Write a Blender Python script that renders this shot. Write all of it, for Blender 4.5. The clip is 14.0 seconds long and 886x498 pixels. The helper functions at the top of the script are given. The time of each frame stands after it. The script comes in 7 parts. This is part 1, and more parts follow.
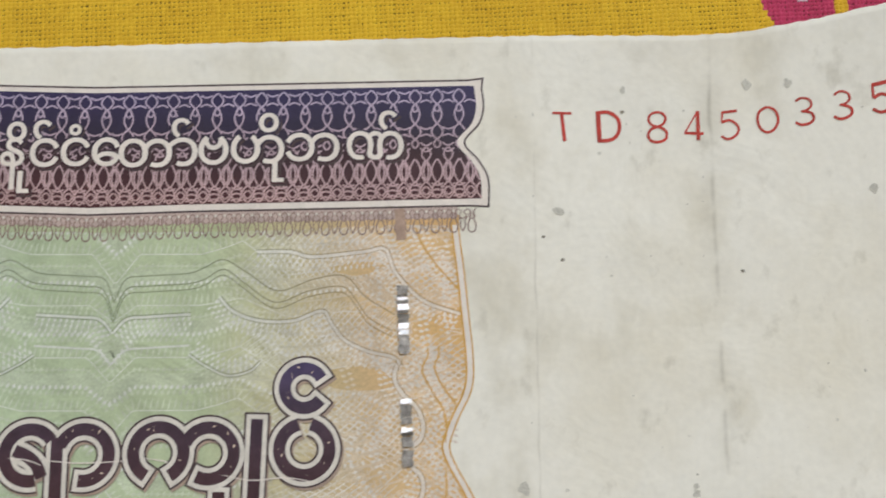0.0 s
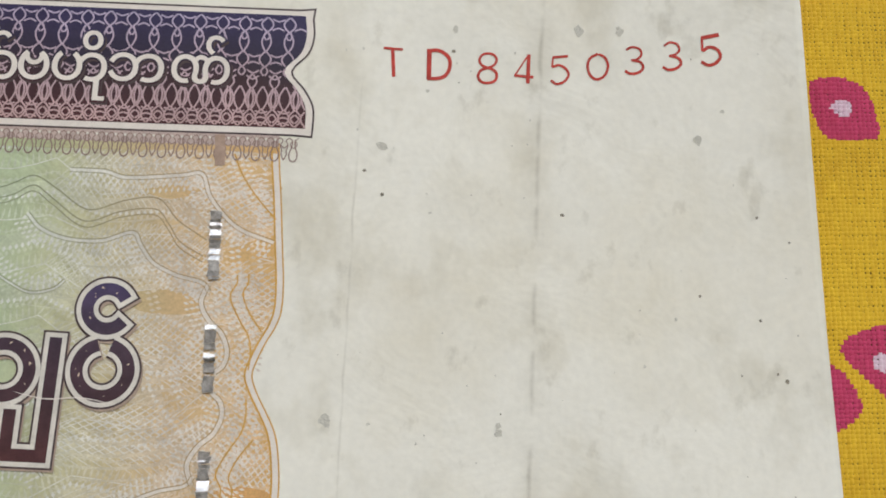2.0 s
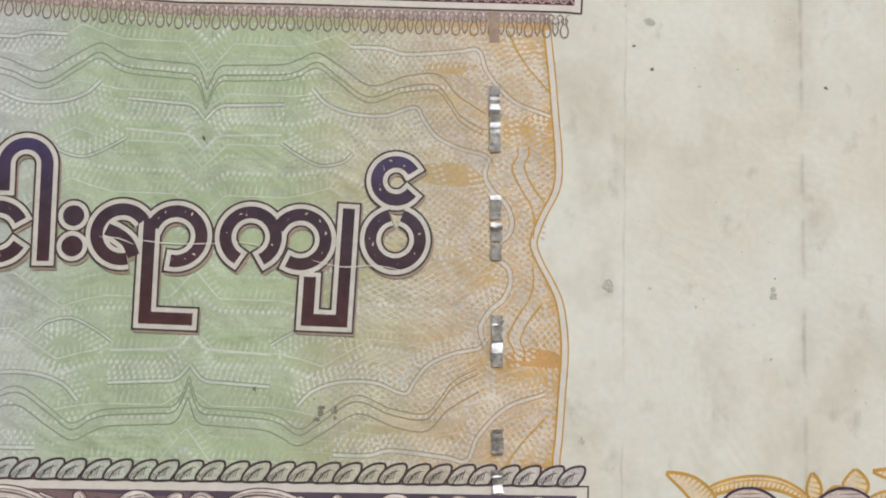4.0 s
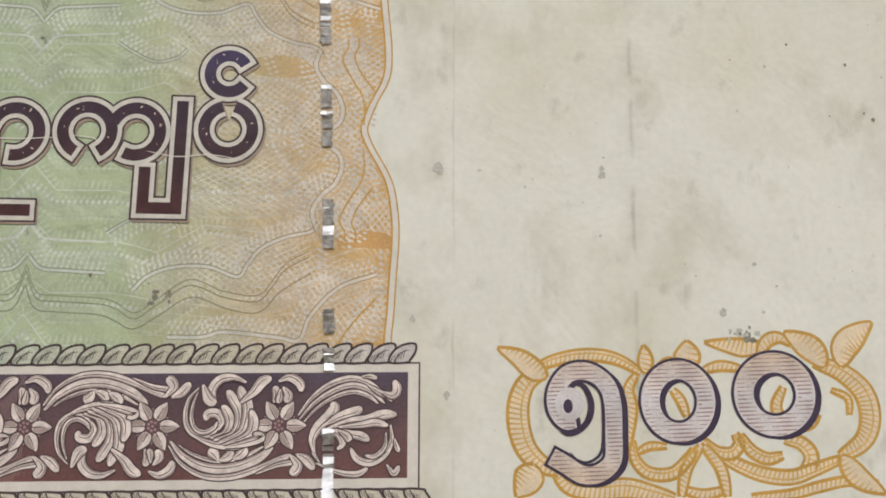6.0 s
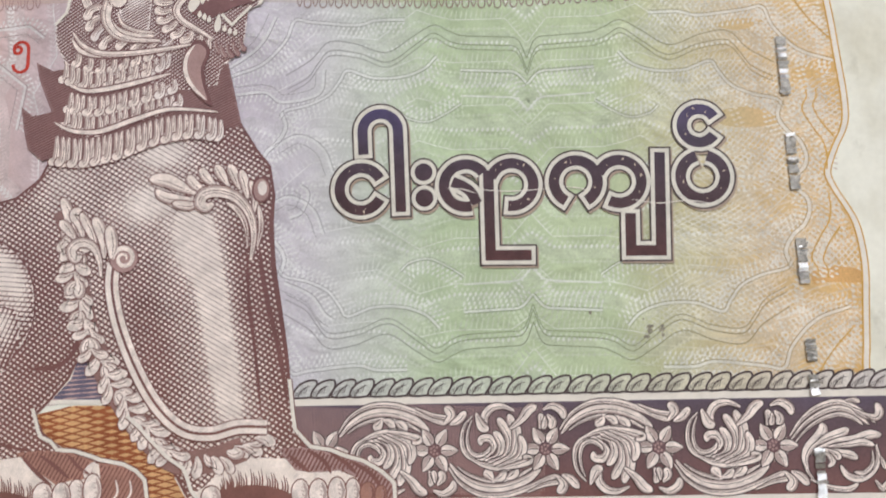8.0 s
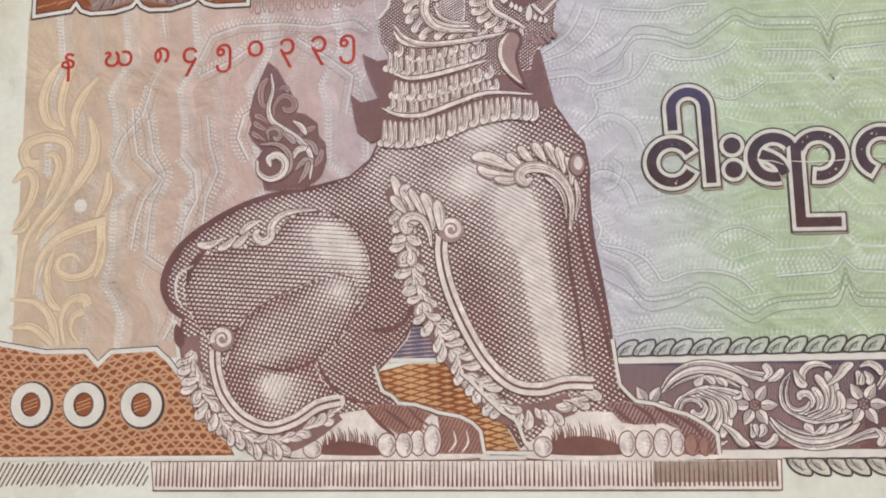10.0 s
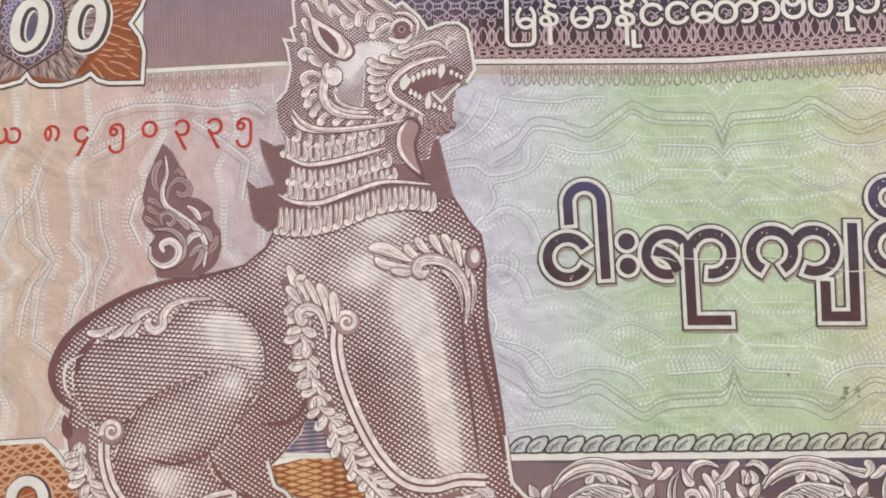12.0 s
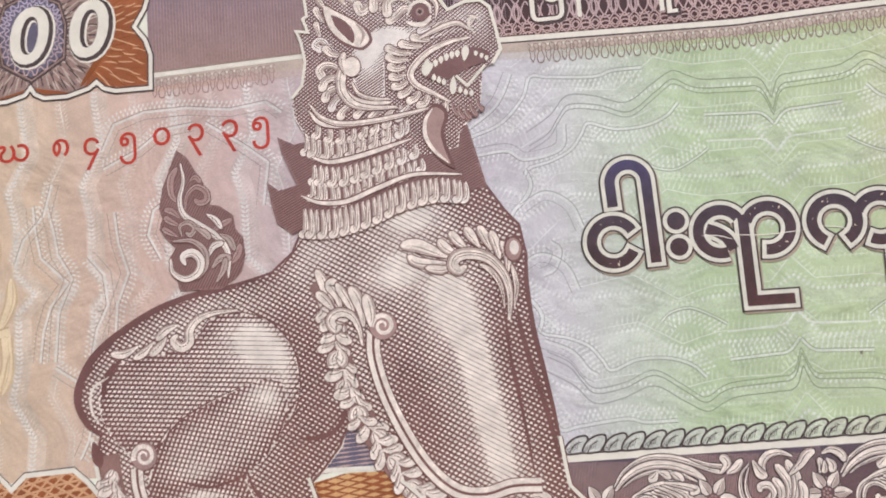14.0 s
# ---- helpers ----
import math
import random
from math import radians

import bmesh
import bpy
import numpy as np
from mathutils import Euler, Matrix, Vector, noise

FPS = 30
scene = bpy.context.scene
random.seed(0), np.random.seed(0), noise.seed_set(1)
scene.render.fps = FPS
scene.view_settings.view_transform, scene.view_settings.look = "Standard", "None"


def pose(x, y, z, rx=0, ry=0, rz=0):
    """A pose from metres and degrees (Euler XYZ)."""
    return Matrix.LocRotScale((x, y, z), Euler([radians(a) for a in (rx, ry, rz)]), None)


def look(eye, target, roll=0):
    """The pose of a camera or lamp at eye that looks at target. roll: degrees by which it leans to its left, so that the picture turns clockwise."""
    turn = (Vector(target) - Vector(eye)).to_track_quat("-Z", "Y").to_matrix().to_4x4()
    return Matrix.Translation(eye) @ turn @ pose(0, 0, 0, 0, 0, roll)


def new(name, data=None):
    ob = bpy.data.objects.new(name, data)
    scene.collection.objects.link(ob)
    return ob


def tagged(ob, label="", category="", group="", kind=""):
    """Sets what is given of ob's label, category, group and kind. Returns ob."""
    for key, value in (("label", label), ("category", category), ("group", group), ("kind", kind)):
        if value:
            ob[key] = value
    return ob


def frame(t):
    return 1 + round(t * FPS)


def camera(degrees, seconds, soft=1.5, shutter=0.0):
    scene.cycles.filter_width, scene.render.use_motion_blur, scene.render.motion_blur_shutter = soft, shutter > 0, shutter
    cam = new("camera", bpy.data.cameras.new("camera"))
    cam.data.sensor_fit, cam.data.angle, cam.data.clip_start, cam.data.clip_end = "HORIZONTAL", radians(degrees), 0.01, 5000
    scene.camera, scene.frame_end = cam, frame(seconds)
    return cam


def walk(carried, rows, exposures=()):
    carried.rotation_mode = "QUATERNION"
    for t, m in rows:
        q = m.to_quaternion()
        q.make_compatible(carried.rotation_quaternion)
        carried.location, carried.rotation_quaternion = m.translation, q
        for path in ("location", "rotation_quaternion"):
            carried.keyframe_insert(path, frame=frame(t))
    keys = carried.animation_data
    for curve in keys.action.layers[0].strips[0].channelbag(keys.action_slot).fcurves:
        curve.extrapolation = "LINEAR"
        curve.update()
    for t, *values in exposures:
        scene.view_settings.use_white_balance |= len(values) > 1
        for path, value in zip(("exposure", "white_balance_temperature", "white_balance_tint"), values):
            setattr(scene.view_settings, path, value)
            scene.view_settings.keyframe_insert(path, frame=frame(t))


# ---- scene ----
cam = camera(58.0, 14.0, soft=1.8, shutter=0.25)
PATH = [
    (0.0, 0.02967, 0.00768, 0.06761, 8.271, -0.547, -0.210),
    (0.5, 0.03717, 0.00946, 0.06721, 8.682, -0.683, 0.035),
    (1.0, 0.04075, 0.00438, 0.06622, 8.266, -1.335, 1.140),
    (1.5, 0.04340, 0.00198, 0.06598, 8.359, -2.607, 2.434),
    (2.0, 0.04337, 0.00231, 0.06650, 8.299, -2.572, 2.495),
    (2.5, 0.04297, 0.00223, 0.06645, 8.340, -2.554, 2.544),
    (3.0, 0.03797, -0.00096, 0.06610, 8.336, -1.735, 2.477),
    (3.5, 0.02449, -0.00339, 0.06681, 5.613, -3.861, 2.414),
    (3.7, 0.02205, -0.00461, 0.06661, 5.560, -2.988, 2.063),
    (4.0, 0.02010, -0.00640, 0.06660, 5.600, -2.600, 1.800),
    (5.5, 0.02720, -0.01860, 0.06830, 6.100, -1.750, 0.650),
    (5.8, 0.03141, -0.01855, 0.06815, 6.417, -1.637, 0.492),
    (6.0, 0.03558, -0.01835, 0.06727, 7.604, -1.554, 0.182),
    (6.5, 0.02543, -0.01741, 0.06826, 6.747, -1.212, 0.203),
    (7.0, 0.01119, -0.01423, 0.07190, 7.333, 0.666, -0.524),
    (7.5, 0.00160, -0.01226, 0.07477, 7.012, 2.238, -0.967),
    (8.0, -0.00254, -0.01451, 0.07544, 6.721, 2.556, -0.722),
    (8.5, -0.00636, -0.02081, 0.07443, 6.362, 3.023, -0.342),
    (9.0, -0.01891, -0.01584, 0.07888, 4.276, 5.719, -0.911),
    (9.2, -0.02240, -0.02049, 0.07976, 7.235, 7.085, -0.019),
    (9.4, -0.02470, -0.02240, 0.08050, 7.300, 7.250, -0.050),
    (11.0, -0.02850, -0.00690, 0.08600, 6.000, 5.950, -1.850),
    (11.3, -0.02762, -0.00564, 0.08592, 6.168, 5.733, -1.802),
    (11.5, -0.02606, -0.00462, 0.08556, 6.367, 5.310, -1.652),
    (12.0, -0.02066, -0.00732, 0.08289, 6.005, 4.102, -0.669),
    (12.5, -0.02038, -0.00945, 0.08257, 5.327, 4.296, -0.733),
    (13.0, -0.01917, -0.01186, 0.08202, 4.627, 4.316, -0.928),
    (13.5, -0.02335, -0.00804, 0.08338, 4.146, 5.644, -2.661),
    (14.0, -0.02280, -0.00667, 0.07804, 5.234, 5.791, -4.315),
]
walk(cam, [(t, pose(x, y, z, rx, ry, rz)) for t, x, y, z, rx, ry, rz in PATH], exposures=[(0.0, -0.02, 6500, 10), (2.5, -0.02, 6500, 10), (3.7, -0.02, 6580, 10), (6.0, -0.10, 6800, 10), (7.5, 0.12, 6500, 10), (8.5, 0.26, 6600, 10), (9.0, 0.14, 6600, 10), (11.5, 0.27, 6500, 10), (12.5, 0.30, 6550, 10), (13.0, 0.25, 6550, 10), (13.5, 0.24, 6550, 10), (14.0, 0.36, 6570, 10)])

# ---- light: one ceiling lamp in a plain room ----
world = bpy.data.worlds.new("room_air")
scene.world = world
world.use_nodes = True
world.node_tree.nodes["Background"].inputs[0].default_value = (1.0, 0.95, 0.88, 1)
world.node_tree.nodes["Background"].inputs[1].default_value = 0.05
LAMP_AT = (0.48, 0.99, 1.68)
lamp_data = bpy.data.lights.new("lamp_light", "AREA")
lamp_data.shape, lamp_data.size, lamp_data.size_y, lamp_data.energy = "RECTANGLE", 1.2, 0.4, 34.0
lamp_data.color = (0.905, 0.945, 1.0)
lamp_light = new("lamp_light", lamp_data)
lamp_light.matrix_world = look(LAMP_AT, (0.0, 0.0, 0.0))

# ---- materials ----
MM = 0.001


def srgb(r, g, b, gain=0.83):
    """Print colour under the lamp, 0-255, as a base colour."""
    out = []
    for c in (r, g, b):
        c /= 255.0
        c = c / 12.92 if c <= 0.04045 else ((c + 0.055) / 1.055) ** 2.4
        out.append(min(0.9, c / gain))
    return (*out, 1.0)


def node(nt, kind, **kw):
    n = nt.nodes.new(kind)
    for k, val in kw.items():
        n.inputs[k].default_value = val
    return n


def print_surface(name, stops, axis="X", mottle=0.16, mottle_mm=1.2, grain=0.10, rough=0.62, bump=0.25, metal=0.0, wrinkle=1.0, stain=0.0):
    """Ink or paper whose colour runs along one axis through (millimetre, colour) stops, with mottling at two scales and paper relief."""
    m = bpy.data.materials.new(name)
    m.use_nodes = True
    nt = m.node_tree
    L = nt.links.new
    bsdf = nt.nodes["Principled BSDF"]
    tc = nt.nodes.new("ShaderNodeTexCoord")
    sep = nt.nodes.new("ShaderNodeSeparateXYZ")
    L(tc.outputs["Object"], sep.inputs[0])
    wob = node(nt, "ShaderNodeTexNoise", Scale=90.0, Detail=3.0)
    L(tc.outputs["Object"], wob.inputs["Vector"])
    lo, hi = stops[0][0] * MM, stops[-1][0] * MM + 1e-6
    wmul = nt.nodes.new("ShaderNodeMath")
    wmul.operation = "MULTIPLY_ADD"
    L(wob.outputs["Fac"], wmul.inputs[0])
    wmul.inputs[1].default_value = 0.004 if len(stops) > 1 else 0.0
    L(sep.outputs[axis], wmul.inputs[2])
    mr = nt.nodes.new("ShaderNodeMapRange")
    mr.inputs[1].default_value, mr.inputs[2].default_value = lo + 0.002, hi + 0.002
    L(wmul.outputs[0], mr.inputs[0])
    ramp = nt.nodes.new("ShaderNodeValToRGB")
    els = ramp.color_ramp.elements
    for p, c in stops[1:-1]:
        els.new((p * MM - lo) / (hi - lo))
    for e, (p, c) in zip(els, stops):
        e.color = c
    L(mr.outputs[0], ramp.inputs[0])
    big = node(nt, "ShaderNodeTexNoise", Scale=1.0 / (mottle_mm * 4 * MM), Detail=5.0, Roughness=0.65)
    fine = node(nt, "ShaderNodeTexNoise", Scale=1.0 / (mottle_mm * 0.22 * MM), Detail=2.0)
    for n in (big, fine):
        L(tc.outputs["Object"], n.inputs["Vector"])
    add = nt.nodes.new("ShaderNodeMapRange")
    add.inputs[1].default_value, add.inputs[2].default_value = 0.3, 0.7
    add.inputs[3].default_value, add.inputs[4].default_value = 1.0 - mottle, 1.0 + mottle * 0.6
    L(big.outputs["Fac"], add.inputs[0])
    add2 = nt.nodes.new("ShaderNodeMapRange")
    add2.inputs[1].default_value, add2.inputs[2].default_value = 0.3, 0.7
    add2.inputs[3].default_value, add2.inputs[4].default_value = 1.0 - grain, 1.0 + grain
    L(fine.outputs["Fac"], add2.inputs[0])
    mul = nt.nodes.new("ShaderNodeMath")
    mul.operation = "MULTIPLY"
    L(add.outputs[0], mul.inputs[0])
    L(add2.outputs[0], mul.inputs[1])
    scl = nt.nodes.new("ShaderNodeVectorMath")
    scl.operation = "SCALE"
    L(ramp.outputs[0], scl.inputs[0])
    L(mul.outputs[0], scl.inputs["Scale"])
    colour = scl.outputs[0]
    if stain > 0:
        # handling dirt: broad yellow-grey clouds and small grey smudges, and two rubbed fold lines, one with painted
        # crease shading
        for scale, lo_, hi_, col, amt in ((45.0, 0.46, 0.74, (0.80, 0.75, 0.64, 1), 0.65), (120.0, 0.52, 0.74, (0.68, 0.65, 0.57, 1), 0.55), (300.0, 0.60, 0.74, (0.60, 0.58, 0.53, 1), 0.5)):
            nz = node(nt, "ShaderNodeTexNoise", Scale=scale, Detail=4.0, Roughness=0.6)
            mp = nt.nodes.new("ShaderNodeMapping")
            mp.inputs["Scale"].default_value = (1.0, 0.7, 1.0)
            mp.inputs["Location"].default_value = (scale * 0.013, 0.02, 0.0)
            L(tc.outputs["Object"], mp.inputs[0])
            L(mp.outputs[0], nz.inputs["Vector"])
            k = nt.nodes.new("ShaderNodeMapRange")
            k.inputs[1].default_value, k.inputs[2].default_value = lo_, hi_
            k.inputs[4].default_value = amt * stain
            L(nz.outputs["Fac"], k.inputs[0])
            mx = nt.nodes.new("ShaderNodeMix")
            mx.data_type, mx.blend_type = "RGBA", "MULTIPLY"
            L(k.outputs[0], mx.inputs[0])
            L(colour, mx.inputs[6])
            mx.inputs[7].default_value = col
            colour = mx.outputs[2]
        # two narrow grey lines, then soft crease shading painted wide along the first
        for fold, wid, amt in ((54.1, 0.28, 0.5), (38.6, 0.16, 0.35), (54.1, 1.6, 0.28)):
            d = nt.nodes.new("ShaderNodeMath")
            d.operation = "SUBTRACT"
            L(sep.outputs["X"], d.inputs[0])
            d.inputs[1].default_value = fold * MM
            nz = node(nt, "ShaderNodeTexNoise", Scale=220.0, Detail=4.0)
            L(tc.outputs["Object"], nz.inputs["Vector"])
            dd = nt.nodes.new("ShaderNodeMath")
            dd.operation = "MULTIPLY_ADD"
            L(nz.outputs["Fac"], dd.inputs[0])
            dd.inputs[1].default_value = 0.0006
            L(d.outputs[0], dd.inputs[2])
            ab = nt.nodes.new("ShaderNodeMath")
            ab.operation = "ABSOLUTE"
            L(dd.outputs[0], ab.inputs[0])
            k = nt.nodes.new("ShaderNodeMapRange")
            k.inputs[1].default_value, k.inputs[2].default_value = wid * MM, 0.0
            L(ab.outputs[0], k.inputs[0])
            k2 = nt.nodes.new("ShaderNodeMapRange")
            k2.inputs[1].default_value, k2.inputs[2].default_value, k2.inputs[4].default_value = 0.42, 0.66, amt
            L(nz.outputs["Fac"], k2.inputs[0])
            km = nt.nodes.new("ShaderNodeMath")
            km.operation = "MULTIPLY"
            L(k.outputs[0], km.inputs[0])
            L(k2.outputs[0], km.inputs[1])
            mx = nt.nodes.new("ShaderNodeMix")
            mx.data_type, mx.blend_type = "RGBA", "MULTIPLY"
            L(km.outputs[0], mx.inputs[0])
            L(colour, mx.inputs[6])
            mx.inputs[7].default_value = (0.52, 0.50, 0.46, 1)
            colour = mx.outputs[2]
    L(colour, bsdf.inputs["Base Color"])
    bsdf.inputs["Roughness"].default_value = rough
    bsdf.inputs["Metallic"].default_value = metal
    bsdf.inputs["Specular IOR Level"].default_value = 0.35
    creases = node(nt, "ShaderNodeTexNoise", Scale=95.0, Detail=4.0, Roughness=0.5, Distortion=0.5)
    L(tc.outputs["Object"], creases.inputs["Vector"])
    b1 = nt.nodes.new("ShaderNodeBump")
    b1.inputs["Strength"].default_value, b1.inputs["Distance"].default_value = 0.30 * wrinkle, 0.0014
    L(creases.outputs["Fac"], b1.inputs["Height"])
    b2 = nt.nodes.new("ShaderNodeBump")
    b2.inputs["Strength"].default_value, b2.inputs["Distance"].default_value = bump, 0.00006
    L(fine.outputs["Fac"], b2.inputs["Height"])
    L(b1.outputs[0], b2.inputs["Normal"])
    L(b2.outputs[0], bsdf.inputs["Normal"])
    return m


def flat_colour(name, c, **kw):
    return print_surface(name, [(-100, c), (100, c)], **kw)


NAVY, MAROON, PLUM = srgb(58, 48, 82), srgb(74, 42, 48), srgb(66, 46, 62)
M_PAPER = flat_colour("note_paper", srgb(220, 218, 208), mottle=0.045, mottle_mm=3.0, grain=0.025, stain=1.05, rough=0.7)
M_TITLE = print_surface("title_ink", [(21.5, srgb(72, 38, 42)), (25.6, srgb(58, 38, 44)), (27.6, srgb(46, 38, 56)), (33.0, srgb(50, 44, 84))], "Y", mottle=0.2)
M_TITLE_HATCH = print_surface("title_hatch_ink", [(21.5, srgb(146, 120, 117)), (27.0, srgb(136, 112, 119)), (33.0, srgb(120, 109, 130))], "Y", mottle=0.15)
M_LACE = print_surface("lace_line", [(21.5, srgb(180, 150, 148)), (27.0, srgb(172, 150, 160)), (33.0, srgb(168, 160, 188))], "Y", mottle=0.2)
M_WHITE = flat_colour("unprinted_line", srgb(214, 206, 198), mottle=0.10, mottle_mm=0.5, grain=0.05)
M_LETTER = print_surface("value_letter_ink", [(-8.5, srgb(84, 48, 48)), (-1.5, srgb(70, 48, 54)), (4.0, srgb(66, 52, 66)), (10.0, srgb(72, 64, 104))], "Y", mottle=0.3, mottle_mm=0.5)
M_DARK = flat_colour("fine_line_ink", srgb(72, 58, 60), mottle=0.25, mottle_mm=0.4)
M_SHADE = flat_colour("drop_shade_ink", srgb(160, 142, 128), mottle=0.2, mottle_mm=0.4)
M_BAND = print_surface("band_ink", [(-29.0, srgb(116, 78, 74)), (-25.0, srgb(106, 78, 80)), (-21.5, srgb(92, 74, 82)), (-18.8, srgb(84, 74, 92))], "Y", mottle=0.2)
M_LEAF = flat_colour("leaf_highlight", srgb(222, 208, 202), mottle=0.34, mottle_mm=0.22, grain=0.16)
PANEL = [(-27, srgb(184, 175, 187)), (-19, srgb(188, 183, 191)), (-13, srgb(182, 187, 178)), (-6, srgb(170, 185, 153)), (10, srgb(173, 185, 151)),
         (17, srgb(184, 178, 144)), (24, srgb(198, 173, 135)), (30, srgb(206, 172, 122)), (34, srgb(206, 164, 102))]
LEFT = [(-90, srgb(198, 176, 152)), (-80, srgb(197, 173, 153)), (-72, srgb(195, 170, 153)), (-62, srgb(194, 166, 157)), (-52, srgb(190, 164, 162)), (-42, srgb(186, 170, 178)), (-34, srgb(182, 172, 180)), (-26, srgb(184, 175, 187))]
M_PANEL = print_surface("guilloche_tint", LEFT[:-1] + PANEL, "X", mottle=0.15, mottle_mm=1.0, grain=0.06, wrinkle=4.2)


def lighter(stops, k):
    return [(p, tuple([c[i] + (0.80 - c[i]) * k for i in range(3)] + [1.0])) for p, c in stops]


def darker(stops, k):
    return [(p, tuple([c[i] * k for i in range(3)] + [1.0])) for p, c in stops]


M_NET = print_surface("guilloche_light_line", lighter(LEFT[:-1] + PANEL, 0.66), "X", mottle=0.2, mottle_mm=0.8, wrinkle=3.4)
M_NETDIM = print_surface("guilloche_soft_line", lighter(LEFT[:-1] + PANEL, 0.26), "X", mottle=0.2, mottle_mm=0.8, wrinkle=3.4)
M_BANDTINT = print_surface("guilloche_pale_band", lighter(LEFT[:-1] + PANEL, 0.15), "X", mottle=0.25, mottle_mm=0.9, wrinkle=3.1)
M_RULE = print_surface("guilloche_dark_line", darker(LEFT[:-1] + PANEL, 0.62), "X", mottle=0.1)
M_ROPE = print_surface("rope_tint", [(-30, srgb(188, 182, 190)), (0, srgb(186, 192, 176)), (22, srgb(194, 184, 166)), (34, srgb(200, 192, 190))], "X", mottle=0.25, mottle_mm=0.5, grain=0.2)
M_ROPELOW = flat_colour("low_rope_tint", srgb(200, 192, 178), mottle=0.2, mottle_mm=0.5, grain=0.15)
M_NETGROUND = flat_colour("net_ground", srgb(198, 154, 110), mottle=0.22, mottle_mm=1.0)
M_LOOP = flat_colour("fringe_line", srgb(138, 116, 110), mottle=0.2, mottle_mm=0.4)
M_FRINGE = flat_colour("fringe_tint", srgb(180, 162, 154), mottle=0.2, mottle_mm=0.4)
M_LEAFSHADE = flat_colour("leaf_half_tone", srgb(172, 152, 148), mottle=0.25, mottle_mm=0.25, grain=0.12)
M_RIM = flat_colour("letter_rim", srgb(204, 199, 190), mottle=0.16, mottle_mm=0.35, grain=0.08)
M_FRAMELINE = flat_colour("pale_orange_line", srgb(208, 168, 98), mottle=0.2, mottle_mm=0.4)
M_NAVYINK = flat_colour("numeral_navy_ink", srgb(64, 52, 72), mottle=0.25, mottle_mm=0.4)
M_TINT2 = print_surface("guilloche_deep_tint", darker([(p, (c[0], c[1] * 0.96, c[2] * 0.88, 1)) for p, c in LEFT[:-1] + PANEL], 0.96), "X", mottle=0.1)
M_ORANGE = flat_colour("orange_line_ink", srgb(194, 150, 74), mottle=0.2, mottle_mm=0.6)
M_ORFILL = flat_colour("pale_orange_tint", srgb(220, 200, 172), mottle=0.15, mottle_mm=0.8)
M_NUMFILL = print_surface("numeral_tint", [(-28.5, srgb(206, 186, 168)), (-25.5, srgb(207, 198, 196)), (-21.5, srgb(206, 200, 202)), (-18.0, srgb(204, 184, 166))], "Y", mottle=0.2, mottle_mm=0.7)
M_WEDGE = flat_colour("deep_orange_tint", srgb(200, 156, 102), mottle=0.2, mottle_mm=0.8)
M_RED = flat_colour("serial_red_ink", srgb(178, 56, 46), mottle=0.3, mottle_mm=0.3, grain=0.2)
M_LION = print_surface("lion_ink", [(-30, srgb(122, 82, 75)), (-10, srgb(110, 75, 75)), (15, srgb(112, 78, 79)), (34, srgb(118, 88, 91))], "Y", mottle=0.2, mottle_mm=0.8)
M_LIONTONE = print_surface("lion_tone", [(-30, srgb(222, 208, 200)), (10, srgb(218, 207, 204)), (34, srgb(214, 204, 204))], "Y", mottle=0.22, mottle_mm=0.5)
M_LIONDEEP = print_surface("lion_deep_tone", [(-30, srgb(138, 104, 98)), (10, srgb(132, 102, 102)), (34, srgb(136, 110, 114))], "Y", mottle=0.2, mottle_mm=0.6)
M_LIONMID = flat_colour("lion_mid_tone", srgb(158, 128, 126), mottle=0.2, mottle_mm=0.7)
M_BROWN = flat_colour("rosette_ink", srgb(142, 80, 50), mottle=0.22, mottle_mm=0.8)
M_BROWNLINE = flat_colour("rosette_line", srgb(194, 148, 116), mottle=0.15, mottle_mm=0.5)
M_BOXTINT = flat_colour("box_mauve_tint", srgb(142, 116, 112), mottle=0.25, mottle_mm=0.6)
M_MARK = flat_colour("rosette_rust_ink", srgb(132, 72, 38), mottle=0.25, mottle_mm=0.6)
M_BLUE = flat_colour("rosette_blue_ink", srgb(96, 90, 110), mottle=0.2, mottle_mm=0.6)
M_CREAM = flat_colour("cream_scroll_tint", srgb(213, 192, 166), mottle=0.12, mottle_mm=0.8)
M_CREAMLINE = flat_colour("cream_scroll_line", srgb(190, 164, 134), mottle=0.15, mottle_mm=0.6)
M_DIRT = flat_colour("grime", srgb(136, 130, 116), mottle=0.5, mottle_mm=0.3, grain=0.4)
M_SMUDGE = flat_colour("grey_smudge", srgb(186, 184, 174), mottle=0.15, mottle_mm=0.3, grain=0.3)
# one foil in two copies: bright where it glares, darkened colour where it doesn't
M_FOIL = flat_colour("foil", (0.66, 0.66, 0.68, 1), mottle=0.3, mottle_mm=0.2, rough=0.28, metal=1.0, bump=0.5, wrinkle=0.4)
M_FOILSHADE = flat_colour("foil_off_glare", (0.40, 0.38, 0.36, 1), mottle=0.5, mottle_mm=0.15, rough=0.48, metal=1.0, bump=0.6, wrinkle=0.4)
M_THREAD = flat_colour("buried_thread", srgb(166, 142, 126), mottle=0.25, mottle_mm=0.4)

# ---- drawing on the sheet: everything in millimetres, u to the right and v up ----


def lift(u, v):
    """How far the sheet stands off the cloth; its upper right corner curls up."""
    s = np.clip(((u - 50.0) * 0.62 + (v - 20.0) * 0.78) / 34.0, 0.0, 1.0)
    return 4.2 * s * s


def place(uv, layer):
    uv = np.asarray(uv, float).reshape(-1, 2)
    z = lift(uv[:, 0], uv[:, 1])
    k = z / 66.0
    x = uv[:, 0] - (uv[:, 0] - 42.0) * k
    y = uv[:, 1] - (uv[:, 1] - 3.0) * k
    return np.c_[x, y, z + 0.004 * layer] * MM


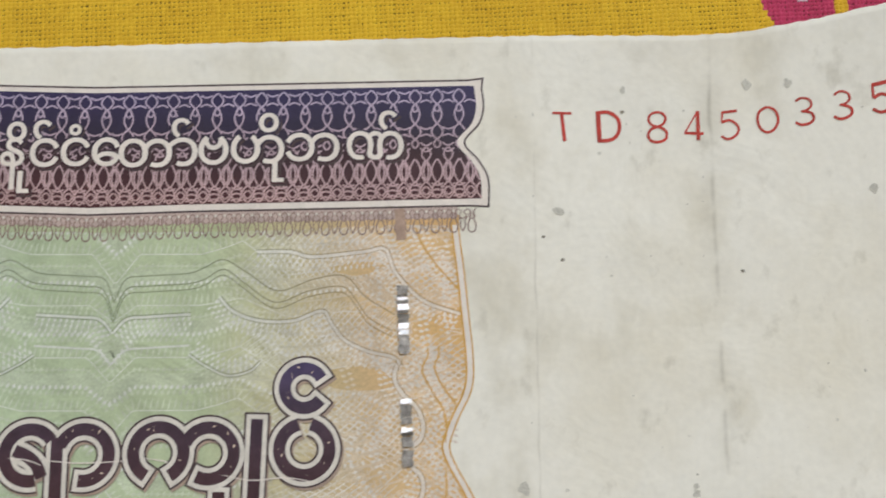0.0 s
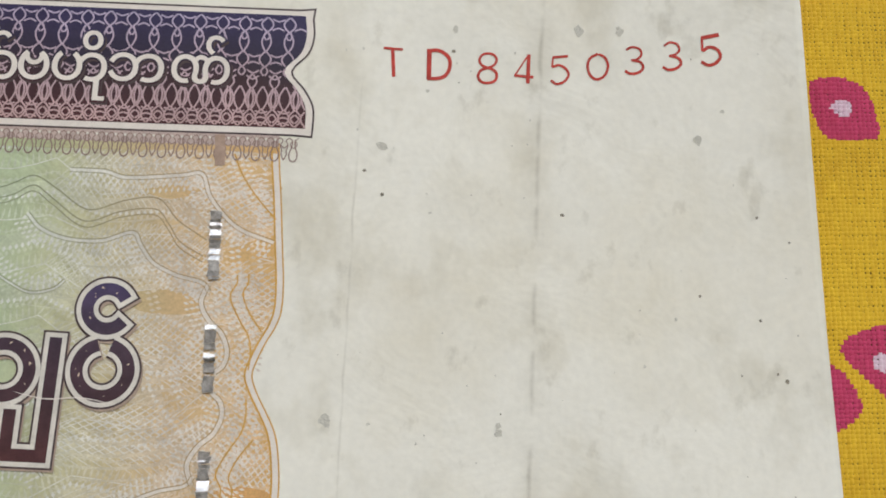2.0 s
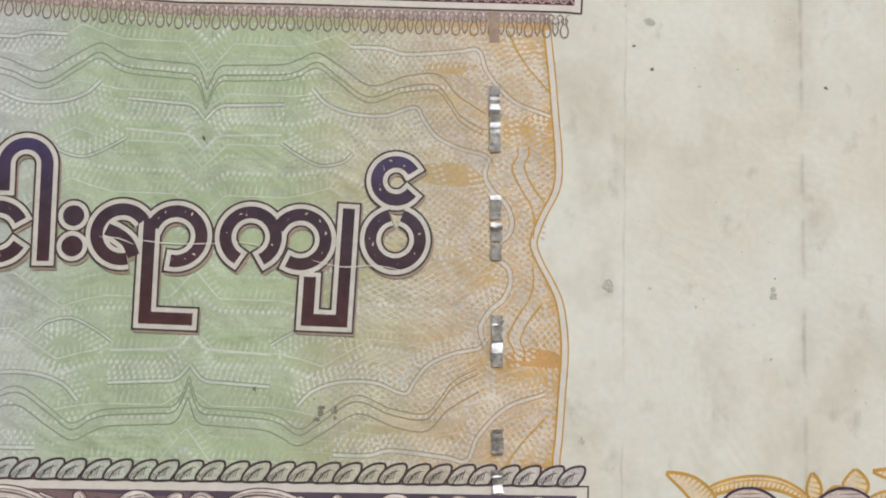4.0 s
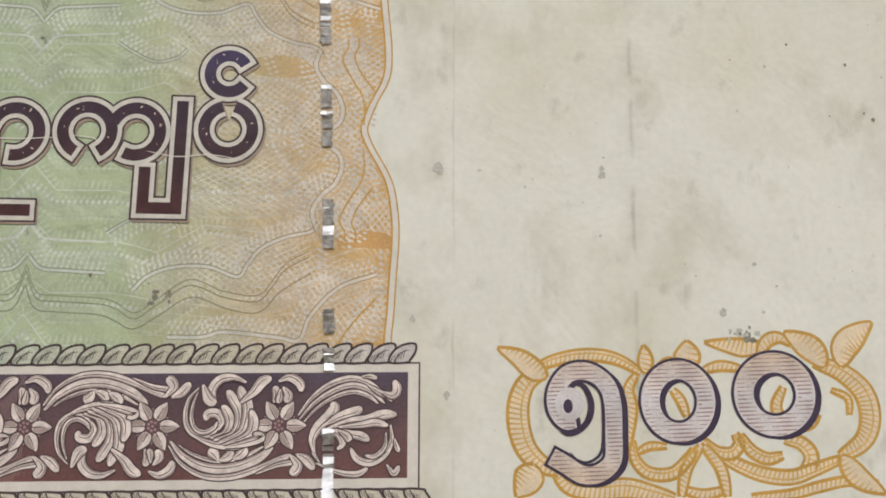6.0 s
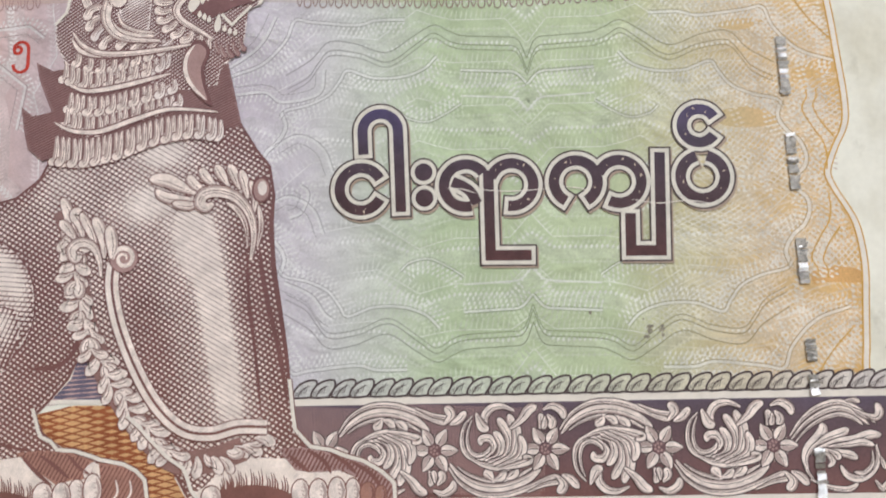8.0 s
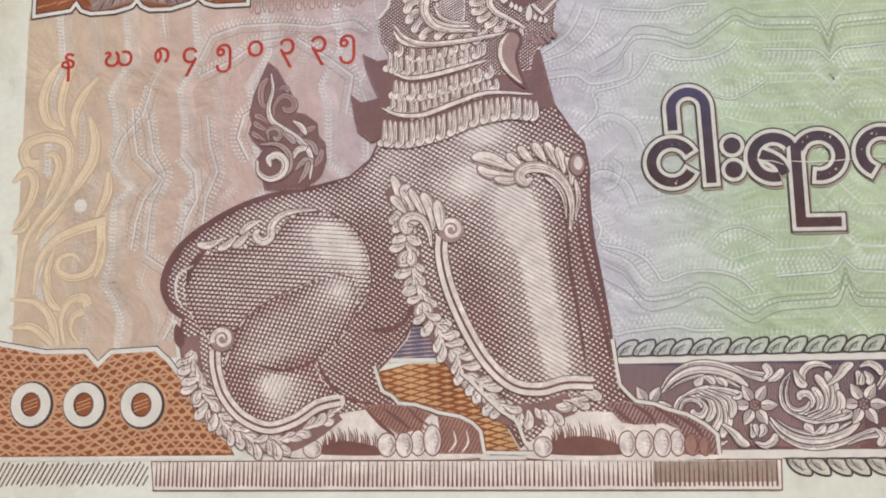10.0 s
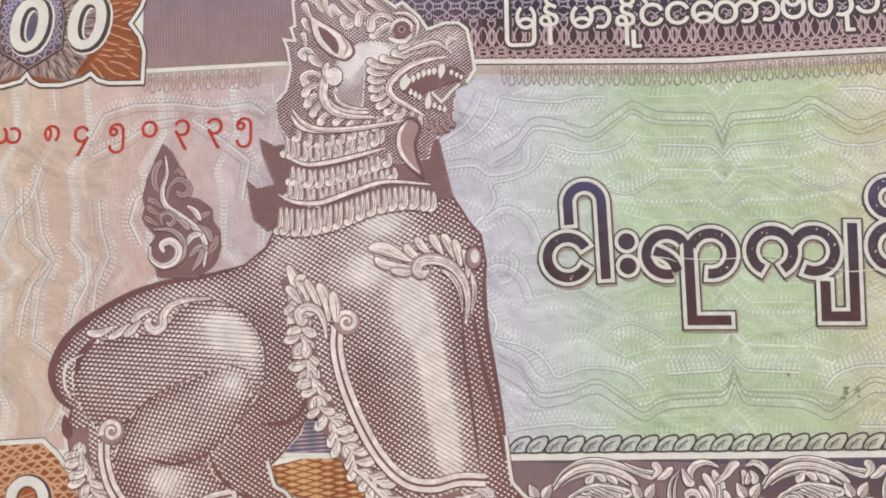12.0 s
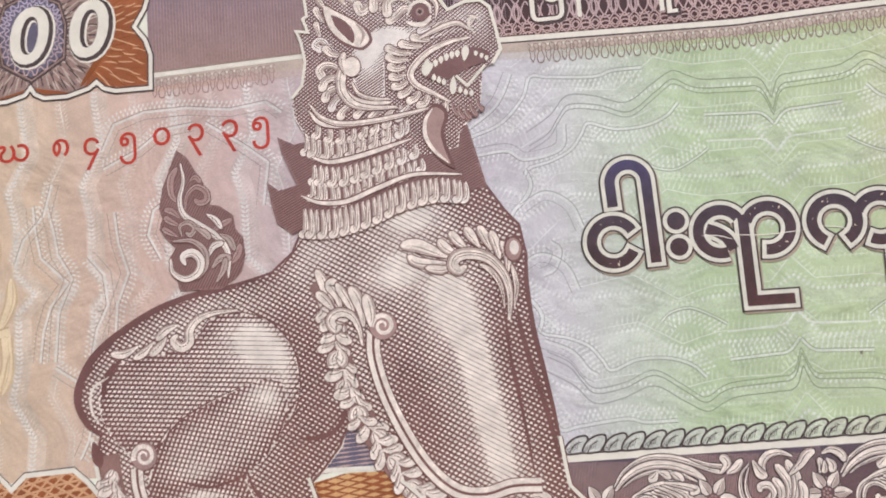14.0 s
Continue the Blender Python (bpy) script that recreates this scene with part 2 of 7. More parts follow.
class Ink:
    """One mesh under construction."""

    def __init__(self):
        self.v, self.f, self.m, self.mats, self.n = [], [], [], [], 0

    def add(self, uv, faces, material, layer, rise=None):
        if material not in self.mats:
            self.mats.append(material)
        i = self.mats.index(material)
        p = place(uv, layer)
        p[:, 2] += (len(self.v) % 30) * 2e-8
        if rise is not None:
            p[:, 2] += rise * 1.5e-6
        self.v.append(p)
        self.f.extend([tuple(k + self.n for k in f) for f in faces])
        self.m.extend([i] * len(faces))
        self.n += len(p)

    def obj(self, name, parent, label=""):
        me = bpy.data.meshes.new(name)
        me.from_pydata(np.concatenate(self.v).tolist(), [], self.f)
        for m in self.mats:
            me.materials.append(m)
        me.polygons.foreach_set("material_index", self.m)
        me.update()
        ob = new(name, me)
        ob.parent = parent
        return tagged(ob, label)


def curve(pts, n=8, closed=False):
    """Smooth line through a few points."""
    p = np.asarray(pts, float)
    if len(p) < 3:
        t = np.linspace(0, 1, n + 1)[:, None]
        return p[0] * (1 - t) + p[1] * t
    q = np.vstack([p[-1], p, p[0], p[1]]) if closed else np.vstack([2 * p[0] - p[1], p, 2 * p[-1] - p[-2]])
    out = []
    t = np.linspace(0, 1, n, endpoint=False)[:, None]
    for i in range(len(q) - 3):
        a, b, c, d = q[i:i + 4]
        out.append(0.5 * (2 * b + (c - a) * t + (2 * a - 5 * b + 4 * c - d) * t ** 2 + (3 * b - a - 3 * c + d) * t ** 3))
    out = np.vstack(out)
    return out if closed else np.vstack([out, p[-1]])


def normals(p, closed=False):
    if closed:
        d = np.roll(p, -1, 0) - np.roll(p, 1, 0)
    else:
        d = np.gradient(p, axis=0)
    d /= np.maximum(np.hypot(d[:, 0], d[:, 1]), 1e-9)[:, None]
    return np.c_[-d[:, 1], d[:, 0]]


def ribbon(ink, pts, w, layer, material, taper="", smooth=True, closed=False, n=8, shift=0.0):
    """A band of ink along a line. taper: 'end', 'both' or 'start' runs it to a point."""
    p = curve(pts, n, closed) if smooth else np.asarray(pts, float)
    nm = normals(p, closed)
    if not smooth and len(p) > 2:
        # keep the width true at sharp corners
        a = np.diff(p, axis=0)
        a /= np.maximum(np.hypot(a[:, 0], a[:, 1]), 1e-9)[:, None]
        an = np.c_[-a[:, 1], a[:, 0]]
        if closed:
            e = p[0] - p[-1]
            e = e / max(np.hypot(*e), 1e-9)
            an = np.vstack([an, [-e[1], e[0]]])
            prev, nxt = np.roll(an, 1, 0), an
        else:
            prev, nxt = np.vstack([an[0], an]), np.vstack([an, an[-1]])
        mid = prev + nxt
        mid /= np.maximum(np.hypot(mid[:, 0], mid[:, 1]), 1e-9)[:, None]
        nm = mid / np.clip((mid * nxt).sum(1), 0.5, 1.0)[:, None]
    s = np.linspace(0, 1, len(p))
    h = np.full(len(p), w / 2.0)
    if taper == "end":
        h *= np.sqrt(1 - s * 0.97)
    elif taper == "start":
        h *= np.sqrt(0.03 + s * 0.97)
    elif taper == "both":
        h *= 0.08 + 0.92 * np.sqrt(np.sin(np.pi * np.clip(s, 0.0, 1.0)).clip(0))
    c = p + nm * shift
    uv = np.vstack([c + nm * h[:, None], c - nm * h[:, None]])
    k = len(p)
    faces = [(i + k, i + 1 + k, i + 1, i) for i in range(k - 1)]
    if closed:
        faces.append((2 * k - 1, k, 0, k - 1))
    ink.add(uv, faces, material, layer, np.concatenate([s, s]))


def fill(ink, pts, layer, material, smooth=False, n=6):
    p = curve(pts, n, True) if smooth else np.asarray(pts, float)
    from_tris = tess(p)
    ink.add(p, from_tris, material, layer)


def tess(p):
    import mathutils
    tris = mathutils.geometry.tessellate_polygon([[Vector((a, b, 0)) for a, b in p]])
    out = []
    for a, b, c in tris:
        ar = (p[b][0] - p[a][0]) * (p[c][1] - p[a][1]) - (p[c][0] - p[a][0]) * (p[b][1] - p[a][1])
        out.append((a, b, c) if ar > 0 else (a, c, b))
    return out


def disc(ink, c, r, layer, material, n=28, ry=None, hole=0.0):
    a = np.linspace(0, 2 * math.pi, n, endpoint=False)
    ry = r if ry is None else ry
    out = np.c_[c[0] + r * np.cos(a), c[1] + ry * np.sin(a)]
    if hole <= 0:
        ink.add(out, [tuple(range(n))], material, layer)
    else:
        inn = np.c_[c[0] + r * hole * np.cos(a), c[1] + ry * hole * np.sin(a)]
        ink.add(np.vstack([out, inn]), [(i, (i + 1) % n, n + (i + 1) % n, n + i) for i in range(n)], material, layer)


def leaf(ink, at, ang, length, width, layer, body, line, bend=0.0, rim=0.09, vein=True, blunt=False):
    """A pointed leaf with a dark rim and a vein, growing from at towards ang (degrees)."""
    s = np.linspace(0, 1, 10)
    h = width / 2 * np.sin(math.pi * s ** (0.95 if blunt else 0.75)).clip(0) ** (0.45 if blunt else 0.85)
    a = math.radians(ang) + bend * s
    step = length / 9
    x = at[0] + np.concatenate([[0], np.cumsum(np.cos(a[1:]) * step)])
    y = at[1] + np.concatenate([[0], np.cumsum(np.sin(a[1:]) * step)])
    nx, ny = -np.sin(a), np.cos(a)
    for grow, lay, mat in ((rim, layer, line), (0.0, layer + 1, body)):
        hh = h + grow
        up = np.c_[x + nx * hh, y + ny * hh]
        dn = np.c_[x - nx * hh, y - ny * hh]
        uv = np.vstack([up, dn])
        ink.add(uv, [(i + 10, i + 11, i + 1, i) for i in range(9)], mat, lay)
    if body is M_LEAF or body is M_LIONTONE:
        side = 1 if bend >= 0 else -1
        c = np.c_[x, y]
        far = c - np.c_[nx, ny] * (h * 0.96 * side)[:, None]
        near = c - np.c_[nx, ny] * (h * 0.18 * side)[:, None]
        q = [(i, i + 10, i + 11, i + 1) if side > 0 else (i, i + 1, i + 11, i + 10) for i in range(1, 8)]
        ink.add(np.vstack([near, far]), q, M_LEAFSHADE, layer + 1.5)
    if vein:
        ribbon(ink, np.c_[x, y][1:8], rim * 0.9, layer + 2, line, taper="end", smooth=False)


def spiral(ink, c, r, turns, start, layer, body, line, w, direction=1):
    t = np.linspace(0, 1, 40)
    a = math.radians(start) + direction * t * turns * 2 * math.pi
    rr = r * (1 - 0.82 * t)
    p = np.c_[c[0] + rr * np.cos(a), c[1] + rr * np.sin(a)]
    disc(ink, c, r + w * 0.55, layer, line, ry=r + w * 0.55)
    disc(ink, c, r + w * 0.4, layer + 1, M_LIONMID if line is M_LION else line)
    ribbon(ink, p, w, layer + 2, body, taper="end", smooth=False)


def inside(poly, p):
    poly = np.asarray(poly, float)
    x, y = p[:, 0], p[:, 1]
    r = np.zeros(len(p), bool)
    j = len(poly) - 1
    for i in range(len(poly)):
        (xi, yi), (xj, yj) = poly[i], poly[j]
        if yi != yj:
            r ^= ((yi > y) != (yj > y)) & (x < (xj - xi) * (y - yi) / (yj - yi) + xi)
        j = i
    return r


def rim_distance(poly, p):
    d = np.full(len(p), 1e9)
    for i in range(len(poly)):
        a, b = poly[i - 1], poly[i]
        ab = b - a
        t = np.clip(((p - a) @ ab) / max(ab @ ab, 1e-9), 0, 1)
        d = np.minimum(d, np.hypot(*(p - a - t[:, None] * ab).T))
    return d


def hatch(ink, poly, ang, pitch, tone, layer, material, step=0.45, wave=0.0):
    """Engraved lines across an outline; tone(p) from 0 to 1 sets how much of the pitch the line fills."""
    poly = np.asarray(poly, float)
    a = math.radians(ang)
    d, nrm = np.array([math.cos(a), math.sin(a)]), np.array([-math.sin(a), math.cos(a)])
    c = poly.mean(0)
    along, across = (poly - c) @ d, (poly - c) @ nrm
    ks = np.arange(math.floor(across.min() / pitch), math.ceil(across.max() / pitch) + 1)
    ss = np.arange(along.min() - step, along.max() + step * 2, step)
    K, S = np.meshgrid(ks * pitch, ss, indexing="ij")
    off = K + wave * np.sin(S * 0.25)
    p = (c + S.reshape(-1, 1) * d + off.reshape(-1, 1) * nrm)
    t = (np.clip(tone(p), 0, 1) * inside(poly, p)).reshape(K.shape)
    half = (t * pitch / 2)
    up = (p + nrm * half.reshape(-1, 1))
    dn = (p - nrm * half.reshape(-1, 1))
    rows, cols = K.shape
    live = (half[:, :-1] > 0.02) & (half[:, 1:] > 0.02)
    idx = np.arange(rows * cols).reshape(rows, cols)
    A, B = idx[:, :-1][live], idx[:, 1:][live]
    if not len(A):
        return
    used = np.unique(np.concatenate([A, B]))
    back = np.zeros(rows * cols, int)
    back[used] = np.arange(len(used))
    uv = np.vstack([up[used], dn[used]])
    n = len(used)
    ink.add(uv, list(zip((back[A] + n).tolist(), (back[B] + n).tolist(), back[B].tolist(), back[A].tolist())), material, layer)


GLYPHS = {}


def glyph(ch, grow=0.0):
    """Outline of one character of the built-in font at size 1."""
    key = (ch, round(grow, 4))
    if key not in GLYPHS:
        c = bpy.data.curves.new("type", "FONT")
        c.body, c.size, c.offset, c.resolution_u = ch, 1.0, grow, 5
        o = new("type", c)
        dg = bpy.context.evaluated_depsgraph_get()
        me = bpy.data.meshes.new_from_object(o.evaluated_get(dg))
        vs = np.array([w.co[:2] for w in me.vertices])
        fs = [tuple(q.vertices) for q in me.polygons]
        bpy.data.objects.remove(o)
        bpy.data.curves.remove(c)
        bpy.data.meshes.remove(me)
        GLYPHS[key] = (vs, fs)
    return GLYPHS[key]


def stamp(ink, ch, at, size, layer, material, grow=0.0, tilt=0.0, centre=True, sx=1.0, slant=0.0):
    vs, fs = glyph(ch, grow)
    base, _ = glyph(ch, 0.0)
    p = vs.copy()
    if centre:
        p -= (base.min(0) + base.max(0)) / 2
    p = p * (size * sx, size)
    p[:, 0] += slant * p[:, 1]
    a = math.radians(tilt)
    p = np.c_[p[:, 0] * math.cos(a) - p[:, 1] * math.sin(a), p[:, 0] * math.sin(a) + p[:, 1] * math.cos(a)] + np.asarray(at)
    ink.add(p, fs, material, layer)


def arc(c, r, a0, a1, n=28):
    a = np.radians(np.linspace(a0, a1, n))
    return np.c_[c[0] + r * np.cos(a), c[1] + r * np.sin(a)]


# ---- the room ----
def shell(name, lo, hi, material, label, category):
    bm = bmesh.new()
    bmesh.ops.create_cube(bm, size=1.0)
    for w in bm.verts:
        w.co = Vector([lo[i] + (w.co[i] + 0.5) * (hi[i] - lo[i]) for i in range(3)])
    me = bpy.data.meshes.new(name)
    bm.to_mesh(me)
    bm.free()
    me.materials.append(material)
    return tagged(new(name, me), label, category, kind="structure")


M_WALL = flat_colour("wall_paint", (0.70, 0.67, 0.62, 1), mottle=0.06, mottle_mm=60.0, grain=0.02, rough=0.8, wrinkle=0.0)
M_FLOOR = flat_colour("floor_tile", (0.42, 0.38, 0.33, 1), mottle=0.15, mottle_mm=40.0, rough=0.5, wrinkle=0.0)
shell("wall_north", (-1.6, 1.6, -0.001), (1.6, 1.7, 1.75), M_WALL, "plain painted room wall", "wall")
shell("wall_south", (-1.6, -1.7, -0.001), (1.6, -1.6, 1.75), M_WALL, "plain painted room wall", "wall")
shell("wall_east", (1.6, -1.7, -0.001), (1.7, 1.7, 1.75), M_WALL, "plain painted room wall", "wall")
shell("wall_west", (-1.7, -1.7, -0.001), (-1.6, 1.7, 1.75), M_WALL, "plain painted room wall", "wall")
shell("ceiling", (-1.7, -1.7, 1.75), (1.7, 1.7, 1.85), M_WALL, "plain white ceiling", "ceiling")
shell("floor", (-1.7, -1.7, -0.1), (1.7, 1.7, -0.0007), M_FLOOR, "plain floor", "floor")

# ---- the tablecloth: a thin sheet with the open weave laid over it round the note ----
CLOTH_Z = -0.32


def cloth_surface(name, c, dark):
    m = bpy.data.materials.new(name)
    m.use_nodes = True
    nt = m.node_tree
    L = nt.links.new
    b = nt.nodes["Principled BSDF"]
    tc = nt.nodes.new("ShaderNodeTexCoord")
    n1 = node(nt, "ShaderNodeTexNoise", Scale=60.0, Detail=4.0)
    n2 = node(nt, "ShaderNodeTexNoise", Scale=2600.0, Detail=3.0)
    mp = nt.nodes.new("ShaderNodeMapping")
    mp.inputs["Scale"].default_value = (1.0, 0.25, 1.0)
    L(tc.outputs["Object"], n1.inputs["Vector"])
    L(tc.outputs["Object"], mp.inputs[0])
    L(mp.outputs[0], n2.inputs["Vector"])
    mixf = nt.nodes.new("ShaderNodeMath")
    mixf.operation = "MULTIPLY_ADD"
    mixf.inputs[1].default_value, mixf.inputs[2].default_value = 0.5, 0.0
    L(n1.outputs["Fac"], mixf.inputs[0])
    half = nt.nodes.new("ShaderNodeMath")
    half.operation = "MULTIPLY_ADD"
    half.inputs[1].default_value = 0.55
    L(n2.outputs["Fac"], half.inputs[0])
    L(mixf.outputs[0], half.inputs[2])
    mr = nt.nodes.new("ShaderNodeMapRange")
    mr.inputs[1].default_value, mr.inputs[2].default_value = 0.36, 0.68
    L(half.outputs[0], mr.inputs[0])
    mx = nt.nodes.new("ShaderNodeMix")
    mx.data_type = "RGBA"
    L(mr.outputs[0], mx.inputs[0])
    mx.inputs[6].default_value, mx.inputs[7].default_value = dark, c
    L(mx.outputs[2], b.inputs["Base Color"])
    b.inputs["Roughness"].default_value = 0.85
    b.inputs["Sheen Weight"].default_value = 0.15
    bp = nt.nodes.new("ShaderNodeBump")
    bp.inputs["Strength"].default_value, bp.inputs["Distance"].default_value = 0.5, 0.00008
    L(n2.outputs["Fac"], bp.inputs["Height"])
    L(bp.outputs[0], b.inputs["Normal"])
    return m


M_YELLOW = cloth_surface("yellow_yarn", srgb(216, 178, 40), srgb(196, 154, 26))
M_PINK = cloth_surface("pink_printed_yarn", srgb(190, 60, 100), srgb(164, 44, 78))
M_MILK = cloth_surface("white_printed_yarn", srgb(214, 196, 206), srgb(196, 160, 180))
# shade in the gaps between yarns, painted as a dark brown colour
M_HOLESHADE = cloth_surface("weave_hole_shade", srgb(92, 66, 8), srgb(74, 52, 4))

tablecloth = tagged(new("tablecloth"), "bright yellow open-weave cotton cloth with pink printed petals", "tablecloth")
bm = bmesh.new()
bmesh.ops.create_grid(bm, x_segments=220, y_segments=220, size=0.55)
for w in bm.verts:
    far = max(0.0, max(abs(w.co.x), abs(w.co.y)) - 0.14)
    w.co.z = (CLOTH_Z - 0.16) * MM + far * 0.008 * (1 + math.sin(w.co.x * 31 + w.co.y * 23))
# painted gap shade below the weave, the cloth's own yellow beyond it
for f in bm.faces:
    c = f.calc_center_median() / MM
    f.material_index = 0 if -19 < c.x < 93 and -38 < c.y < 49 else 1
me = bpy.data.meshes.new("ground_cloth")
bm.to_mesh(me)
bm.free()
me.materials.append(M_HOLESHADE)
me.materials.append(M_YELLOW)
sheet = new("ground_cloth", me)
sheet.parent = tablecloth

RIGHT_PETALS = [
    [(77.80, 28.02), (78.03, 28.81), (78.80, 29.22), (81.10, 29.41), (82.86, 28.58), (83.58, 27.32), (84.03, 25.79), (84.07, 24.25), (83.20, 23.84), (79.91, 23.71), (78.68, 24.71), (78.20, 25.97)],
    [(80.18, 5.60), (81.33, 6.60), (83.70, 7.42), (85.75, 7.27), (87.08, 4.25), (86.45, 1.18), (84.98, 0.80), (83.48, 1.76), (81.70, 3.31), (80.53, 4.44)],
    [(77.37, 3.83), (79.20, 3.91), (80.71, 2.81), (81.83, 0.30), (80.09, -1.38), (79.13, -1.65), (77.22, -1.72)],
]
TOP_PETALS = [
    [(59.11, 40.77), (59.43, 42.38), (60.66, 44.55), (64.25, 44.85), (65.51, 43.50), (65.58, 41.34), (65.71, 39.21), (64.83, 37.09), (60.83, 37.59), (59.54, 39.17)],
    [(67.48, 45.69), (67.28, 42.43), (67.22, 38.16), (70.92, 37.65), (74.20, 40.86), (73.24, 41.66), (72.36, 43.54), (71.49, 45.71)],
    [(73.55, 45.73), (74.11, 43.01), (75.26, 41.40), (76.30, 38.47), (81.14, 38.66), (82.11, 43.61), (80.76, 45.78)],
    [(54.51, 43.97), (55.36, 42.24), (56.47, 41.93), (57.26, 42.63), (56.59, 45.07), (55.31, 45.06)],
]
HEARTS = [[(79.84, 26.58), (80.27, 27.23), (81.29, 27.34), (81.78, 26.69), (81.39, 25.90), (80.48, 25.95)], [(82.84, 4.07), (83.12, 4.93), (83.95, 5.15), (84.66, 4.62), (84.13, 3.65), (83.26, 3.62)],
          [(61.81, 41.11), (62.45, 41.65), (63.31, 41.49), (63.62, 40.69), (63.08, 40.04), (62.09, 40.46)], [(76.09, 42.22), (76.67, 43.03), (77.69, 42.93), (78.11, 41.85), (77.31, 41.42), (76.55, 41.52)]]


def yarn_material(c):
    """Index of the printed colour at points of the cloth: 0 yellow, 1 pink, 2 white."""
    k = np.zeros(len(c), int)
    for q in RIGHT_PETALS + TOP_PETALS:
        k[inside(curve(q, 5, True), c)] = 1
    for q in HEARTS:
        k[inside(curve(q, 5, True), c)] = 2
    return k


def weave(u0, u1, v0, v1, name):
    """Warp and weft yarns that pass over and under each other, with small gaps between them."""
    rng = np.random.default_rng(7)
    pitch, tilt = 0.41, math.radians(3.0)
    verts, faces, mats, n0 = [], [], [], 0
    for warp in (True, False):
        a0, a1, b0, b1 = (u0, u1, v0, v1) if warp else (v0, v1, u0, u1)
        ks = np.arange(math.floor(a0 / pitch), math.ceil(a1 / pitch))
        ts = np.arange(b0, b1, pitch / 3.0)
        loose = 0.5 + 0.5 * np.sin(ks * 0.37 + 1.3 * np.sin(ks * 0.11))
        for k in ks:
            r = loose[k - ks[0]] * 0.6 + rng.random() * 0.4
            w = pitch * (0.490 - 0.19 * r * (1.0 if warp else 0.75))
            j = np.round(ts / pitch)
            up = np.cos(math.pi * ts / pitch + (0 if (k % 2 == 0) == warp else math.pi))
            pos = (k + 0.06 * np.sin(ts * 0.9 + k * 1.7) + 0.05 * rng.standard_normal()) * pitch
            wide = w * (1 + 0.10 * np.sin(ts * 2.3 + k * 2.1))
            zz = CLOTH_Z + 0.055 * up
            cols = []
            for off, dz in ((-1.0, -0.05), (0.0, 0.03), (1.0, -0.05)):
                p = pos + off * wide
                x, y = (p, ts) if warp else (ts, p)
                cols.append(np.c_[x * math.cos(tilt) - y * math.sin(tilt), x * math.sin(tilt) + y * math.cos(tilt), zz + dz])
            m = len(ts)
            verts.append(np.vstack(cols))
            mid = (cols[1][:-1, :2] + cols[1][1:, :2]) / 2
            km = yarn_material(mid)
            for c in range(2):
                for i in range(m - 1):
                    q = (n0 + c * m + i, n0 + c * m + i + 1, n0 + (c + 1) * m + i + 1, n0 + (c + 1) * m + i)
                    faces.append(q if not warp else q[::-1])
                mats.extend(km.tolist())
            n0 += 3 * m
    me = bpy.data.meshes.new(name)
    me.from_pydata((np.vstack(verts) * MM).tolist(), [], faces)
    for m in (M_YELLOW, M_PINK, M_MILK):
        me.materials.append(m)
    me.polygons.foreach_set("material_index", mats)
    me.polygons.foreach_set("use_smooth", [True] * len(faces))
    ob = new(name, me)
    ob.parent = tablecloth
    return tagged(ob, "open plain weave of yellow yarn", kind="stuff")


weave(-20.0, 74.0, 31.0, 52.0, "weave")
weave(74.0, 96.0, -42.0, 52.0, "weave")

# ---- the banknote ----
note = tagged(new("banknote"), "worn 500 kyat banknote with a lion engraving lying on yellow cloth", "banknote")


def top_edge(u):
    return np.interp(u, [-92, -60, -30, -8, 0, 19, 39, 52, 57, 64, 70, 76, 82], [38.0, 37.2, 36.0, 35.5, 35.7, 36.2, 36.7, 36.75, 37.1, 38.5, 40.0, 41.3, 42.4])


def right_edge(v):
    return np.interp(v, [-36, -7, 6, 20, 36, 42], [81.0, 79.8, 78.8, 78.0, 77.2, 76.4])


def sheet_of_paper():
    nu, nv = 260, 120
    s, t = np.linspace(0, 1, nu), np.linspace(0, 1, nv)
    S, T = np.meshgrid(s, t)
    v = -35.6 + T * 71.5
    u = -92.5 + S * (right_edge(v) + 92.5)
    topv = top_edge(u)
    v = -35.6 + T * (topv + 35.6)
    u = -92.5 + S * (right_edge(v) + 92.5)
    # soft, slightly worn corners and edges
    cut = np.clip((S - 0.985) / 0.015, 0, 1) * np.clip((T - 0.965) / 0.035, 0, 1)
    u -= 1.2 * cut ** 2
    v -= 1.2 * cut ** 2
    rough = 0.05 * np.sin(u * 3.1 + 2 * np.sin(u * 0.7)) * np.clip((T - 0.98) / 0.02, 0, 1)
    v += rough
    uv = np.c_[u.ravel(), v.ravel()]
    top, low = place(uv, 0), place(uv, -22)
    n = len(top)
    idx = np.arange(n).reshape(nv, nu)
    q = np.stack([idx[:-1, :-1], idx[:-1, 1:], idx[1:, 1:], idx[1:, :-1]], -1).reshape(-1, 4)
    faces = q.tolist() + (q[:, ::-1] + n).tolist()
    ring = np.concatenate([idx[0, :], idx[1:, -1], idx[-1, -2::-1], idx[-2:0:-1, 0]])
    faces += [(int(ring[i - 1]), int(ring[i - 1]) + n, int(ring[i]) + n, int(ring[i])) for i in range(len(ring))]
    me = bpy.data.meshes.new("paper")
    me.from_pydata(np.vstack([top, low]).tolist(), [], faces)
    me.materials.append(M_PAPER)
    me.polygons.foreach_set("use_smooth", [True] * len(faces))
    ob = new("paper", me)
    ob.parent = note
    return tagged(ob, "soiled off-white paper sheet with fold lines")


sheet_of_paper()

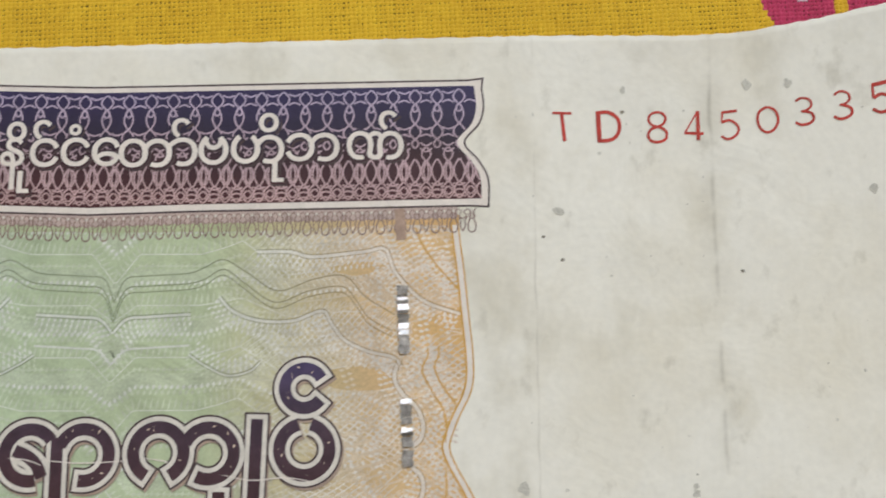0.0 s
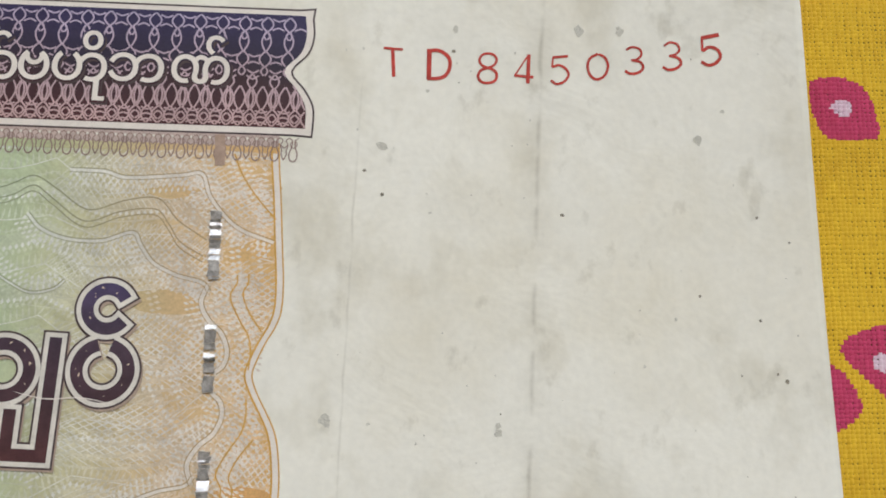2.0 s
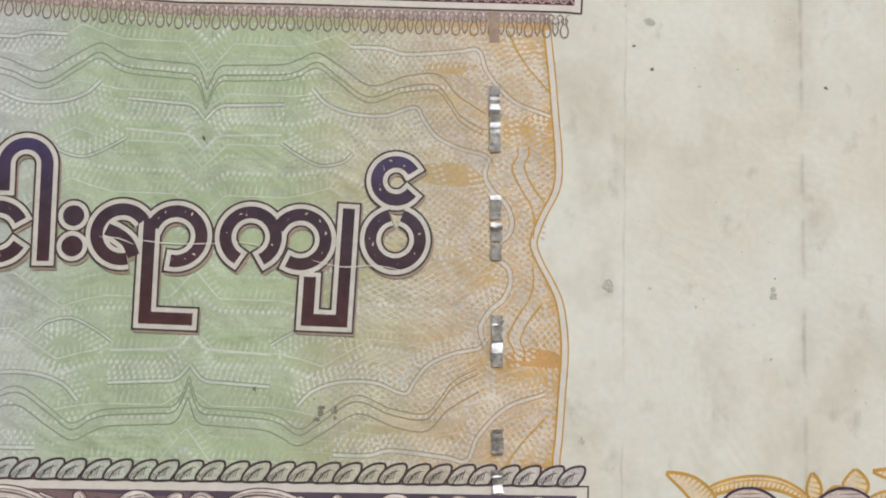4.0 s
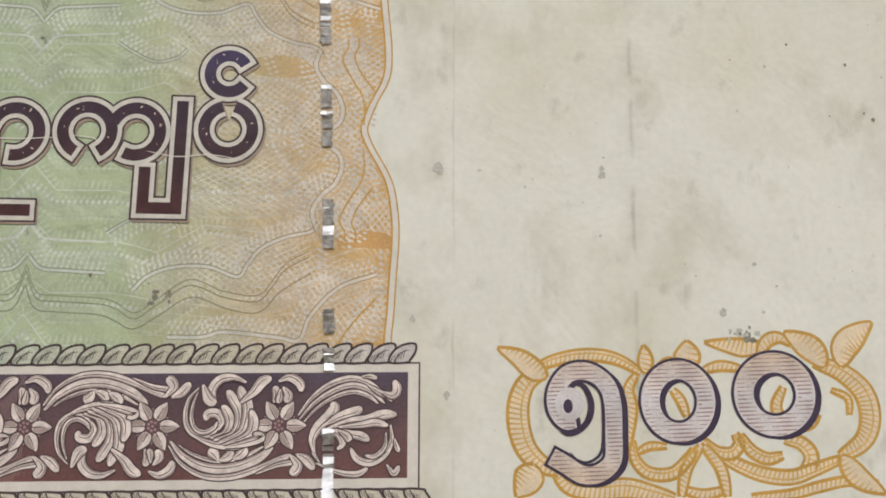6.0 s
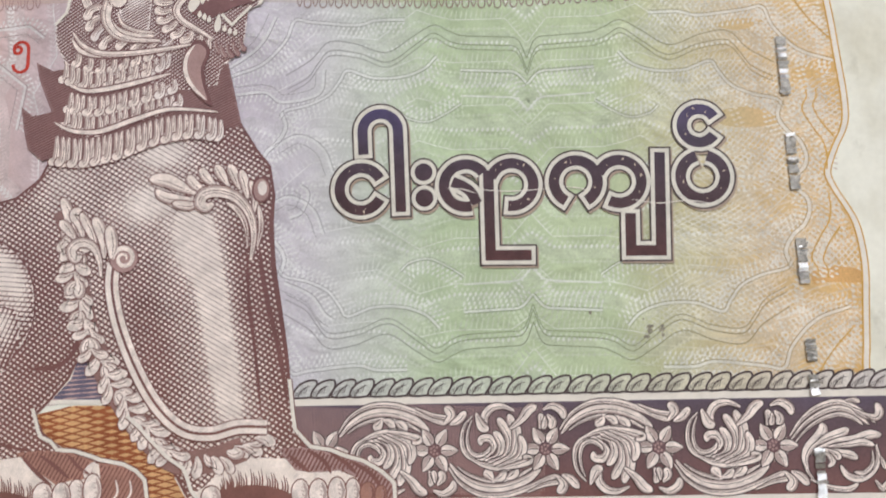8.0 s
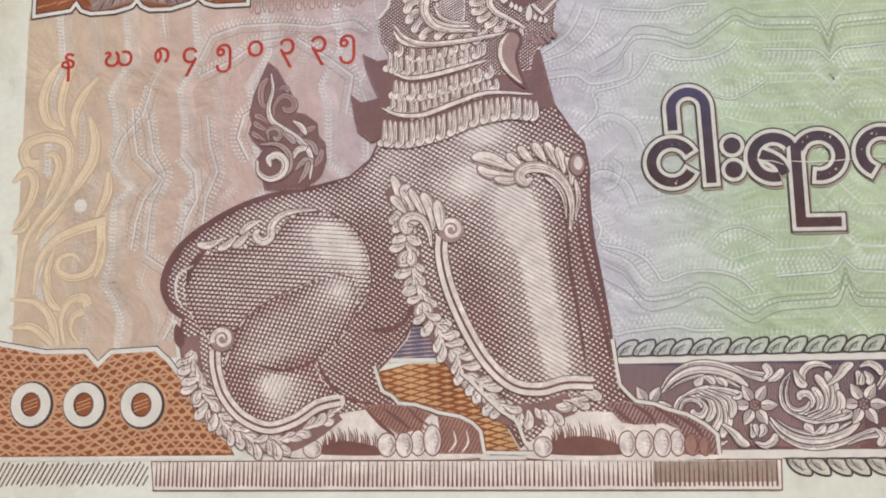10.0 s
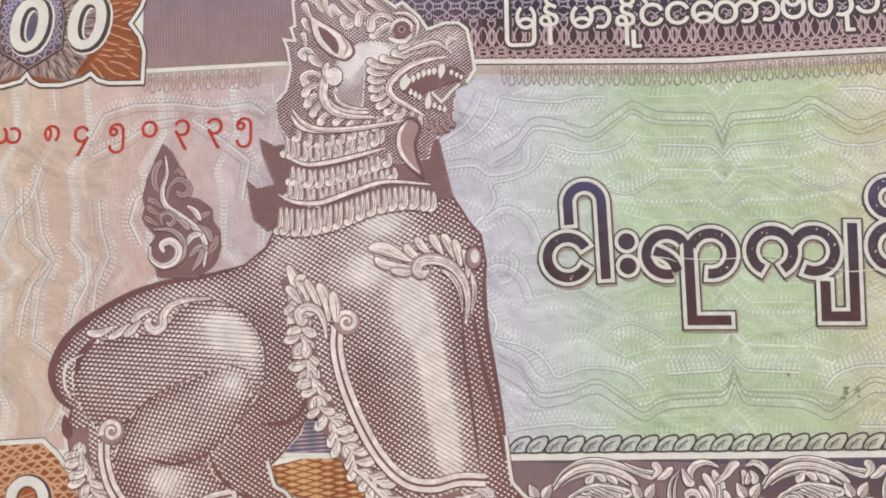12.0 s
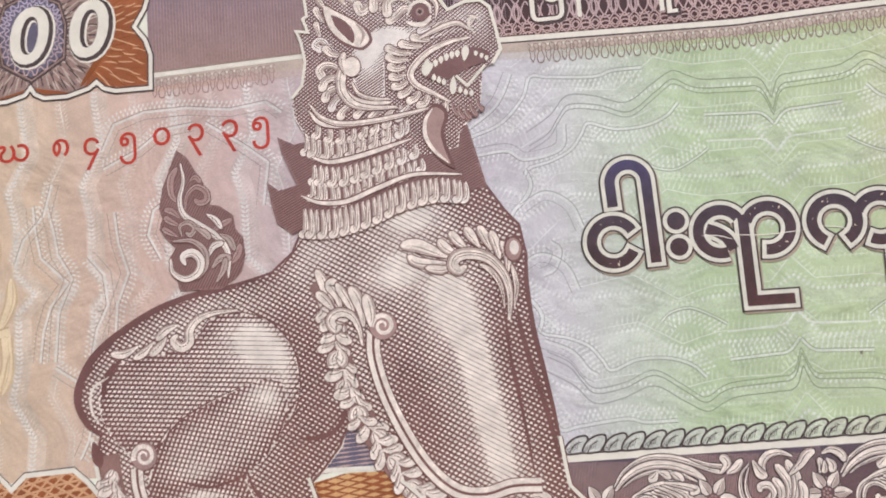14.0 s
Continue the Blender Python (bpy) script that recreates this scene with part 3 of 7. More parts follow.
# tinted ground of the printed panel, with its scalloped right edge
RIGHT_EDGE = [(31.51, 20.55), (31.72, 18.35), (32.07, 15.46), (32.40, 12.13), (32.73, 8.84), (32.76, 6.51), (32.41, 5.11), (31.69, 3.70), (31.07, 2.21), (30.76, 0.93), (31.28, -0.49), (32.22, -2.15), (32.96, -3.67), (33.37, -5.64), (33.56, -8.25)] + [(33.33, -12.22), (33.17, -15.07), (33.00, -16.96)] + [(33.1, -18.8)]
edge = curve(RIGHT_EDGE, 6)
TITLE_U = [-59.0, -43.0, -22.0, 0.0, 9.0, 20.0, 34.0]
TITLE_LOW = [21.6, 21.9, 21.2, 20.5, 20.8, 21.0, 21.3]


def title_low(u):
    return np.interp(u, TITLE_U, TITLE_LOW)


def title_top(u):
    return np.interp(u, [-59, -20, 0, 34], [33.2, 32.3, 31.85, 32.55])


panel = Ink()
us = np.linspace(-86, 31.4, 60)
fill(panel, np.vstack([np.c_[us, title_low(us) - 0.2], edge, [[33.0, -19.0], [-86.0, -19.0]]]), 1, M_PANEL)
panel_poly = np.vstack([np.c_[us, title_low(us) - 0.2], edge, [[33.0, -19.0], [-86.0, -19.0]]])

AXIS_U, AXIS_V = 2.6, 0.2


def dash_row(ink, p, layer, material, gap=0.42, length=0.85, width=0.17, lean=0.5, phase=0.5):
    """A row of short slanted strokes along a line."""
    seg = np.hypot(*np.diff(p, axis=0).T)
    d = np.concatenate([[0], np.cumsum(seg)])
    x = np.arange(gap * phase, d[-1], gap)
    if len(x) < 2:
        return
    c = np.c_[np.interp(x, d, p[:, 0]), np.interp(x, d, p[:, 1])]
    nm = normals(p)
    nn = np.c_[np.interp(x, d, nm[:, 0]), np.interp(x, d, nm[:, 1])]
    tt = np.c_[nn[:, 1], -nn[:, 0]]
    ax = nn + tt * lean
    ax /= np.hypot(ax[:, 0], ax[:, 1])[:, None]
    side = np.c_[ax[:, 1], -ax[:, 0]]
    a, w = ax * length / 2, side * width / 2
    uv = np.stack([c - a * 0.9, c + w, c + a, c - w], 1).reshape(-1, 2)
    ink.add(uv, [(4 * k, 4 * k + 1, 4 * k + 2, 4 * k + 3) for k in range(len(x))], material, layer, np.repeat(np.arange(len(x)) % 7 * 0.1, 4) + (len(ink.v) % 11) * 0.09)


def runs(p, keep):
    out, run = [], []
    for q, ok in zip(p, keep):
        if ok:
            run.append(q)
        elif run:
            out.append(np.array(run))
            run = []
    if run:
        out.append(np.array(run))
    return [r for r in out if len(r) > 4]


WAVE_A = [0.0, 2.0, 7.2, 9.0, 10.7, 12.2, 14.6, 17.0, 19.5, 21.0, 22.6, 24.6, 27.0, 31.0]
WAVE_H = [-2.6, 0.0, 0.0, 0.5, 1.15, 0.0, -1.8, -1.5, -1.0, -1.1, -2.6, -4.6, -3.6, -5.0]


def background_waves():
    faint = Ink()
    u = np.arange(-28.0, 34.0, 0.25)
    a = np.abs(u - AXIS_U)
    for sgn in (1, -1):
        for k in range(-6, 15):
            amp = 0.75 + 0.25 * math.sin(k * 1.3)
            v = AXIS_V + sgn * (1.4 + 1.45 * k + amp * np.interp(a, WAVE_A, WAVE_H))
            p = np.c_[u, v]
            for r in runs(p, (v * sgn > AXIS_V * sgn + 0.3) & inside(panel_poly, p)):
                if k % 3 == 0:
                    ribbon(faint, r + [0, 0.55 * sgn], 1.25, 1.5, M_BANDTINT, smooth=False)
                    dash_row(faint, r, 2, M_NET, gap=0.5, length=0.56, width=0.32, lean=0.3)
                    dash_row(faint, r - [0, 0.44 * sgn], 2, M_NETDIM, gap=0.5, length=0.56, width=0.32, lean=0.3, phase=1.0)
                elif k % 3 == 1:
                    dash_row(faint, r, 2, M_NETDIM, gap=0.5, length=0.56, width=0.3, lean=0.3)
                    ribbon(faint, r, 0.10, 2, M_NETDIM, smooth=False)
                else:
                    dash_row(faint, r, 2, M_NETDIM, gap=0.5, length=1.3, width=0.22, lean=0.2)
                    ribbon(faint, r - [0, 0.45], 0.09, 2, M_NET, smooth=False)
    v = np.arange(-18.0, 21.0, 0.25)
    b = np.abs(v - 0.0)
    for k in range(20):
        u0 = -83.0 + k * 2.05
        h = np.interp(b, WAVE_A, WAVE_H)
        if k % 2:
            continue
        p = np.c_[u0 - 0.75 * h, v]
        for r in runs(p, inside(panel_poly, p)):
            if k % 4 == 0:
                ribbon(faint, r + [0.6, 0], 2.0, 1.5, M_BANDTINT, smooth=False)
            dash_row(faint, r, 2, M_NET if k % 4 == 0 else M_NETDIM, gap=0.46, length=0.7, width=0.3, lean=0.7)
            dash_row(faint, r + [0.4, 0], 2, M_NET if k % 4 == 0 else M_NETDIM, gap=0.46, length=0.7, width=0.3, lean=-0.7)
            dash_row(faint, r + [0.95, 0], 2, M_NETDIM, gap=0.40, length=0.8, lean=-0.6)
            ribbon(faint, r + [0.5, 0], 0.12, 2, M_NETDIM if k % 3 else M_NET, smooth=False)
    return faint


def fine_mesh():
    """Hair-fine slanted mesh between the bands, closing up and fading in waves."""
    g = Ink()
    field = panel_poly[panel_poly[:, 0] > -20]
    field = np.vstack([field, [(-20.0, -19.0), (-20.0, 20.0)]])
    def fade(k):
        return lambda p: np.clip(0.19 + 0.12 * np.sin(p[:, 1] * 0.9 + 1.6 * np.sin(p[:, 0] * 0.23) + k), 0.0, 0.3) * np.clip((p[:, 0] - 9) / 12, 0, 1)
    hatch(g, field, 36, 0.46, fade(0.0), 2.2, M_NET, step=0.4, wave=0.9)
    hatch(g, field, -42, 0.46, fade(0.7), 2.4, M_NET, step=0.4, wave=0.9)
    hatch(g, field, 6, 0.95, fade(2.0), 2.6, M_NETDIM, step=0.5, wave=0.8)
    return g


tagged(fine_mesh().obj("mesh_pattern", note, "hair-fine pale mesh lines"), kind="stuff")
background_waves().obj("wave_pattern", note, "hair-fine pale wave lines")


def net_band(ink, pts, width, side, layer, material, cell=0.5, line=0.10):
    """Staggered rows of small dabs along one side of a line, like fish scales."""
    p = curve(pts, 10)
    nm = normals(p)
    for r in range(int(width / 0.44)):
        off = 0.34 + 0.44 * r
        dash_row(ink, p + nm * off * side, layer, material, gap=cell, length=0.54, width=0.27 - 0.02 * r, lean=0.3, phase=0.25 + 0.5 * (r % 2))


def mirrored(pts, mu, mv):
    p = np.array(pts, float)
    if mu:
        p[:, 0] = 2 * AXIS_U - p[:, 0]
    if mv:
        p[:, 1] = 2 * AXIS_V - p[:, 1]
    return p


G_A = [(2.6, 11.8)] + [(3.55, 14.07), (5.29, 14.37), (8.77, 14.59), (10.15, 14.96), (11.74, 15.80), (13.46, 14.68), (16.16, 12.99), (18.96, 13.94), (21.80, 14.30), (23.06, 13.05), (24.09, 11.64), (26.06, 10.54)]
G_A2 = [(2.6, 13.0)] + [(3.48, 14.94), (5.22, 15.24), (8.71, 15.46), (10.08, 15.94), (11.68, 16.63), (13.64, 15.57), (16.34, 13.97), (19.38, 14.94), (22.00, 15.20), (23.77, 13.44), (26.24, 11.91)]
G_B = [(2.6, 10.4)] + [(3.74, 11.58), (5.48, 11.78), (9.09, 11.99)]
G_B2 = [(11.42, 13.44), (12.68, 12.20), (14.84, 11.45), (17.67, 11.42), (20.10, 12.24), (20.91, 11.22), (22.03, 9.82), (23.99, 8.87), (26.16, 8.35), (26.82, 7.57)]
G_B3 = [(9.05, 8.62), (10.41, 7.74), (12.32, 6.89), (14.17, 7.23), (15.05, 7.99)]
G_C = [(14.48, 17.29), (17.34, 17.28), (19.27, 16.86), (23.58, 17.28), (25.41, 17.49), (26.32, 15.47), (28.60, 13.13), (31.80, 11.94)]
G_D = [(26.70, 8.23), (26.24, 6.67), (27.00, 5.23), (28.09, 4.23), (28.65, 2.88), (28.48, 1.74), (27.77, 1.03)]
G_F = [(29.93, 9.27), (29.95, 8.47), (29.61, 7.53), (30.23, 6.03), (31.35, 4.51)]
G_G = [(29.02, 9.13), (29.03, 8.38), (28.57, 7.25), (29.45, 5.44), (30.29, 4.10), (30.58, 2.74), (30.50, 1.37)]
G_H = [(27.96, 19.37), (28.71, 17.70), (30.03, 15.84), (31.81, 13.91)]
rules = Ink()
for mu in (False, True):
    for mv in (False, True):
        for path, w, mat, side in ((G_A, 0.12, M_RULE, 0), (G_A2, 0.12, M_RULE, 0), (G_B, 0.34, M_NET, -1), (G_B2, 0.36, M_NET, -1), (G_C, 0.40, M_NET, -1), (G_D, 0.5, M_NET, -1), (G_B3, 0.22, M_NET, 1), (np.array(G_B) - [0, 2.6], 0.18, M_NET, -1), (np.array(G_A) - [0, 0.5], 0.10, M_RULE, 0)):
            p = mirrored(path, mu, mv)
            p = p[inside(panel_poly, p)]
            if len(p) < 3 or (mu and p[:, 0].mean() < -27):
                continue
            p = p[np.concatenate([[True], np.hypot(*np.diff(p, axis=0).T) > 0.2])]
            ribbon(rules, p, w * (0.62 if w > 0.2 else 1.0), 5, mat)
            if w > 0.2:
                ribbon(rules, p, 0.08, 6, M_RULE, shift=w * 0.31 + 0.06)
                ribbon(rules, p, 0.05, 6, M_RULE, shift=-w * 0.31 - 0.06)
                fl = (-1 if mv else 1) * (-1 if mu else 1)
                net_band(rules, p, 1.7, side * fl, 4, M_NET)
                net_band(rules, p, 1.2, -side * fl, 3, M_NETDIM)
    # the orange waves along the scalloped edge
for mv in (False, True):
    for path in (G_F, G_G, G_H):
        p = mirrored(path, False, mv)
        ribbon(rules, p, 0.12, 6, M_ORANGE)
        net_band(rules, p, 1.1, 1 if mv else -1, 5, M_NET)
        net_band(rules, p, 1.1, -1 if mv else 1, 5, M_NET)
WAVES_BY_THE_TAIL = ([(-72.78, 9.14), (-72.53, 6.21), (-72.03, 3.62), (-69.14, 0.83), (-71.10, -1.51), (-71.93, -4.00), (-72.35, -7.13)], [(-71.23, 9.07), (-70.53, 6.13), (-70.17, 3.87), (-68.69, 1.26), (-70.24, -2.17), (-70.71, -7.17)], [(-63.91, 7.77), (-63.57, 4.55), (-62.58, 1.34), (-63.88, -1.76), (-64.19, -4.87)], [(-70.70, -7.79), (-67.74, -9.73), (-66.75, -12.22), (-67.37, -15.26), (-68.32, -17.07)], [(-64.92, 12.34), (-60.95, 14.08), (-58.31, 15.90), (-55.02, 16.24)], [(-53.72, 16.16), (-49.86, 13.50), (-47.33, 11.45), (-48.04, 7.05)], [(-64.93, 14.29), (-63.60, 16.97), (-60.28, 17.97), (-55.67, 17.97), (-51.11, 17.32), (-47.22, 17.74), (-45.64, 16.49)], [(-74.83, 3.09), (-73.87, 5.63), (-71.55, 8.11), (-70.59, 11.32)], [(-66.78, -7.28), (-66.15, -4.19), (-64.86, -1.72), (-65.20, 1.44), (-66.85, 3.41)], [(-59.00, 2.47), (-60.30, 5.05), (-59.64, 7.57), (-57.68, 8.76)])
WAVES_BY_THE_CHEST = ([(-22.14, 18.00), (-23.15, 15.86), (-24.44, 14.36), (-27.59, 12.33)], [(-17.28, 12.41), (-17.83, 9.97), (-21.35, 9.22), (-23.11, 10.24), (-26.15, 10.08)], [(-19.63, 0.92), (-18.78, 0.02), (-19.40, -1.73), (-20.57, -2.30)], [(-21.05, -8.57), (-18.48, -9.82), (-17.13, -11.60), (-16.29, -12.21)], [(-22.17, 4.66), (-19.72, 5.77), (-17.41, 4.45), (-16.37, 1.99)], [(-23.06, -1.37), (-20.63, -0.25), (-18.33, -1.54), (-17.29, -3.96)])
for path in WAVES_BY_THE_TAIL + tuple(curve(q, 8) for q in WAVES_BY_THE_CHEST):
    ribbon(rules, path, 0.24, 5, M_NET, smooth=False)
    ribbon(rules, path, 0.08, 6, M_RULE, smooth=False, shift=0.2)
    ribbon(rules, path, 0.07, 6, M_RULE, smooth=False, shift=-0.75)
    net_band(rules, path, 1.3, 1, 4, M_NET)
    net_band(rules, path, 0.9, -1, 4.5, M_NETDIM)
for off, mat in ((1.3, 1), (1.75, 1), (2.2, 0), (3.3, 1), (3.75, 1), (4.2, 0), (5.6, 1), (6.05, 1), (7.4, 0), (7.85, 1), (8.3, 0), (9.9, 0), (10.35, 0)):
    p = edge + np.c_[-off - (0.1 + 0.07 * off) * np.sin(edge[:, 1] * 0.62 + off * 0.25), np.zeros(len(edge))]
    keep = np.sin(edge[:, 1] * 0.45 + off * 1.1) > -0.35
    for r in runs(p, keep):
        dash_row(rules, r, 4.5, M_NET if mat else M_NETDIM, gap=0.5, length=0.56, width=0.30, lean=0.3, phase=0.25 if int(off * 10) % 2 else 0.75)
rules.obj("guilloche", note, "pale and orange guilloche lines")

# deeper tint wedges and the double rule of the scalloped edge
for w in ([(27.86, 10.95), (28.96, 11.58), (31.91, 12.58), (32.20, 11.07), (29.52, 10.33), (27.94, 9.92)], [(28.56, -8.33), (29.95, -7.82), (32.79, -8.18), (32.92, -9.33), (30.01, -9.30), (28.61, -9.49)], [(20.71, 15.83), (22.97, 16.43), (25.43, 16.08), (23.08, 15.23)], [(20.6, 7.2), (23.5, 7.6), (26.2, 6.9), (26.0, 5.9), (23.2, 5.6), (20.8, 6.0)]):
    wedge = Ink()
    fill(wedge, w, 3, M_TINT2 if w[0][0] < 28 else M_WEDGE, smooth=True)
    wedge.obj("tint_wedge", note)
panel.obj("tint_panel", note, "lilac to green to orange printed tint")
scallop = Ink()
ribbon(scallop, edge - [0.20, 0], 0.50, 6, M_WHITE, smooth=False)
ribbon(scallop, edge - [0.52, 0], 0.16, 7, M_ORANGE, smooth=False)
ribbon(scallop, edge + [0.08, 0], 0.12, 7, M_ORANGE, smooth=False)
scallop.obj("scalloped_rule", note, "orange double rule with scallops")

# ---- title panel: blue to maroon lattice with a white frame and a lace fringe ----
title = Ink()
u_in = np.linspace(-41.5, 32.6, 90)
profile = [(33.1, 32.0), (33.3, 30.2), (32.9, 28.6), (31.6, 26.9), (32.8, 25.3), (33.6, 23.8), (33.7, 21.9)]
prof = curve(profile, 6)
inner = np.vstack([np.c_[u_in, title_low(u_in) + 0.62][::-1], np.c_[u_in, title_top(u_in) - 0.5], prof])
order = np.vstack([np.c_[u_in, title_low(u_in) + 0.62], prof[::-1], np.c_[u_in, title_top(u_in) - 0.5][::-1]])
outer = np.vstack([np.c_[u_in, title_low(u_in)], [[34.3, 21.2]], (prof + [0.65, 0.0])[::-1][1:-1], [[33.9, 32.7]], np.c_[u_in, title_top(u_in)][::-1]])
fill(title, outer, 8, M_WHITE)
ribbon(title, outer, 0.16, 9, M_DARK, smooth=False, closed=True)
fill(title, order, 10, M_TITLE)
left_u = np.linspace(-59.5, -41.6, 30)
strip = Ink()
fill(strip, np.vstack([np.c_[left_u, title_low(left_u) + 0.5], np.c_[left_u, title_top(left_u) - 0.6][::-1]]), 10, M_TITLE_HATCH)
rim_low, rim_high = Ink(), Ink()
ribbon(rim_low, np.c_[left_u, title_low(left_u) + 0.2], 0.42, 10, M_WHITE, smooth=False)
ribbon(rim_high, np.c_[left_u, title_top(left_u) - 0.3], 0.42, 10, M_WHITE, smooth=False)
rays = Ink()
for uu in np.arange(-59.0, -42.0, 0.33):
    ribbon(rays, [(uu, title_low(uu) + 0.7), (uu, title_top(uu) - 0.8)], 0.09, 11, M_LIONMID, smooth=False)
title_obj = title.obj("title_panel", note, "blue to maroon panel with white frame")
strip.obj("tint_strip", title_obj, "mauve tinted strip")
rim_low.obj("rim_line", title_obj, "white edge line")
rim_high.obj("rim_line", title_obj, "white edge line")
tagged(rays.obj("line_tint", title_obj), kind="stuff")

lace = Ink()
pitch = 1.92
# rows of the lattice: depths from the panel's upper rim, half width of the eyes, columns shifted by half a pitch
EYES = ((0.0, 1.25, 0.47, 0), (1.25, 1.95, 0.22, 0), (1.25, 2.95, 0.36, 0), (2.95, 4.25, 0.46, 0), (4.25, 5.0, 0.25, 0), (4.9, 6.1, 0.36, 1), (5.9, 7.9, 0.44, 0), (6.0, 7.9, 0.40, 1), (6.2, 7.7, 0.19, 1), (7.8, 9.2, 0.42, 0), (7.8, 9.2, 0.50, 1), (8.2, 8.9, 0.30, 1))
BARS = ((0.30, 0.22, 1), (1.0, -0.24, 1), (3.35, 0.2, 1), (3.9, -0.2, 1), (4.7, 0.3, 1), (5.2, 0.34, 1), (8.05, 0.2, 0), (8.5, -0.18, 0), (8.95, -0.2, 0))
for k in range(-25, 18):
    for n, (d0, d1, hw, odd) in enumerate(EYES):
        uc = AXIS_U + (k + 0.5 * odd) * pitch + 0.4
        top = float(title_top(uc)) - 0.75
        dd = np.linspace(d0, d1, 14) * 1.065
        d0, d1 = d0 * 1.065, d1 * 1.065
        for sgn in (1, -1):
            p = np.c_[uc + sgn * (hw * np.sin(math.pi * (dd - d0) / (d1 - d0)) + 0.03), top - dd]
            p = p[inside(order, p)]
            if len(p) > 3:
                ribbon(lace, p, 0.15, 11 + 0.3 * n, M_LACE, smooth=False)
    for n, (d, bow, odd) in enumerate(BARS):
        uc = AXIS_U + (k + 0.5 * odd) * pitch + 0.4
        top = float(title_top(uc)) - 0.75
        d *= 1.065
        p = np.array([(uc - 0.52, top - d + bow * 0.6), (uc - 0.25, top - d), (uc, top - d - bow * 0.3), (uc + 0.25, top - d), (uc + 0.52, top - d + bow * 0.6)])
        if inside(order, p).all():
            ribbon(lace, p, 0.15, 15 + 0.1 * n, M_LACE, n=4)
hatch(lace, order, 90, 0.27, lambda p: 0.34 * np.clip((-16.0 - p[:, 0]) / 14.0, 0, 1), 10.4, M_TITLE_HATCH, step=0.4)
lace.obj("lattice_pattern", title_obj, "pale interlaced line lattice")

fringe = Ink()
for k in range(120):
    uc = -59.0 + k * 0.785
    if uc > 33.4 or -46 < uc < -20.5:
        continue
    b = float(title_low(uc))
    col = M_LOOP if uc > -25 else M_LIONMID
    for sgn in (1, -1):
        if k % 2:
            ribbon(fringe, [(uc + sgn * 0.10, b - 0.55), (uc + sgn * 0.16, b - 1.1), (uc + sgn * 0.34, b - 1.65), (uc + sgn * 0.26, b - 2.15), (uc, b - 2.32)], 0.11, 12, col, n=5)
        else:
            ribbon(fringe, [(uc + sgn * 0.34, b - 0.9), (uc + sgn * 0.2, b - 1.35), (uc + sgn * 0.22, b - 1.7), (uc, b - 2.2)], 0.10, 12.2, col, n=4)
        ribbon(fringe, [(uc + sgn * 0.39, b - 0.25), (uc + sgn * 0.12, b - 0.5), (uc + sgn * 0.3, b - 0.85), (uc, b - 1.15)], 0.08, 12.4, col, n=4)
    disc(fringe, (uc, b - 0.42), 0.12, 12.6, M_RIM, n=8)
fu = np.linspace(-59, 31.6, 90)
fill(fringe, np.vstack([np.c_[fu, title_low(fu) - 0.05], np.c_[fu, title_low(fu) - 1.05][::-1]]), 7, M_FRINGE)
fill(fringe, np.vstack([np.c_[fu, title_low(fu) - 1.0], np.c_[fu, title_low(fu) - 1.5 - 0.3 * np.abs(np.sin(fu * 3.2))][::-1]]), 6, M_TINT2)
fringe.obj("lace_fringe", note, "looped fringe of fine dark lines")

# title lettering, character by character
FIRST_WORDS = [("\u103c", [(-17.93, 26.33)], 0.0, 1.0), ("\u1019", [(-17.33, 26.16)], 0.0, 0.85), ("\u1014", [(-14.88, 25.35)], 0.0, 0.9), ("\u103a", [(-14.60, 28.21)], 0.0, 1.0),
              ("\u1019", [(-11.40, 26.00)], 0.0, 0.95), ("\u102c", [(-9.48, 25.93)], 0.0, 0.9), ("\u1014", [(-6.85, 25.05)], 0.0, 0.9), ("\u102d", [(-6.60, 27.89)], 0.0, 1.0), ("\u102f", [(-5.77, 23.40)], 0.0, 1.0),
              ("\u1004", [(-4.11, 26.00)], 0.0, 1.0), ("\u103a", [(-4.39, 28.05)], 0.0, 1.0), ("\u1004", [(-1.45, 26.06)], 0.0, 1.0), ("\u1036", [(-1.54, 28.03)], 0.0, 1.0),
              ]
SECOND_WORDS = [("\u1031", [(1.20, 26.07)], 0.0, 1.0), ("\u1010", [(4.60, 25.96)], 0.0, 1.0), ("\u102c", [(7.82, 26.05)], 0.0, 1.0), ("\u103a", [(7.58, 28.20)], 0.0, 1.0),
              ("\u1017", [(10.48, 26.18)], 0.0, 1.0), ("\u101f", [(14.29, 26.28)], 0.0, 1.0), ("\u102d", [(15.21, 28.67)], 0.0, 1.0), ("\u102f", [(16.11, 24.34)], 0.0, 1.0),
              ("\u1018", [(19.07, 26.47)], 0.0, 1.0), ("\u100f", [(24.49, 26.62)], 0.0, 0.95), ("\u103a", [(25.57, 28.87)], 0.0, 1.0)]
for i, (ch, at, tilt, sx) in enumerate(FIRST_WORDS + SECOND_WORDS):
    g = Ink()
    e = 0.03 * i
    at = np.array(at[0])
    stamp(g, ch, at + [0.14, -0.18], 4.5, 20 + e, M_DARK, 0.045, sx=sx)
    stamp(g, ch, at, 4.5, 21 + e, M_TITLE, 0.045, sx=sx)
    stamp(g, ch, at, 4.5, 22 + e, M_WHITE, 0.008, sx=sx)
    g.obj("title_letter", title_obj, "white letter with dark outline")

# ---- value lettering: rounded strokes in three nested widths ----
LW = 1.0


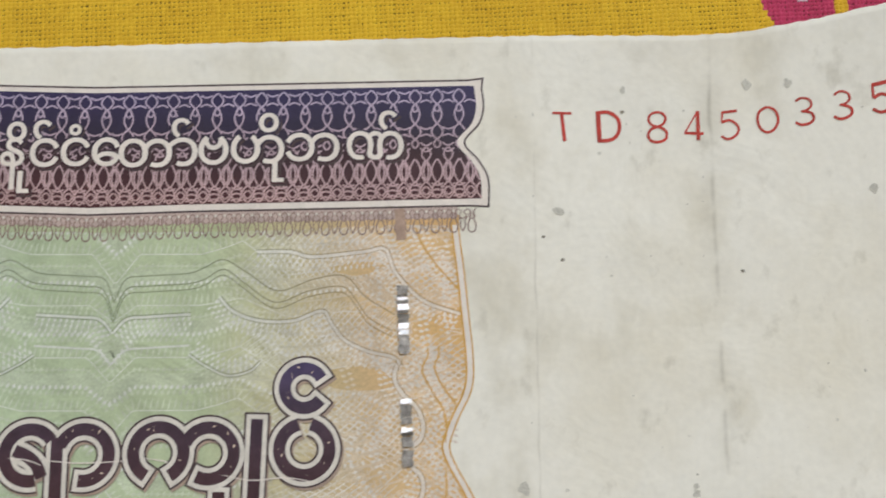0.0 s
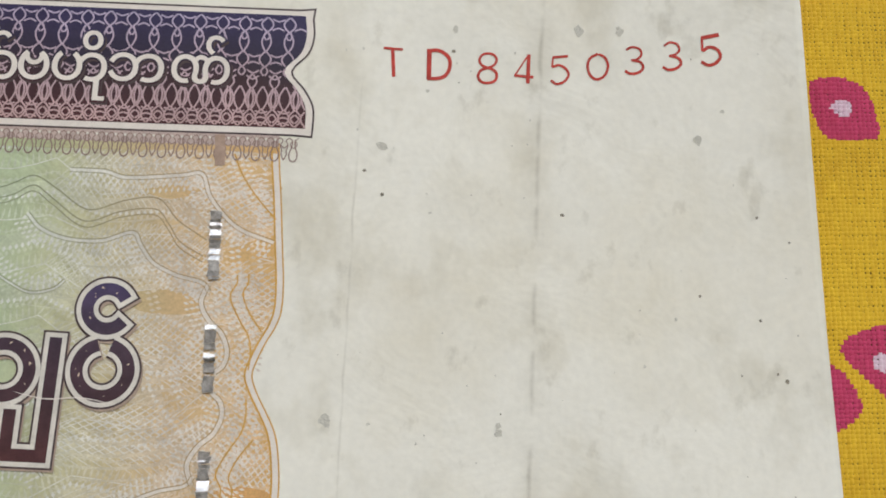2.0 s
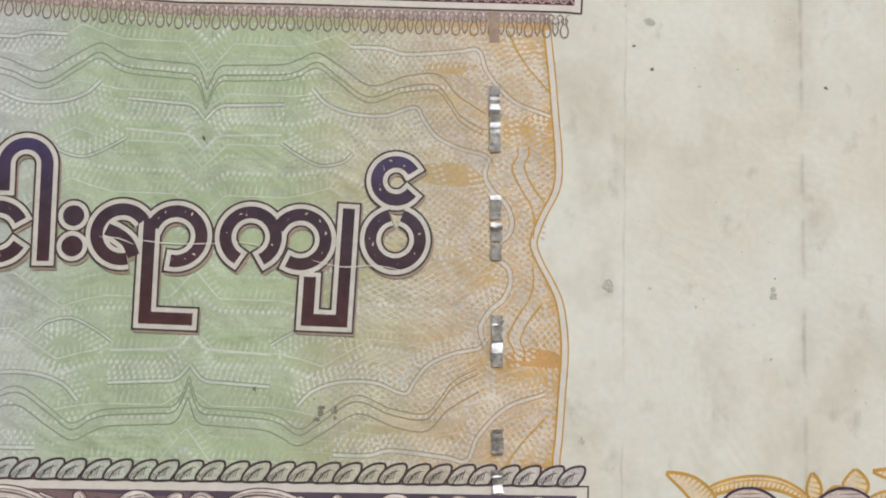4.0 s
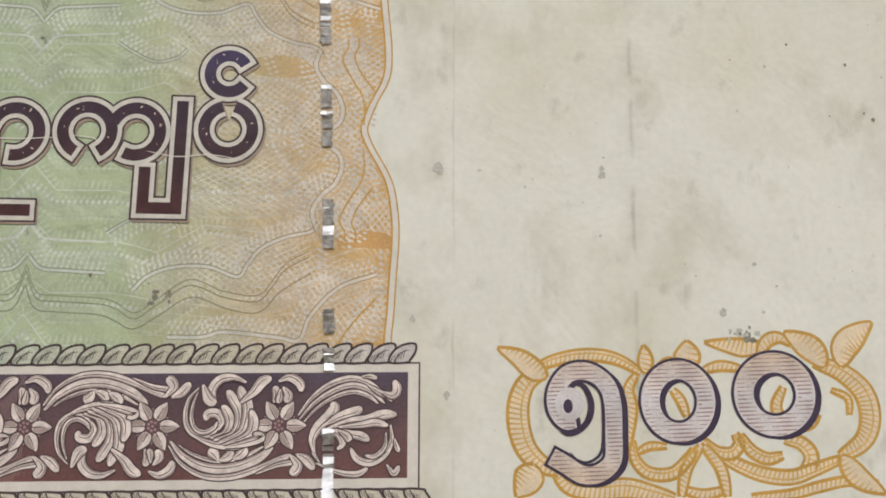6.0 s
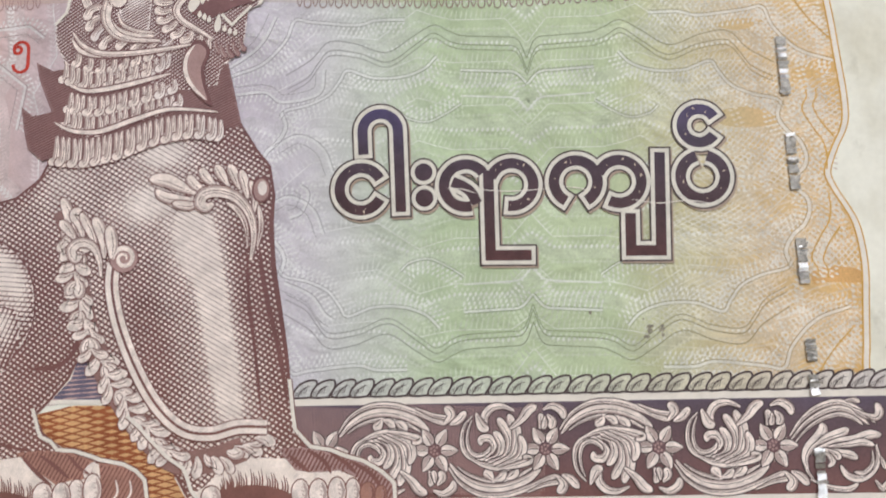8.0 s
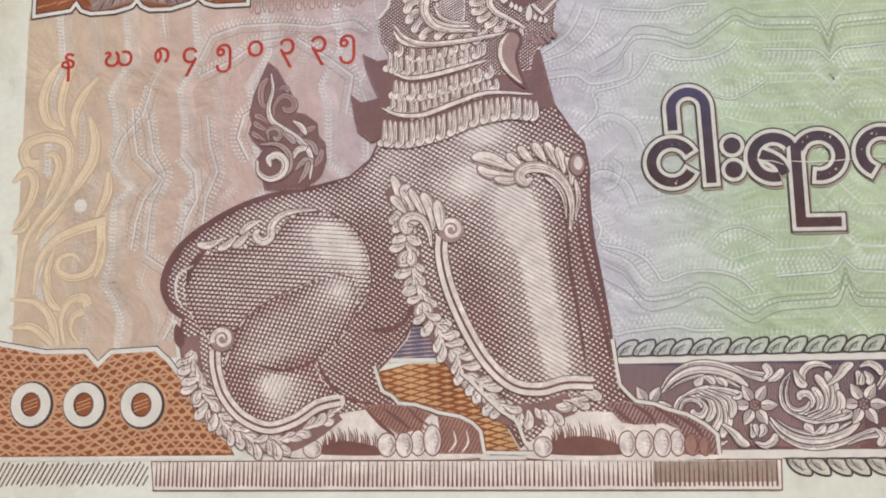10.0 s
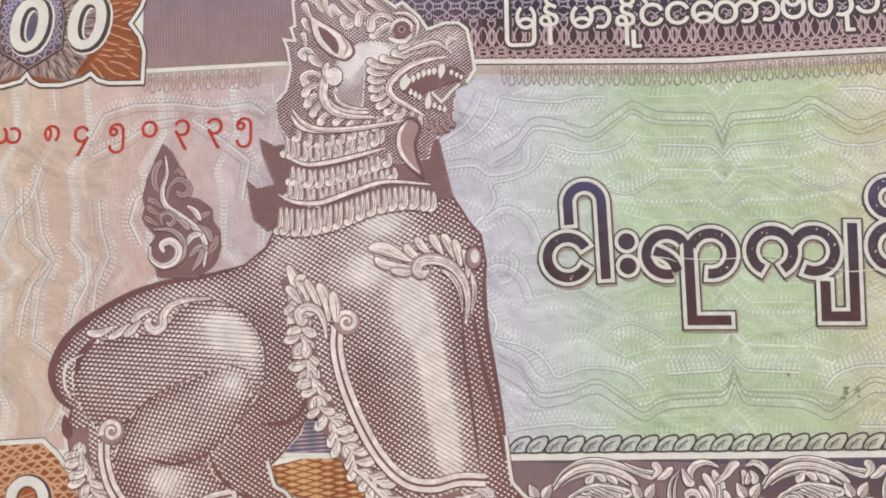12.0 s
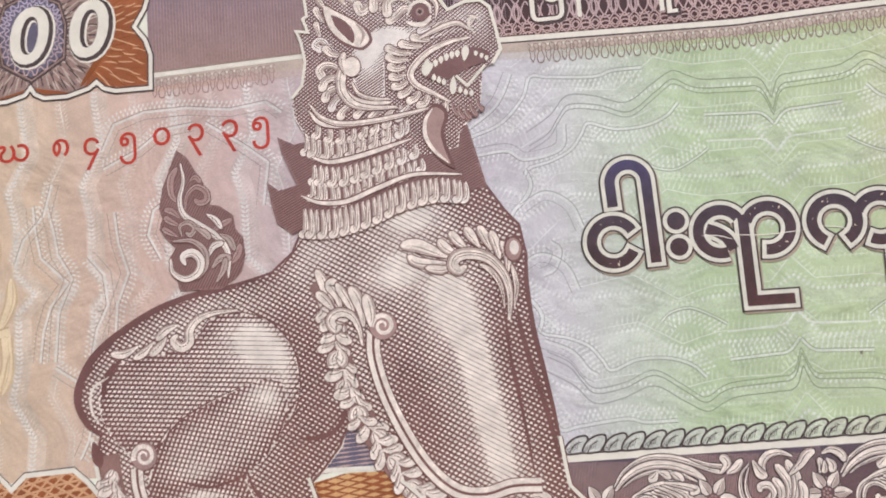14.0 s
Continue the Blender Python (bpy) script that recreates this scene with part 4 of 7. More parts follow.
def value_letter(strokes, dots=()):
    g = Ink()
    lays = ((LW + 0.98, 30, M_SHADE, (0.18, -0.22)), (LW + 1.08, 31, M_DARK, (0, 0)), (LW + 0.76, 32, M_RIM, (0, 0)), (LW, 33, M_LETTER, (0, 0)))
    for w, lay, mat, off in lays:
        grow = (w - LW) / 2
        for p, cap in strokes:
            p = np.array(p, float)
            a, b = p[0] - p[1], p[-1] - p[-2]
            if cap and grow > 0:
                p = np.vstack([p[0] + a / np.hypot(*a) * grow, p, p[-1] + b / np.hypot(*b) * grow])
            ribbon(g, p + off, w, lay, mat, smooth=False)
        for c, r in dots:
            disc(g, np.array(c) + off, r + grow, lay, mat)
    g.obj("value_letter", note, "navy to maroon letter with white outline")


def circ(c, r, a0, a1):
    return arc(c, r, a0, a1, 36)


NGA, AA, RA_C, RA2, KA, KA2, PA, AS = [np.array(q) for q in [(-13.62, 0.35), (-11.77, 6.02), (-3.55, 0.50), (0.84, 0.50), (6.94, 0.64), (11.05, 0.59), (18.89, 0.87), (18.79, 5.83)]]
RR = 2.07
value_letter([(circ(NGA, RR, 28, 332), True)])
st = [(-13.38, 3.74), (-13.47, 6.04), (-10.01, 6.00), (-9.77, -1.94)]
value_letter([(np.vstack([[st[0]], circ((np.array(st[1]) + np.array(st[2])) / 2, (st[2][0] - st[1][0]) / 2, 180, 0), [st[3]]]), True)])
value_letter([], [(q, 0.86) for q in [(-7.57, 1.89), (-7.51, -0.63)]])
st = [(-1.37, 1.92), (-1.28, -6.27), (2.58, -6.31)]
value_letter([(np.vstack([circ(RA_C, RR, 35, 285)]), False), (curve([(-4.82, 0.89), (-3.82, 0.45), (-3.02, -0.20), (-2.48, -1.27)], 5), False), (st, True), (circ(RA2, RR, 160, -100), True)])
value_letter([(circ(KA, RR, -62, 242), True), (circ(KA2, RR, 158, -118), True)])
st = [(14.95, 3.33), (14.72, -6.07), (11.91, -6.04), (11.98, -2.49)]
value_letter([(st, True)])
value_letter([(circ(PA, RR, 104, 436), False)])
value_letter([(circ(AS, 1.62, 30, 325), True)])

# ---- lower band: rope border, white frame and acanthus scrolls ----
band = Ink()
B0, B1, BT, BB = -20.2, 34.5, -19.7, -28.25


def skew(u):
    return (u - 34.5) * 0.0085


def bandbox(u0, u1, v0, v1):
    uu = np.linspace(u0, u1, 20)
    return np.vstack([np.c_[uu, v0 + skew(uu)], np.c_[uu, v1 + skew(uu)][::-1]])


fill(band, bandbox(B0, 35.45, -29.1, -18.95), 8, M_WHITE)
ribbon(band, bandbox(B0, 35.45, -29.1, -18.95), 0.13, 9, M_DARK, smooth=False, closed=True)
fill(band, bandbox(B0, B1, BB, BT), 10, M_BAND)
band_lines = Ink()
hatch(band_lines, bandbox(B0, 12.0, BB, BT), 88, 0.14, lambda p: 0.46 * np.clip((12.0 - p[:, 0]) / 14.0, 0, 1), 10.6, M_LIONMID, step=0.5)
band_obj = band.obj("ornament_band", note, "maroon band with white frame")
tagged(band_lines.obj("line_tint", band_obj), kind="stuff")


def rope(v, u0, u1, flip, name):
    g = Ink()
    u, i = u0, 0
    while u < u1:
        q = np.array([(0, 0), (0.25, 0.85), (1.1, 1.45), (2.1, 1.55), (2.15, 0.9), (1.7, 0.2), (1.5, 0)])
        q = q * (1.0, flip) + (u, v + skew(u))
        q2 = curve(q, 5, True)
        lay = 10 + 3 * (i % 4)
        fill(g, q2, lay + 1, M_ROPE if flip > 0 else M_ROPELOW)
        ribbon(g, q2, 0.19, lay + 2, M_DARK, smooth=False, closed=True)
        ribbon(g, np.array([(0.4, 0.05), (0.75, 0.6), (1.3, 0.95), (1.65, 1.0)]) * (1, flip) + (u, v + skew(u)), 0.12, lay + 3, M_DARK, taper="end", n=4)
        for k in range(6):
            ribbon(g, np.array([(0.10 + k * 0.2, 0.1 + 0.05 * k), (0.30 + k * 0.21, 0.55 + 0.12 * k)]) * (1, flip) + (u, v + skew(u)), 0.06, lay + 3, M_DARK, smooth=False)
        u += 1.72 + 0.22 * (i % 2)
        i += 1
    g.obj(name, note, "twisted rope border in pale and dark line")


rope(-18.9, -20.0, 34.6, 1, "rope_border")
rope(-29.15, -4.0, 34.6, -1, "rope_border")

def lobe(ink, pts, w, layer, body, line, flip):
    """A rounded leaf lobe that swells towards its tip."""
    p = curve(pts, 8)
    e = p[-1]
    ribbon(ink, p, w + 0.22, layer, line, taper="start", smooth=False)
    disc(ink, e, w / 2 + 0.11, layer, line, n=14)
    ribbon(ink, p, w, layer + 1, body, taper="start", smooth=False)
    disc(ink, e, w / 2, layer + 1, body, n=14)
    ribbon(ink, p, w * 0.30, layer + 2, M_LEAFSHADE, taper="both", smooth=False, shift=-0.26 * w * flip)
    ribbon(ink, p, 0.07, layer + 2.5, line, taper="both", smooth=False, shift=0.06 * w * flip)


def frond(ink, pts, w, layer, body, line, side=1, peak=0.62, rim=0.10, veins=1):
    """A fleshy leaf along a curved spine: swells towards its rounded tip, shaded along one flank and lined lengthwise."""
    p = curve(pts, 7)
    nm = normals(p)
    s = np.linspace(0, 1, len(p))
    h = w / 2 * np.where(s < peak, 0.25 + 0.75 * np.sin(0.5 * math.pi * s / peak), np.sqrt(np.clip(1 - ((s - peak) / (1 - peak)) ** 2.4, 0, 1)))
    k = len(p)
    quads = [(i + k, i + 1 + k, i + 1, i) for i in range(k - 1)]
    ext = p.copy()
    ext[-1] += (p[-1] - p[-2]) / max(np.hypot(*(p[-1] - p[-2])), 1e-6) * rim
    for base, grow, lay, mat in ((ext, rim, layer, line), (p, 0.0, layer + 0.5, body)):
        hh = (h + grow)[:, None]
        ink.add(np.vstack([base + nm * hh, base - nm * hh]), quads, mat, lay)
    a, b = (p + nm * (h * 0.97 * side)[:, None]), (p + nm * (h * 0.62 * side)[:, None])
    ink.add(np.vstack([a, b] if side > 0 else [b, a]), quads, M_LEAFSHADE, layer + 0.8)
    for v in range(veins):
        o = (0.15, -0.3)[v] * side
        q = p + nm * (h * o)[:, None]
        ribbon(ink, q[1:max(3, int(k * (0.9 - 0.12 * v)))], 0.07, layer + 1.1, line, taper="both", smooth=False)


# one repeat of the scroll, from a flower's heart, with its sweep below
SWEEP = [([(-8.81, -1.28), (-7.75, -2.45), (-6.03, -3.34), (-3.83, -3.43), (-1.80, -2.72), (-0.45, -1.73)], 0.78), ([(-8.93, -1.64), (-7.86, -3.07), (-6.00, -4.06), (-3.72, -4.10), (-1.46, -3.39), (0.49, -2.54), (1.41, -2.45)], 0.5), ([(-8.11, -1.59), (-6.85, -2.36), (-5.00, -2.85), (-2.95, -2.54), (-1.15, -1.64)], 0.34)]
TRAIL = [([(-1.76, -3.88), (-0.18, -3.21), (0.96, -2.99), (1.19, -2.85)], 0.42), ([(0.94, -2.40), (1.56, -3.08), (1.39, -3.61), (0.94, -3.88)], 0.85), ([(1.45, -2.31), (2.24, -2.72), (2.95, -3.53)], 0.75)]
BUDS = [([(-4.86, -2.81), (-5.25, -2.27), (-5.72, -2.04)], 0.85), ([(-4.77, -2.81), (-4.14, -2.54), (-3.70, -2.04)], 0.72), ([(-3.63, -2.67), (-3.05, -2.31), (-2.61, -1.73)], 0.8)]
COIL = [([(-6.67, 3.00), (-7.41, 2.13), (-7.68, 0.99), (-7.50, -0.10), (-6.78, -0.82), (-5.68, -0.78), (-4.96, -0.28)], 0.42), ([(-6.74, 2.63), (-7.07, 1.67), (-7.16, 0.63), (-6.85, -0.24), (-6.10, -0.55), (-5.33, -0.19), (-5.03, 0.31)], 0.36), ([(-6.91, -0.87), (-5.51, -1.46), (-3.90, -1.68), (-2.53, -1.55)], 0.6), ([(-4.96, -0.37), (-4.71, 0.31), (-5.10, 0.95), (-5.84, 0.90), (-5.95, 0.35)], 0.72)]
PLUMES = [([(-5.58, -1.00), (-4.40, -0.64), (-4.02, 0.31), (-4.33, 1.13), (-4.76, 1.59)], 0.72), ([(-5.29, -1.19), (-3.80, -0.73), (-3.28, 0.17), (-3.32, 1.22), (-3.96, 2.27), (-4.35, 2.82)], 0.82), ([(-4.83, -1.37), (-3.20, -0.64), (-2.69, 0.45), (-2.64, 1.68), (-3.09, 2.50), (-3.34, 3.19)], 0.86), ([(-4.36, -1.55), (-2.55, -0.82), (-2.08, 0.18), (-2.35, 1.27)], 0.78), ([(-4.35, -1.77), (-2.76, -1.46), (-1.44, -1.00), (-2.10, -0.64)], 0.66), ([(-3.20, 1.82), (-2.12, 2.73), (-1.50, 3.52), (-0.72, 3.89)], 0.86)]
HOOKS = [([(-2.80, 3.47), (-3.88, 3.88), (-4.94, 3.69), (-5.55, 2.91), (-5.38, 2.09)], 0.72), ([(-6.31, 3.28), (-6.00, 2.45), (-5.70, 1.99), (-5.14, 1.86)], 0.85), ([(-0.52, 1.82), (-0.31, 2.55), (-0.47, 3.20)], 0.62), ([(-0.15, 3.57), (0.72, 3.89), (1.57, 3.43), (1.78, 2.70)], 0.74), ([(0.23, 3.11), (0.71, 2.46), (0.46, 1.82)], 0.72), ([(0.01, 2.92), (-0.02, 2.23), (-0.19, 1.78)], 0.5)]


def scroll_unit(at, flip, name="acanthus_scroll"):
    g = Ink()
    lay = 12.0
    for pts, w in SWEEP + TRAIL + BUDS + COIL + PLUMES + HOOKS:
        frond(g, np.array(pts) * (1, flip) + at, w, lay, M_LEAF, M_DARK, flip)
        lay += 1.3
    g.obj(name, band_obj, "pale acanthus scroll")


def blossom(at):
    g = Ink()
    for k in range(6):
        a = 60 * k
        b = math.radians(a + 30)
        leaf(g, at + 0.9 * np.array([math.cos(b), math.sin(b)]), a + 30, 0.55, 0.34, 19, M_LEAFSHADE, M_DARK, vein=False)
        q = at + 0.5 * np.array([math.cos(math.radians(a)), math.sin(math.radians(a))])
        leaf(g, q, a, 1.72, 1.02, 22, M_LEAF, M_DARK, rim=0.12)
    disc(g, at, 0.66, 26, M_BAND, n=12)
    for k in range(7):
        disc(g, at + 0.36 * np.array([math.cos(k * 0.9), math.sin(k * 0.9)]) * (k > 0), 0.13, 27, M_LIONMID, n=7)
    g.obj("flower", band_obj, "six-petalled pale flower")


FLOWER_U = [-17.0, -6.8, 3.4, 13.7, 24.0]
for i, fu_ in enumerate(FLOWER_U):
    at = np.array([fu_, -23.95 + skew(fu_)])
    if fu_ > -18:
        blossom(at)
    if fu_ > -10:
        scroll_unit(at, -1 if i % 2 == 1 else 1)


END_ARCH = [([(25.52, -23.23), (26.59, -21.85), (27.96, -20.79), (29.73, -20.23), (31.37, -20.69), (33.26, -22.16)], 0.5), ([(25.62, -23.55), (26.79, -22.27), (28.26, -21.30), (29.83, -20.79), (31.24, -21.15), (32.65, -22.30)], 0.46), ([(25.95, -23.82), (27.08, -22.63), (28.45, -21.76), (29.98, -21.34), (31.24, -21.66), (32.09, -22.30)], 0.36), ([(30.66, -20.09), (31.36, -20.05), (31.97, -20.23)], 0.4), ([(31.23, -20.79), (32.27, -21.43), (33.11, -21.61)], 0.5), ([(32.36, -21.34), (33.20, -21.61), (33.62, -21.15), (33.38, -20.32)], 0.75)]
END_LEAF = [([(26.89, -26.18), (26.72, -25.18), (27.12, -24.27), (28.02, -23.36), (28.47, -22.63), (28.27, -22.13)], 0.95), ([(27.71, -24.00), (28.86, -23.36), (30.01, -22.99), (30.79, -22.63)], 0.8), ([(28.18, -24.18), (29.79, -23.73), (31.27, -23.59), (32.48, -23.17), (33.64, -23.17)], 0.85), ([(28.88, -24.36), (29.90, -24.73), (30.74, -24.91), (31.39, -25.27)], 0.7), ([(28.88, -24.45), (29.54, -24.91), (29.73, -25.36)], 0.6), ([(28.87, -24.18), (30.72, -24.00), (31.88, -23.81), (32.95, -24.09)], 0.6)]
END_CURL = [([(27.37, -27.08), (26.74, -25.95), (26.90, -24.91), (27.86, -24.41), (28.79, -24.73), (29.18, -25.50), (28.72, -26.00)], 0.6), ([(33.09, -24.00), (33.20, -25.27), (32.61, -26.40), (31.47, -27.03), (30.40, -26.72), (29.83, -25.81)], 0.6), ([(32.73, -24.59), (32.65, -25.72), (31.87, -26.49), (31.00, -26.45)], 0.36), ([(27.09, -27.08), (28.95, -27.80), (30.42, -27.93), (31.33, -27.44)], 0.5), ([(32.81, -27.17), (33.42, -27.89), (33.87, -27.26)], 0.5), ([(33.43, -25.09), (33.62, -25.72), (33.81, -26.18)], 0.4)]


def end_scroll():
    g = Ink()
    lay = 12.0
    for pts, w in END_ARCH + END_CURL + END_LEAF:
        frond(g, pts, w, lay, M_LEAF, M_DARK, -1)
        lay += 1.3
    g.obj("acanthus_scroll", band_obj, "pale acanthus scroll curling at the band's end")


end_scroll()

# ---- security thread ----
thread = Ink()
THREAD = [(26.6, 21.2), (26.9, 14.2), (27.2, 6.0), (27.5, -3.0), (27.8, -12.0), (28.0, -20.0), (28.1, -35.0)]
ribbon(thread, [(26.6, 21.0), (26.7, 19.6), (26.8, 18.3)], 0.85, 13, M_THREAD, smooth=False)
thread_obj = thread.obj("security_thread", note, "dull grey buried part of the thread")
rng = np.random.default_rng(11)


def thread_u(v):
    return float(np.interp(-v, [-q[1] for q in THREAD], [q[0] for q in THREAD]))


def foil_window(v0, v1, w, glare):
    for side in (0,):
        v = v0 - 0.2 * rng.random()
        while v > v1 + 0.05:
            h = min(0.12 + 0.5 * rng.random(), v - v1)
            u = thread_u(v) - w / 2
            # glaring facets lean to the lamp and get the brighter foil colour
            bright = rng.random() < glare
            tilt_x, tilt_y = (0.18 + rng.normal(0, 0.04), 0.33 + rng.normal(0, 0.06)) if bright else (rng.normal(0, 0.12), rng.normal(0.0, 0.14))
            r = rng.normal(0, 0.05, 4)
            lean = rng.normal(0.05, 0.05)
            c = [(u + r[0], v), (u + r[1], v - h), (u + w + r[2], v - h + lean), (u + w + r[3], v + lean)]
            p = place(c, 60)
            mid = p.mean(0)
            p[:, 2] += (p[:, 0] - mid[0]) * -tilt_x + (p[:, 1] - mid[1]) * -tilt_y
            me = bpy.data.meshes.new("foil_facet")
            me.from_pydata(p.tolist(), [], [(0, 1, 2, 3)])
            me.materials.append(M_FOIL if bright else M_FOILSHADE)
            ob = new("foil_facet", me)
            ob.parent = thread_obj
            v -= h + (0.25 * rng.random() if rng.random() < 0.15 else 0.01)


for a, b, g in ((14.4, 8.6, 0.26), (5.0, -0.6, 0.34), (-5.0, -9.4, 0.34), (-14.4, -16.6, 0.3), (-17.6, -19.6, 0.5), (-24.2, -27.4, 0.5), (-27.4, -31.0, 0.95)):
    foil_window(a, b, 0.92, g)

# ---- red serials ----
def pen_character(strokes):
    g = Ink()
    for k, (pts, w, smooth) in enumerate(strokes):
        ribbon(g, pts, w * 0.84, 12 + 0.1 * k, M_RED, smooth=smooth, n=6)
    g.obj("serial_character", note, "red printed serial character")


pen_character([([(39.99, 29.55), (41.67, 29.50)], 0.26, False), ([(40.78, 29.54), (41.01, 26.99)], 0.36, False)])
pen_character([([(43.98, 29.69), (44.05, 26.97)], 0.48, False), ([(43.84, 29.53), (44.87, 29.59), (45.69, 29.02), (45.82, 28.10), (45.46, 27.36), (44.83, 27.06), (43.90, 27.01)], 0.38, True)])
pen_character([([(49.23, 28.26), (48.58, 28.53), (48.41, 29.09), (48.79, 29.53), (49.48, 29.57), (49.89, 29.13), (49.71, 28.60), (49.18, 28.26)], 0.25, True), ([(49.18, 28.31), (48.54, 28.01), (48.32, 27.43), (48.63, 26.99), (49.23, 26.92), (49.81, 27.16), (49.94, 27.74), (49.63, 28.13), (49.13, 28.31)], 0.28, True)])
pen_character([([(52.71, 29.72), (52.69, 27.08)], 0.38, False), ([(52.67, 29.66), (51.53, 27.73)], 0.16, False), ([(51.48, 27.73), (53.17, 27.67)], 0.3, False)])
pen_character([([(54.82, 29.59), (56.16, 29.78)], 0.28, False), ([(54.86, 29.64), (54.79, 28.70)], 0.18, False), ([(54.79, 28.70), (55.43, 28.90), (56.04, 28.57), (56.25, 28.02), (55.86, 27.42), (55.22, 27.18), (54.71, 27.46)], 0.26, True)])
pen_character([([(58.82, 30.15), (58.12, 29.69), (57.93, 28.90), (58.19, 28.13), (58.80, 27.81), (59.45, 28.21), (59.74, 29.06), (59.47, 29.82), (58.87, 30.15)], 0.27, True)])
pen_character([([(61.33, 30.67), (61.83, 30.96), (62.49, 30.85), (62.70, 30.34), (62.35, 29.90), (61.79, 29.71)], 0.24, True), ([(61.89, 29.76), (62.65, 29.60), (62.85, 29.09), (62.45, 28.65), (61.75, 28.51), (61.25, 28.73)], 0.28, True)])
pen_character([([(64.72, 31.25), (65.23, 31.60), (65.89, 31.48), (66.09, 30.96), (65.73, 30.52), (65.18, 30.33)], 0.24, True), ([(65.28, 30.39), (66.04, 30.17), (66.24, 29.66), (65.78, 29.22), (65.13, 29.07), (64.62, 29.30)], 0.30, True)])
pen_character([([(68.08, 32.20), (69.67, 32.61)], 0.42, False), ([(68.13, 32.25), (68.18, 30.99)], 0.26, False), ([(68.18, 30.99), (68.84, 31.40), (69.55, 31.18), (69.80, 30.56), (69.39, 29.96), (68.73, 29.71), (68.07, 29.99)], 0.34, True)])
for ch, at in zip("\u1014\u1003\u1048\u1044\u1045\u1040\u1043\u1043\u1045", [(-80.84, 14.33), (-74.69, 15.00), (-69.48, 15.12), (-66.12, 14.16), (-62.14, 14.34), (-58.44, 15.25), (-54.78, 14.54), (-51.14, 14.60), (-47.92, 14.56)]):
    g = Ink()
    stamp(g, ch, at, 3.3, 12, M_RED, 0.010, sx=1.0)
    g.obj("serial_character", note, "red printed serial character")

# ---- numeral with its orange frame at lower right ----
frame_ink = Ink()
VINES_LEFT = [([(45.01, -19.50), (46.44, -18.79), (48.59, -18.32), (50.73, -18.31), (52.39, -18.77), (54.03, -19.71)], 1.0), ([(45.81, -19.64), (44.38, -20.57), (43.71, -22.15), (43.69, -23.99), (44.23, -25.81), (45.39, -27.08), (47.01, -27.72)], 1.75), ([(46.77, -27.90), (48.01, -28.98), (50.25, -29.25), (52.58, -29.12), (54.44, -29.48), (56.53, -29.98)], 1.6), ([(53.07, -25.26), (53.35, -26.86), (54.49, -27.90), (56.37, -27.90), (57.73, -26.72), (58.23, -25.95)], 0.95), ([(52.57, -26.18), (52.90, -24.35), (53.14, -22.50), (52.90, -21.11), (53.50, -19.94)], 0.9)]
VINES_RIGHT = [([(68.72, -18.73), (71.07, -19.66), (72.80, -21.30), (73.24, -23.40), (72.54, -25.25), (70.53, -26.63)], 1.7), ([(70.62, -26.73), (68.19, -27.64), (66.26, -28.23), (63.91, -28.00), (61.59, -27.09), (59.52, -25.81)], 1.15), ([(73.58, -28.74), (70.98, -28.55), (68.58, -29.00), (66.19, -29.59), (62.87, -29.81)], 0.8), ([(58.81, -25.72), (57.56, -27.54), (57.05, -29.80)], 0.9), ([(59.09, -25.72), (60.43, -27.54), (60.90, -29.81)], 0.9), ([(57.08, -29.17), (58.94, -29.62), (60.93, -29.18)], 0.8), ([(59.30, -19.46), (60.75, -19.13), (62.42, -19.31)], 0.8), ([(70.02, -21.08), (71.42, -21.77), (71.52, -23.17)], 0.5)]
CURLS = [([(59.06, -25.26), (60.21, -26.18), (61.44, -26.27), (62.04, -25.49), (61.70, -24.71)], 0.95), ([(62.17, -24.80), (63.06, -26.08), (64.35, -26.72), (65.69, -26.45)], 0.95), ([(66.01, -28.46), (67.47, -27.78), (68.06, -26.54), (67.27, -25.49), (65.86, -25.17)], 1.15), ([(66.26, -23.97), (67.93, -23.96), (68.85, -23.04)], 0.8), ([(56.61, -21.10), (57.29, -22.03), (57.76, -23.33)], 0.75), ([(66.00, -20.85), (65.35, -22.25), (65.58, -23.18), (66.72, -23.32)], 0.85), ([(53.60, -26.18), (54.56, -25.72), (55.98, -25.72)], 0.6)]
LEAVES = [([(46.09, -20.10), (45.01, -19.50), (43.74, -18.52), (41.95, -17.68)], 1.7), ([(44.92, -27.17), (44.39, -28.44), (43.45, -29.78)], 2.3), ([(54.36, -19.80), (54.40, -18.58), (54.25, -17.40)], 1.2), ([(57.73, -19.23), (57.96, -18.19), (57.95, -17.01)], 2.1), ([(64.68, -17.41), (62.98, -17.61), (61.55, -17.43), (59.44, -17.15)], 1.4), ([(63.89, -18.74), (64.70, -17.13), (65.83, -16.75), (66.76, -17.41)], 1.0), ([(69.65, -19.20), (68.77, -17.87), (67.60, -17.07), (66.24, -16.27)], 2.0), ([(71.01, -19.19), (71.40, -17.53), (72.50, -16.43), (73.89, -15.38)], 2.2), ([(70.55, -26.45), (71.95, -28.23), (74.14, -29.55)], 1.7), ([(55.23, -19.47), (56.31, -18.86), (57.17, -18.76)], 0.8)]


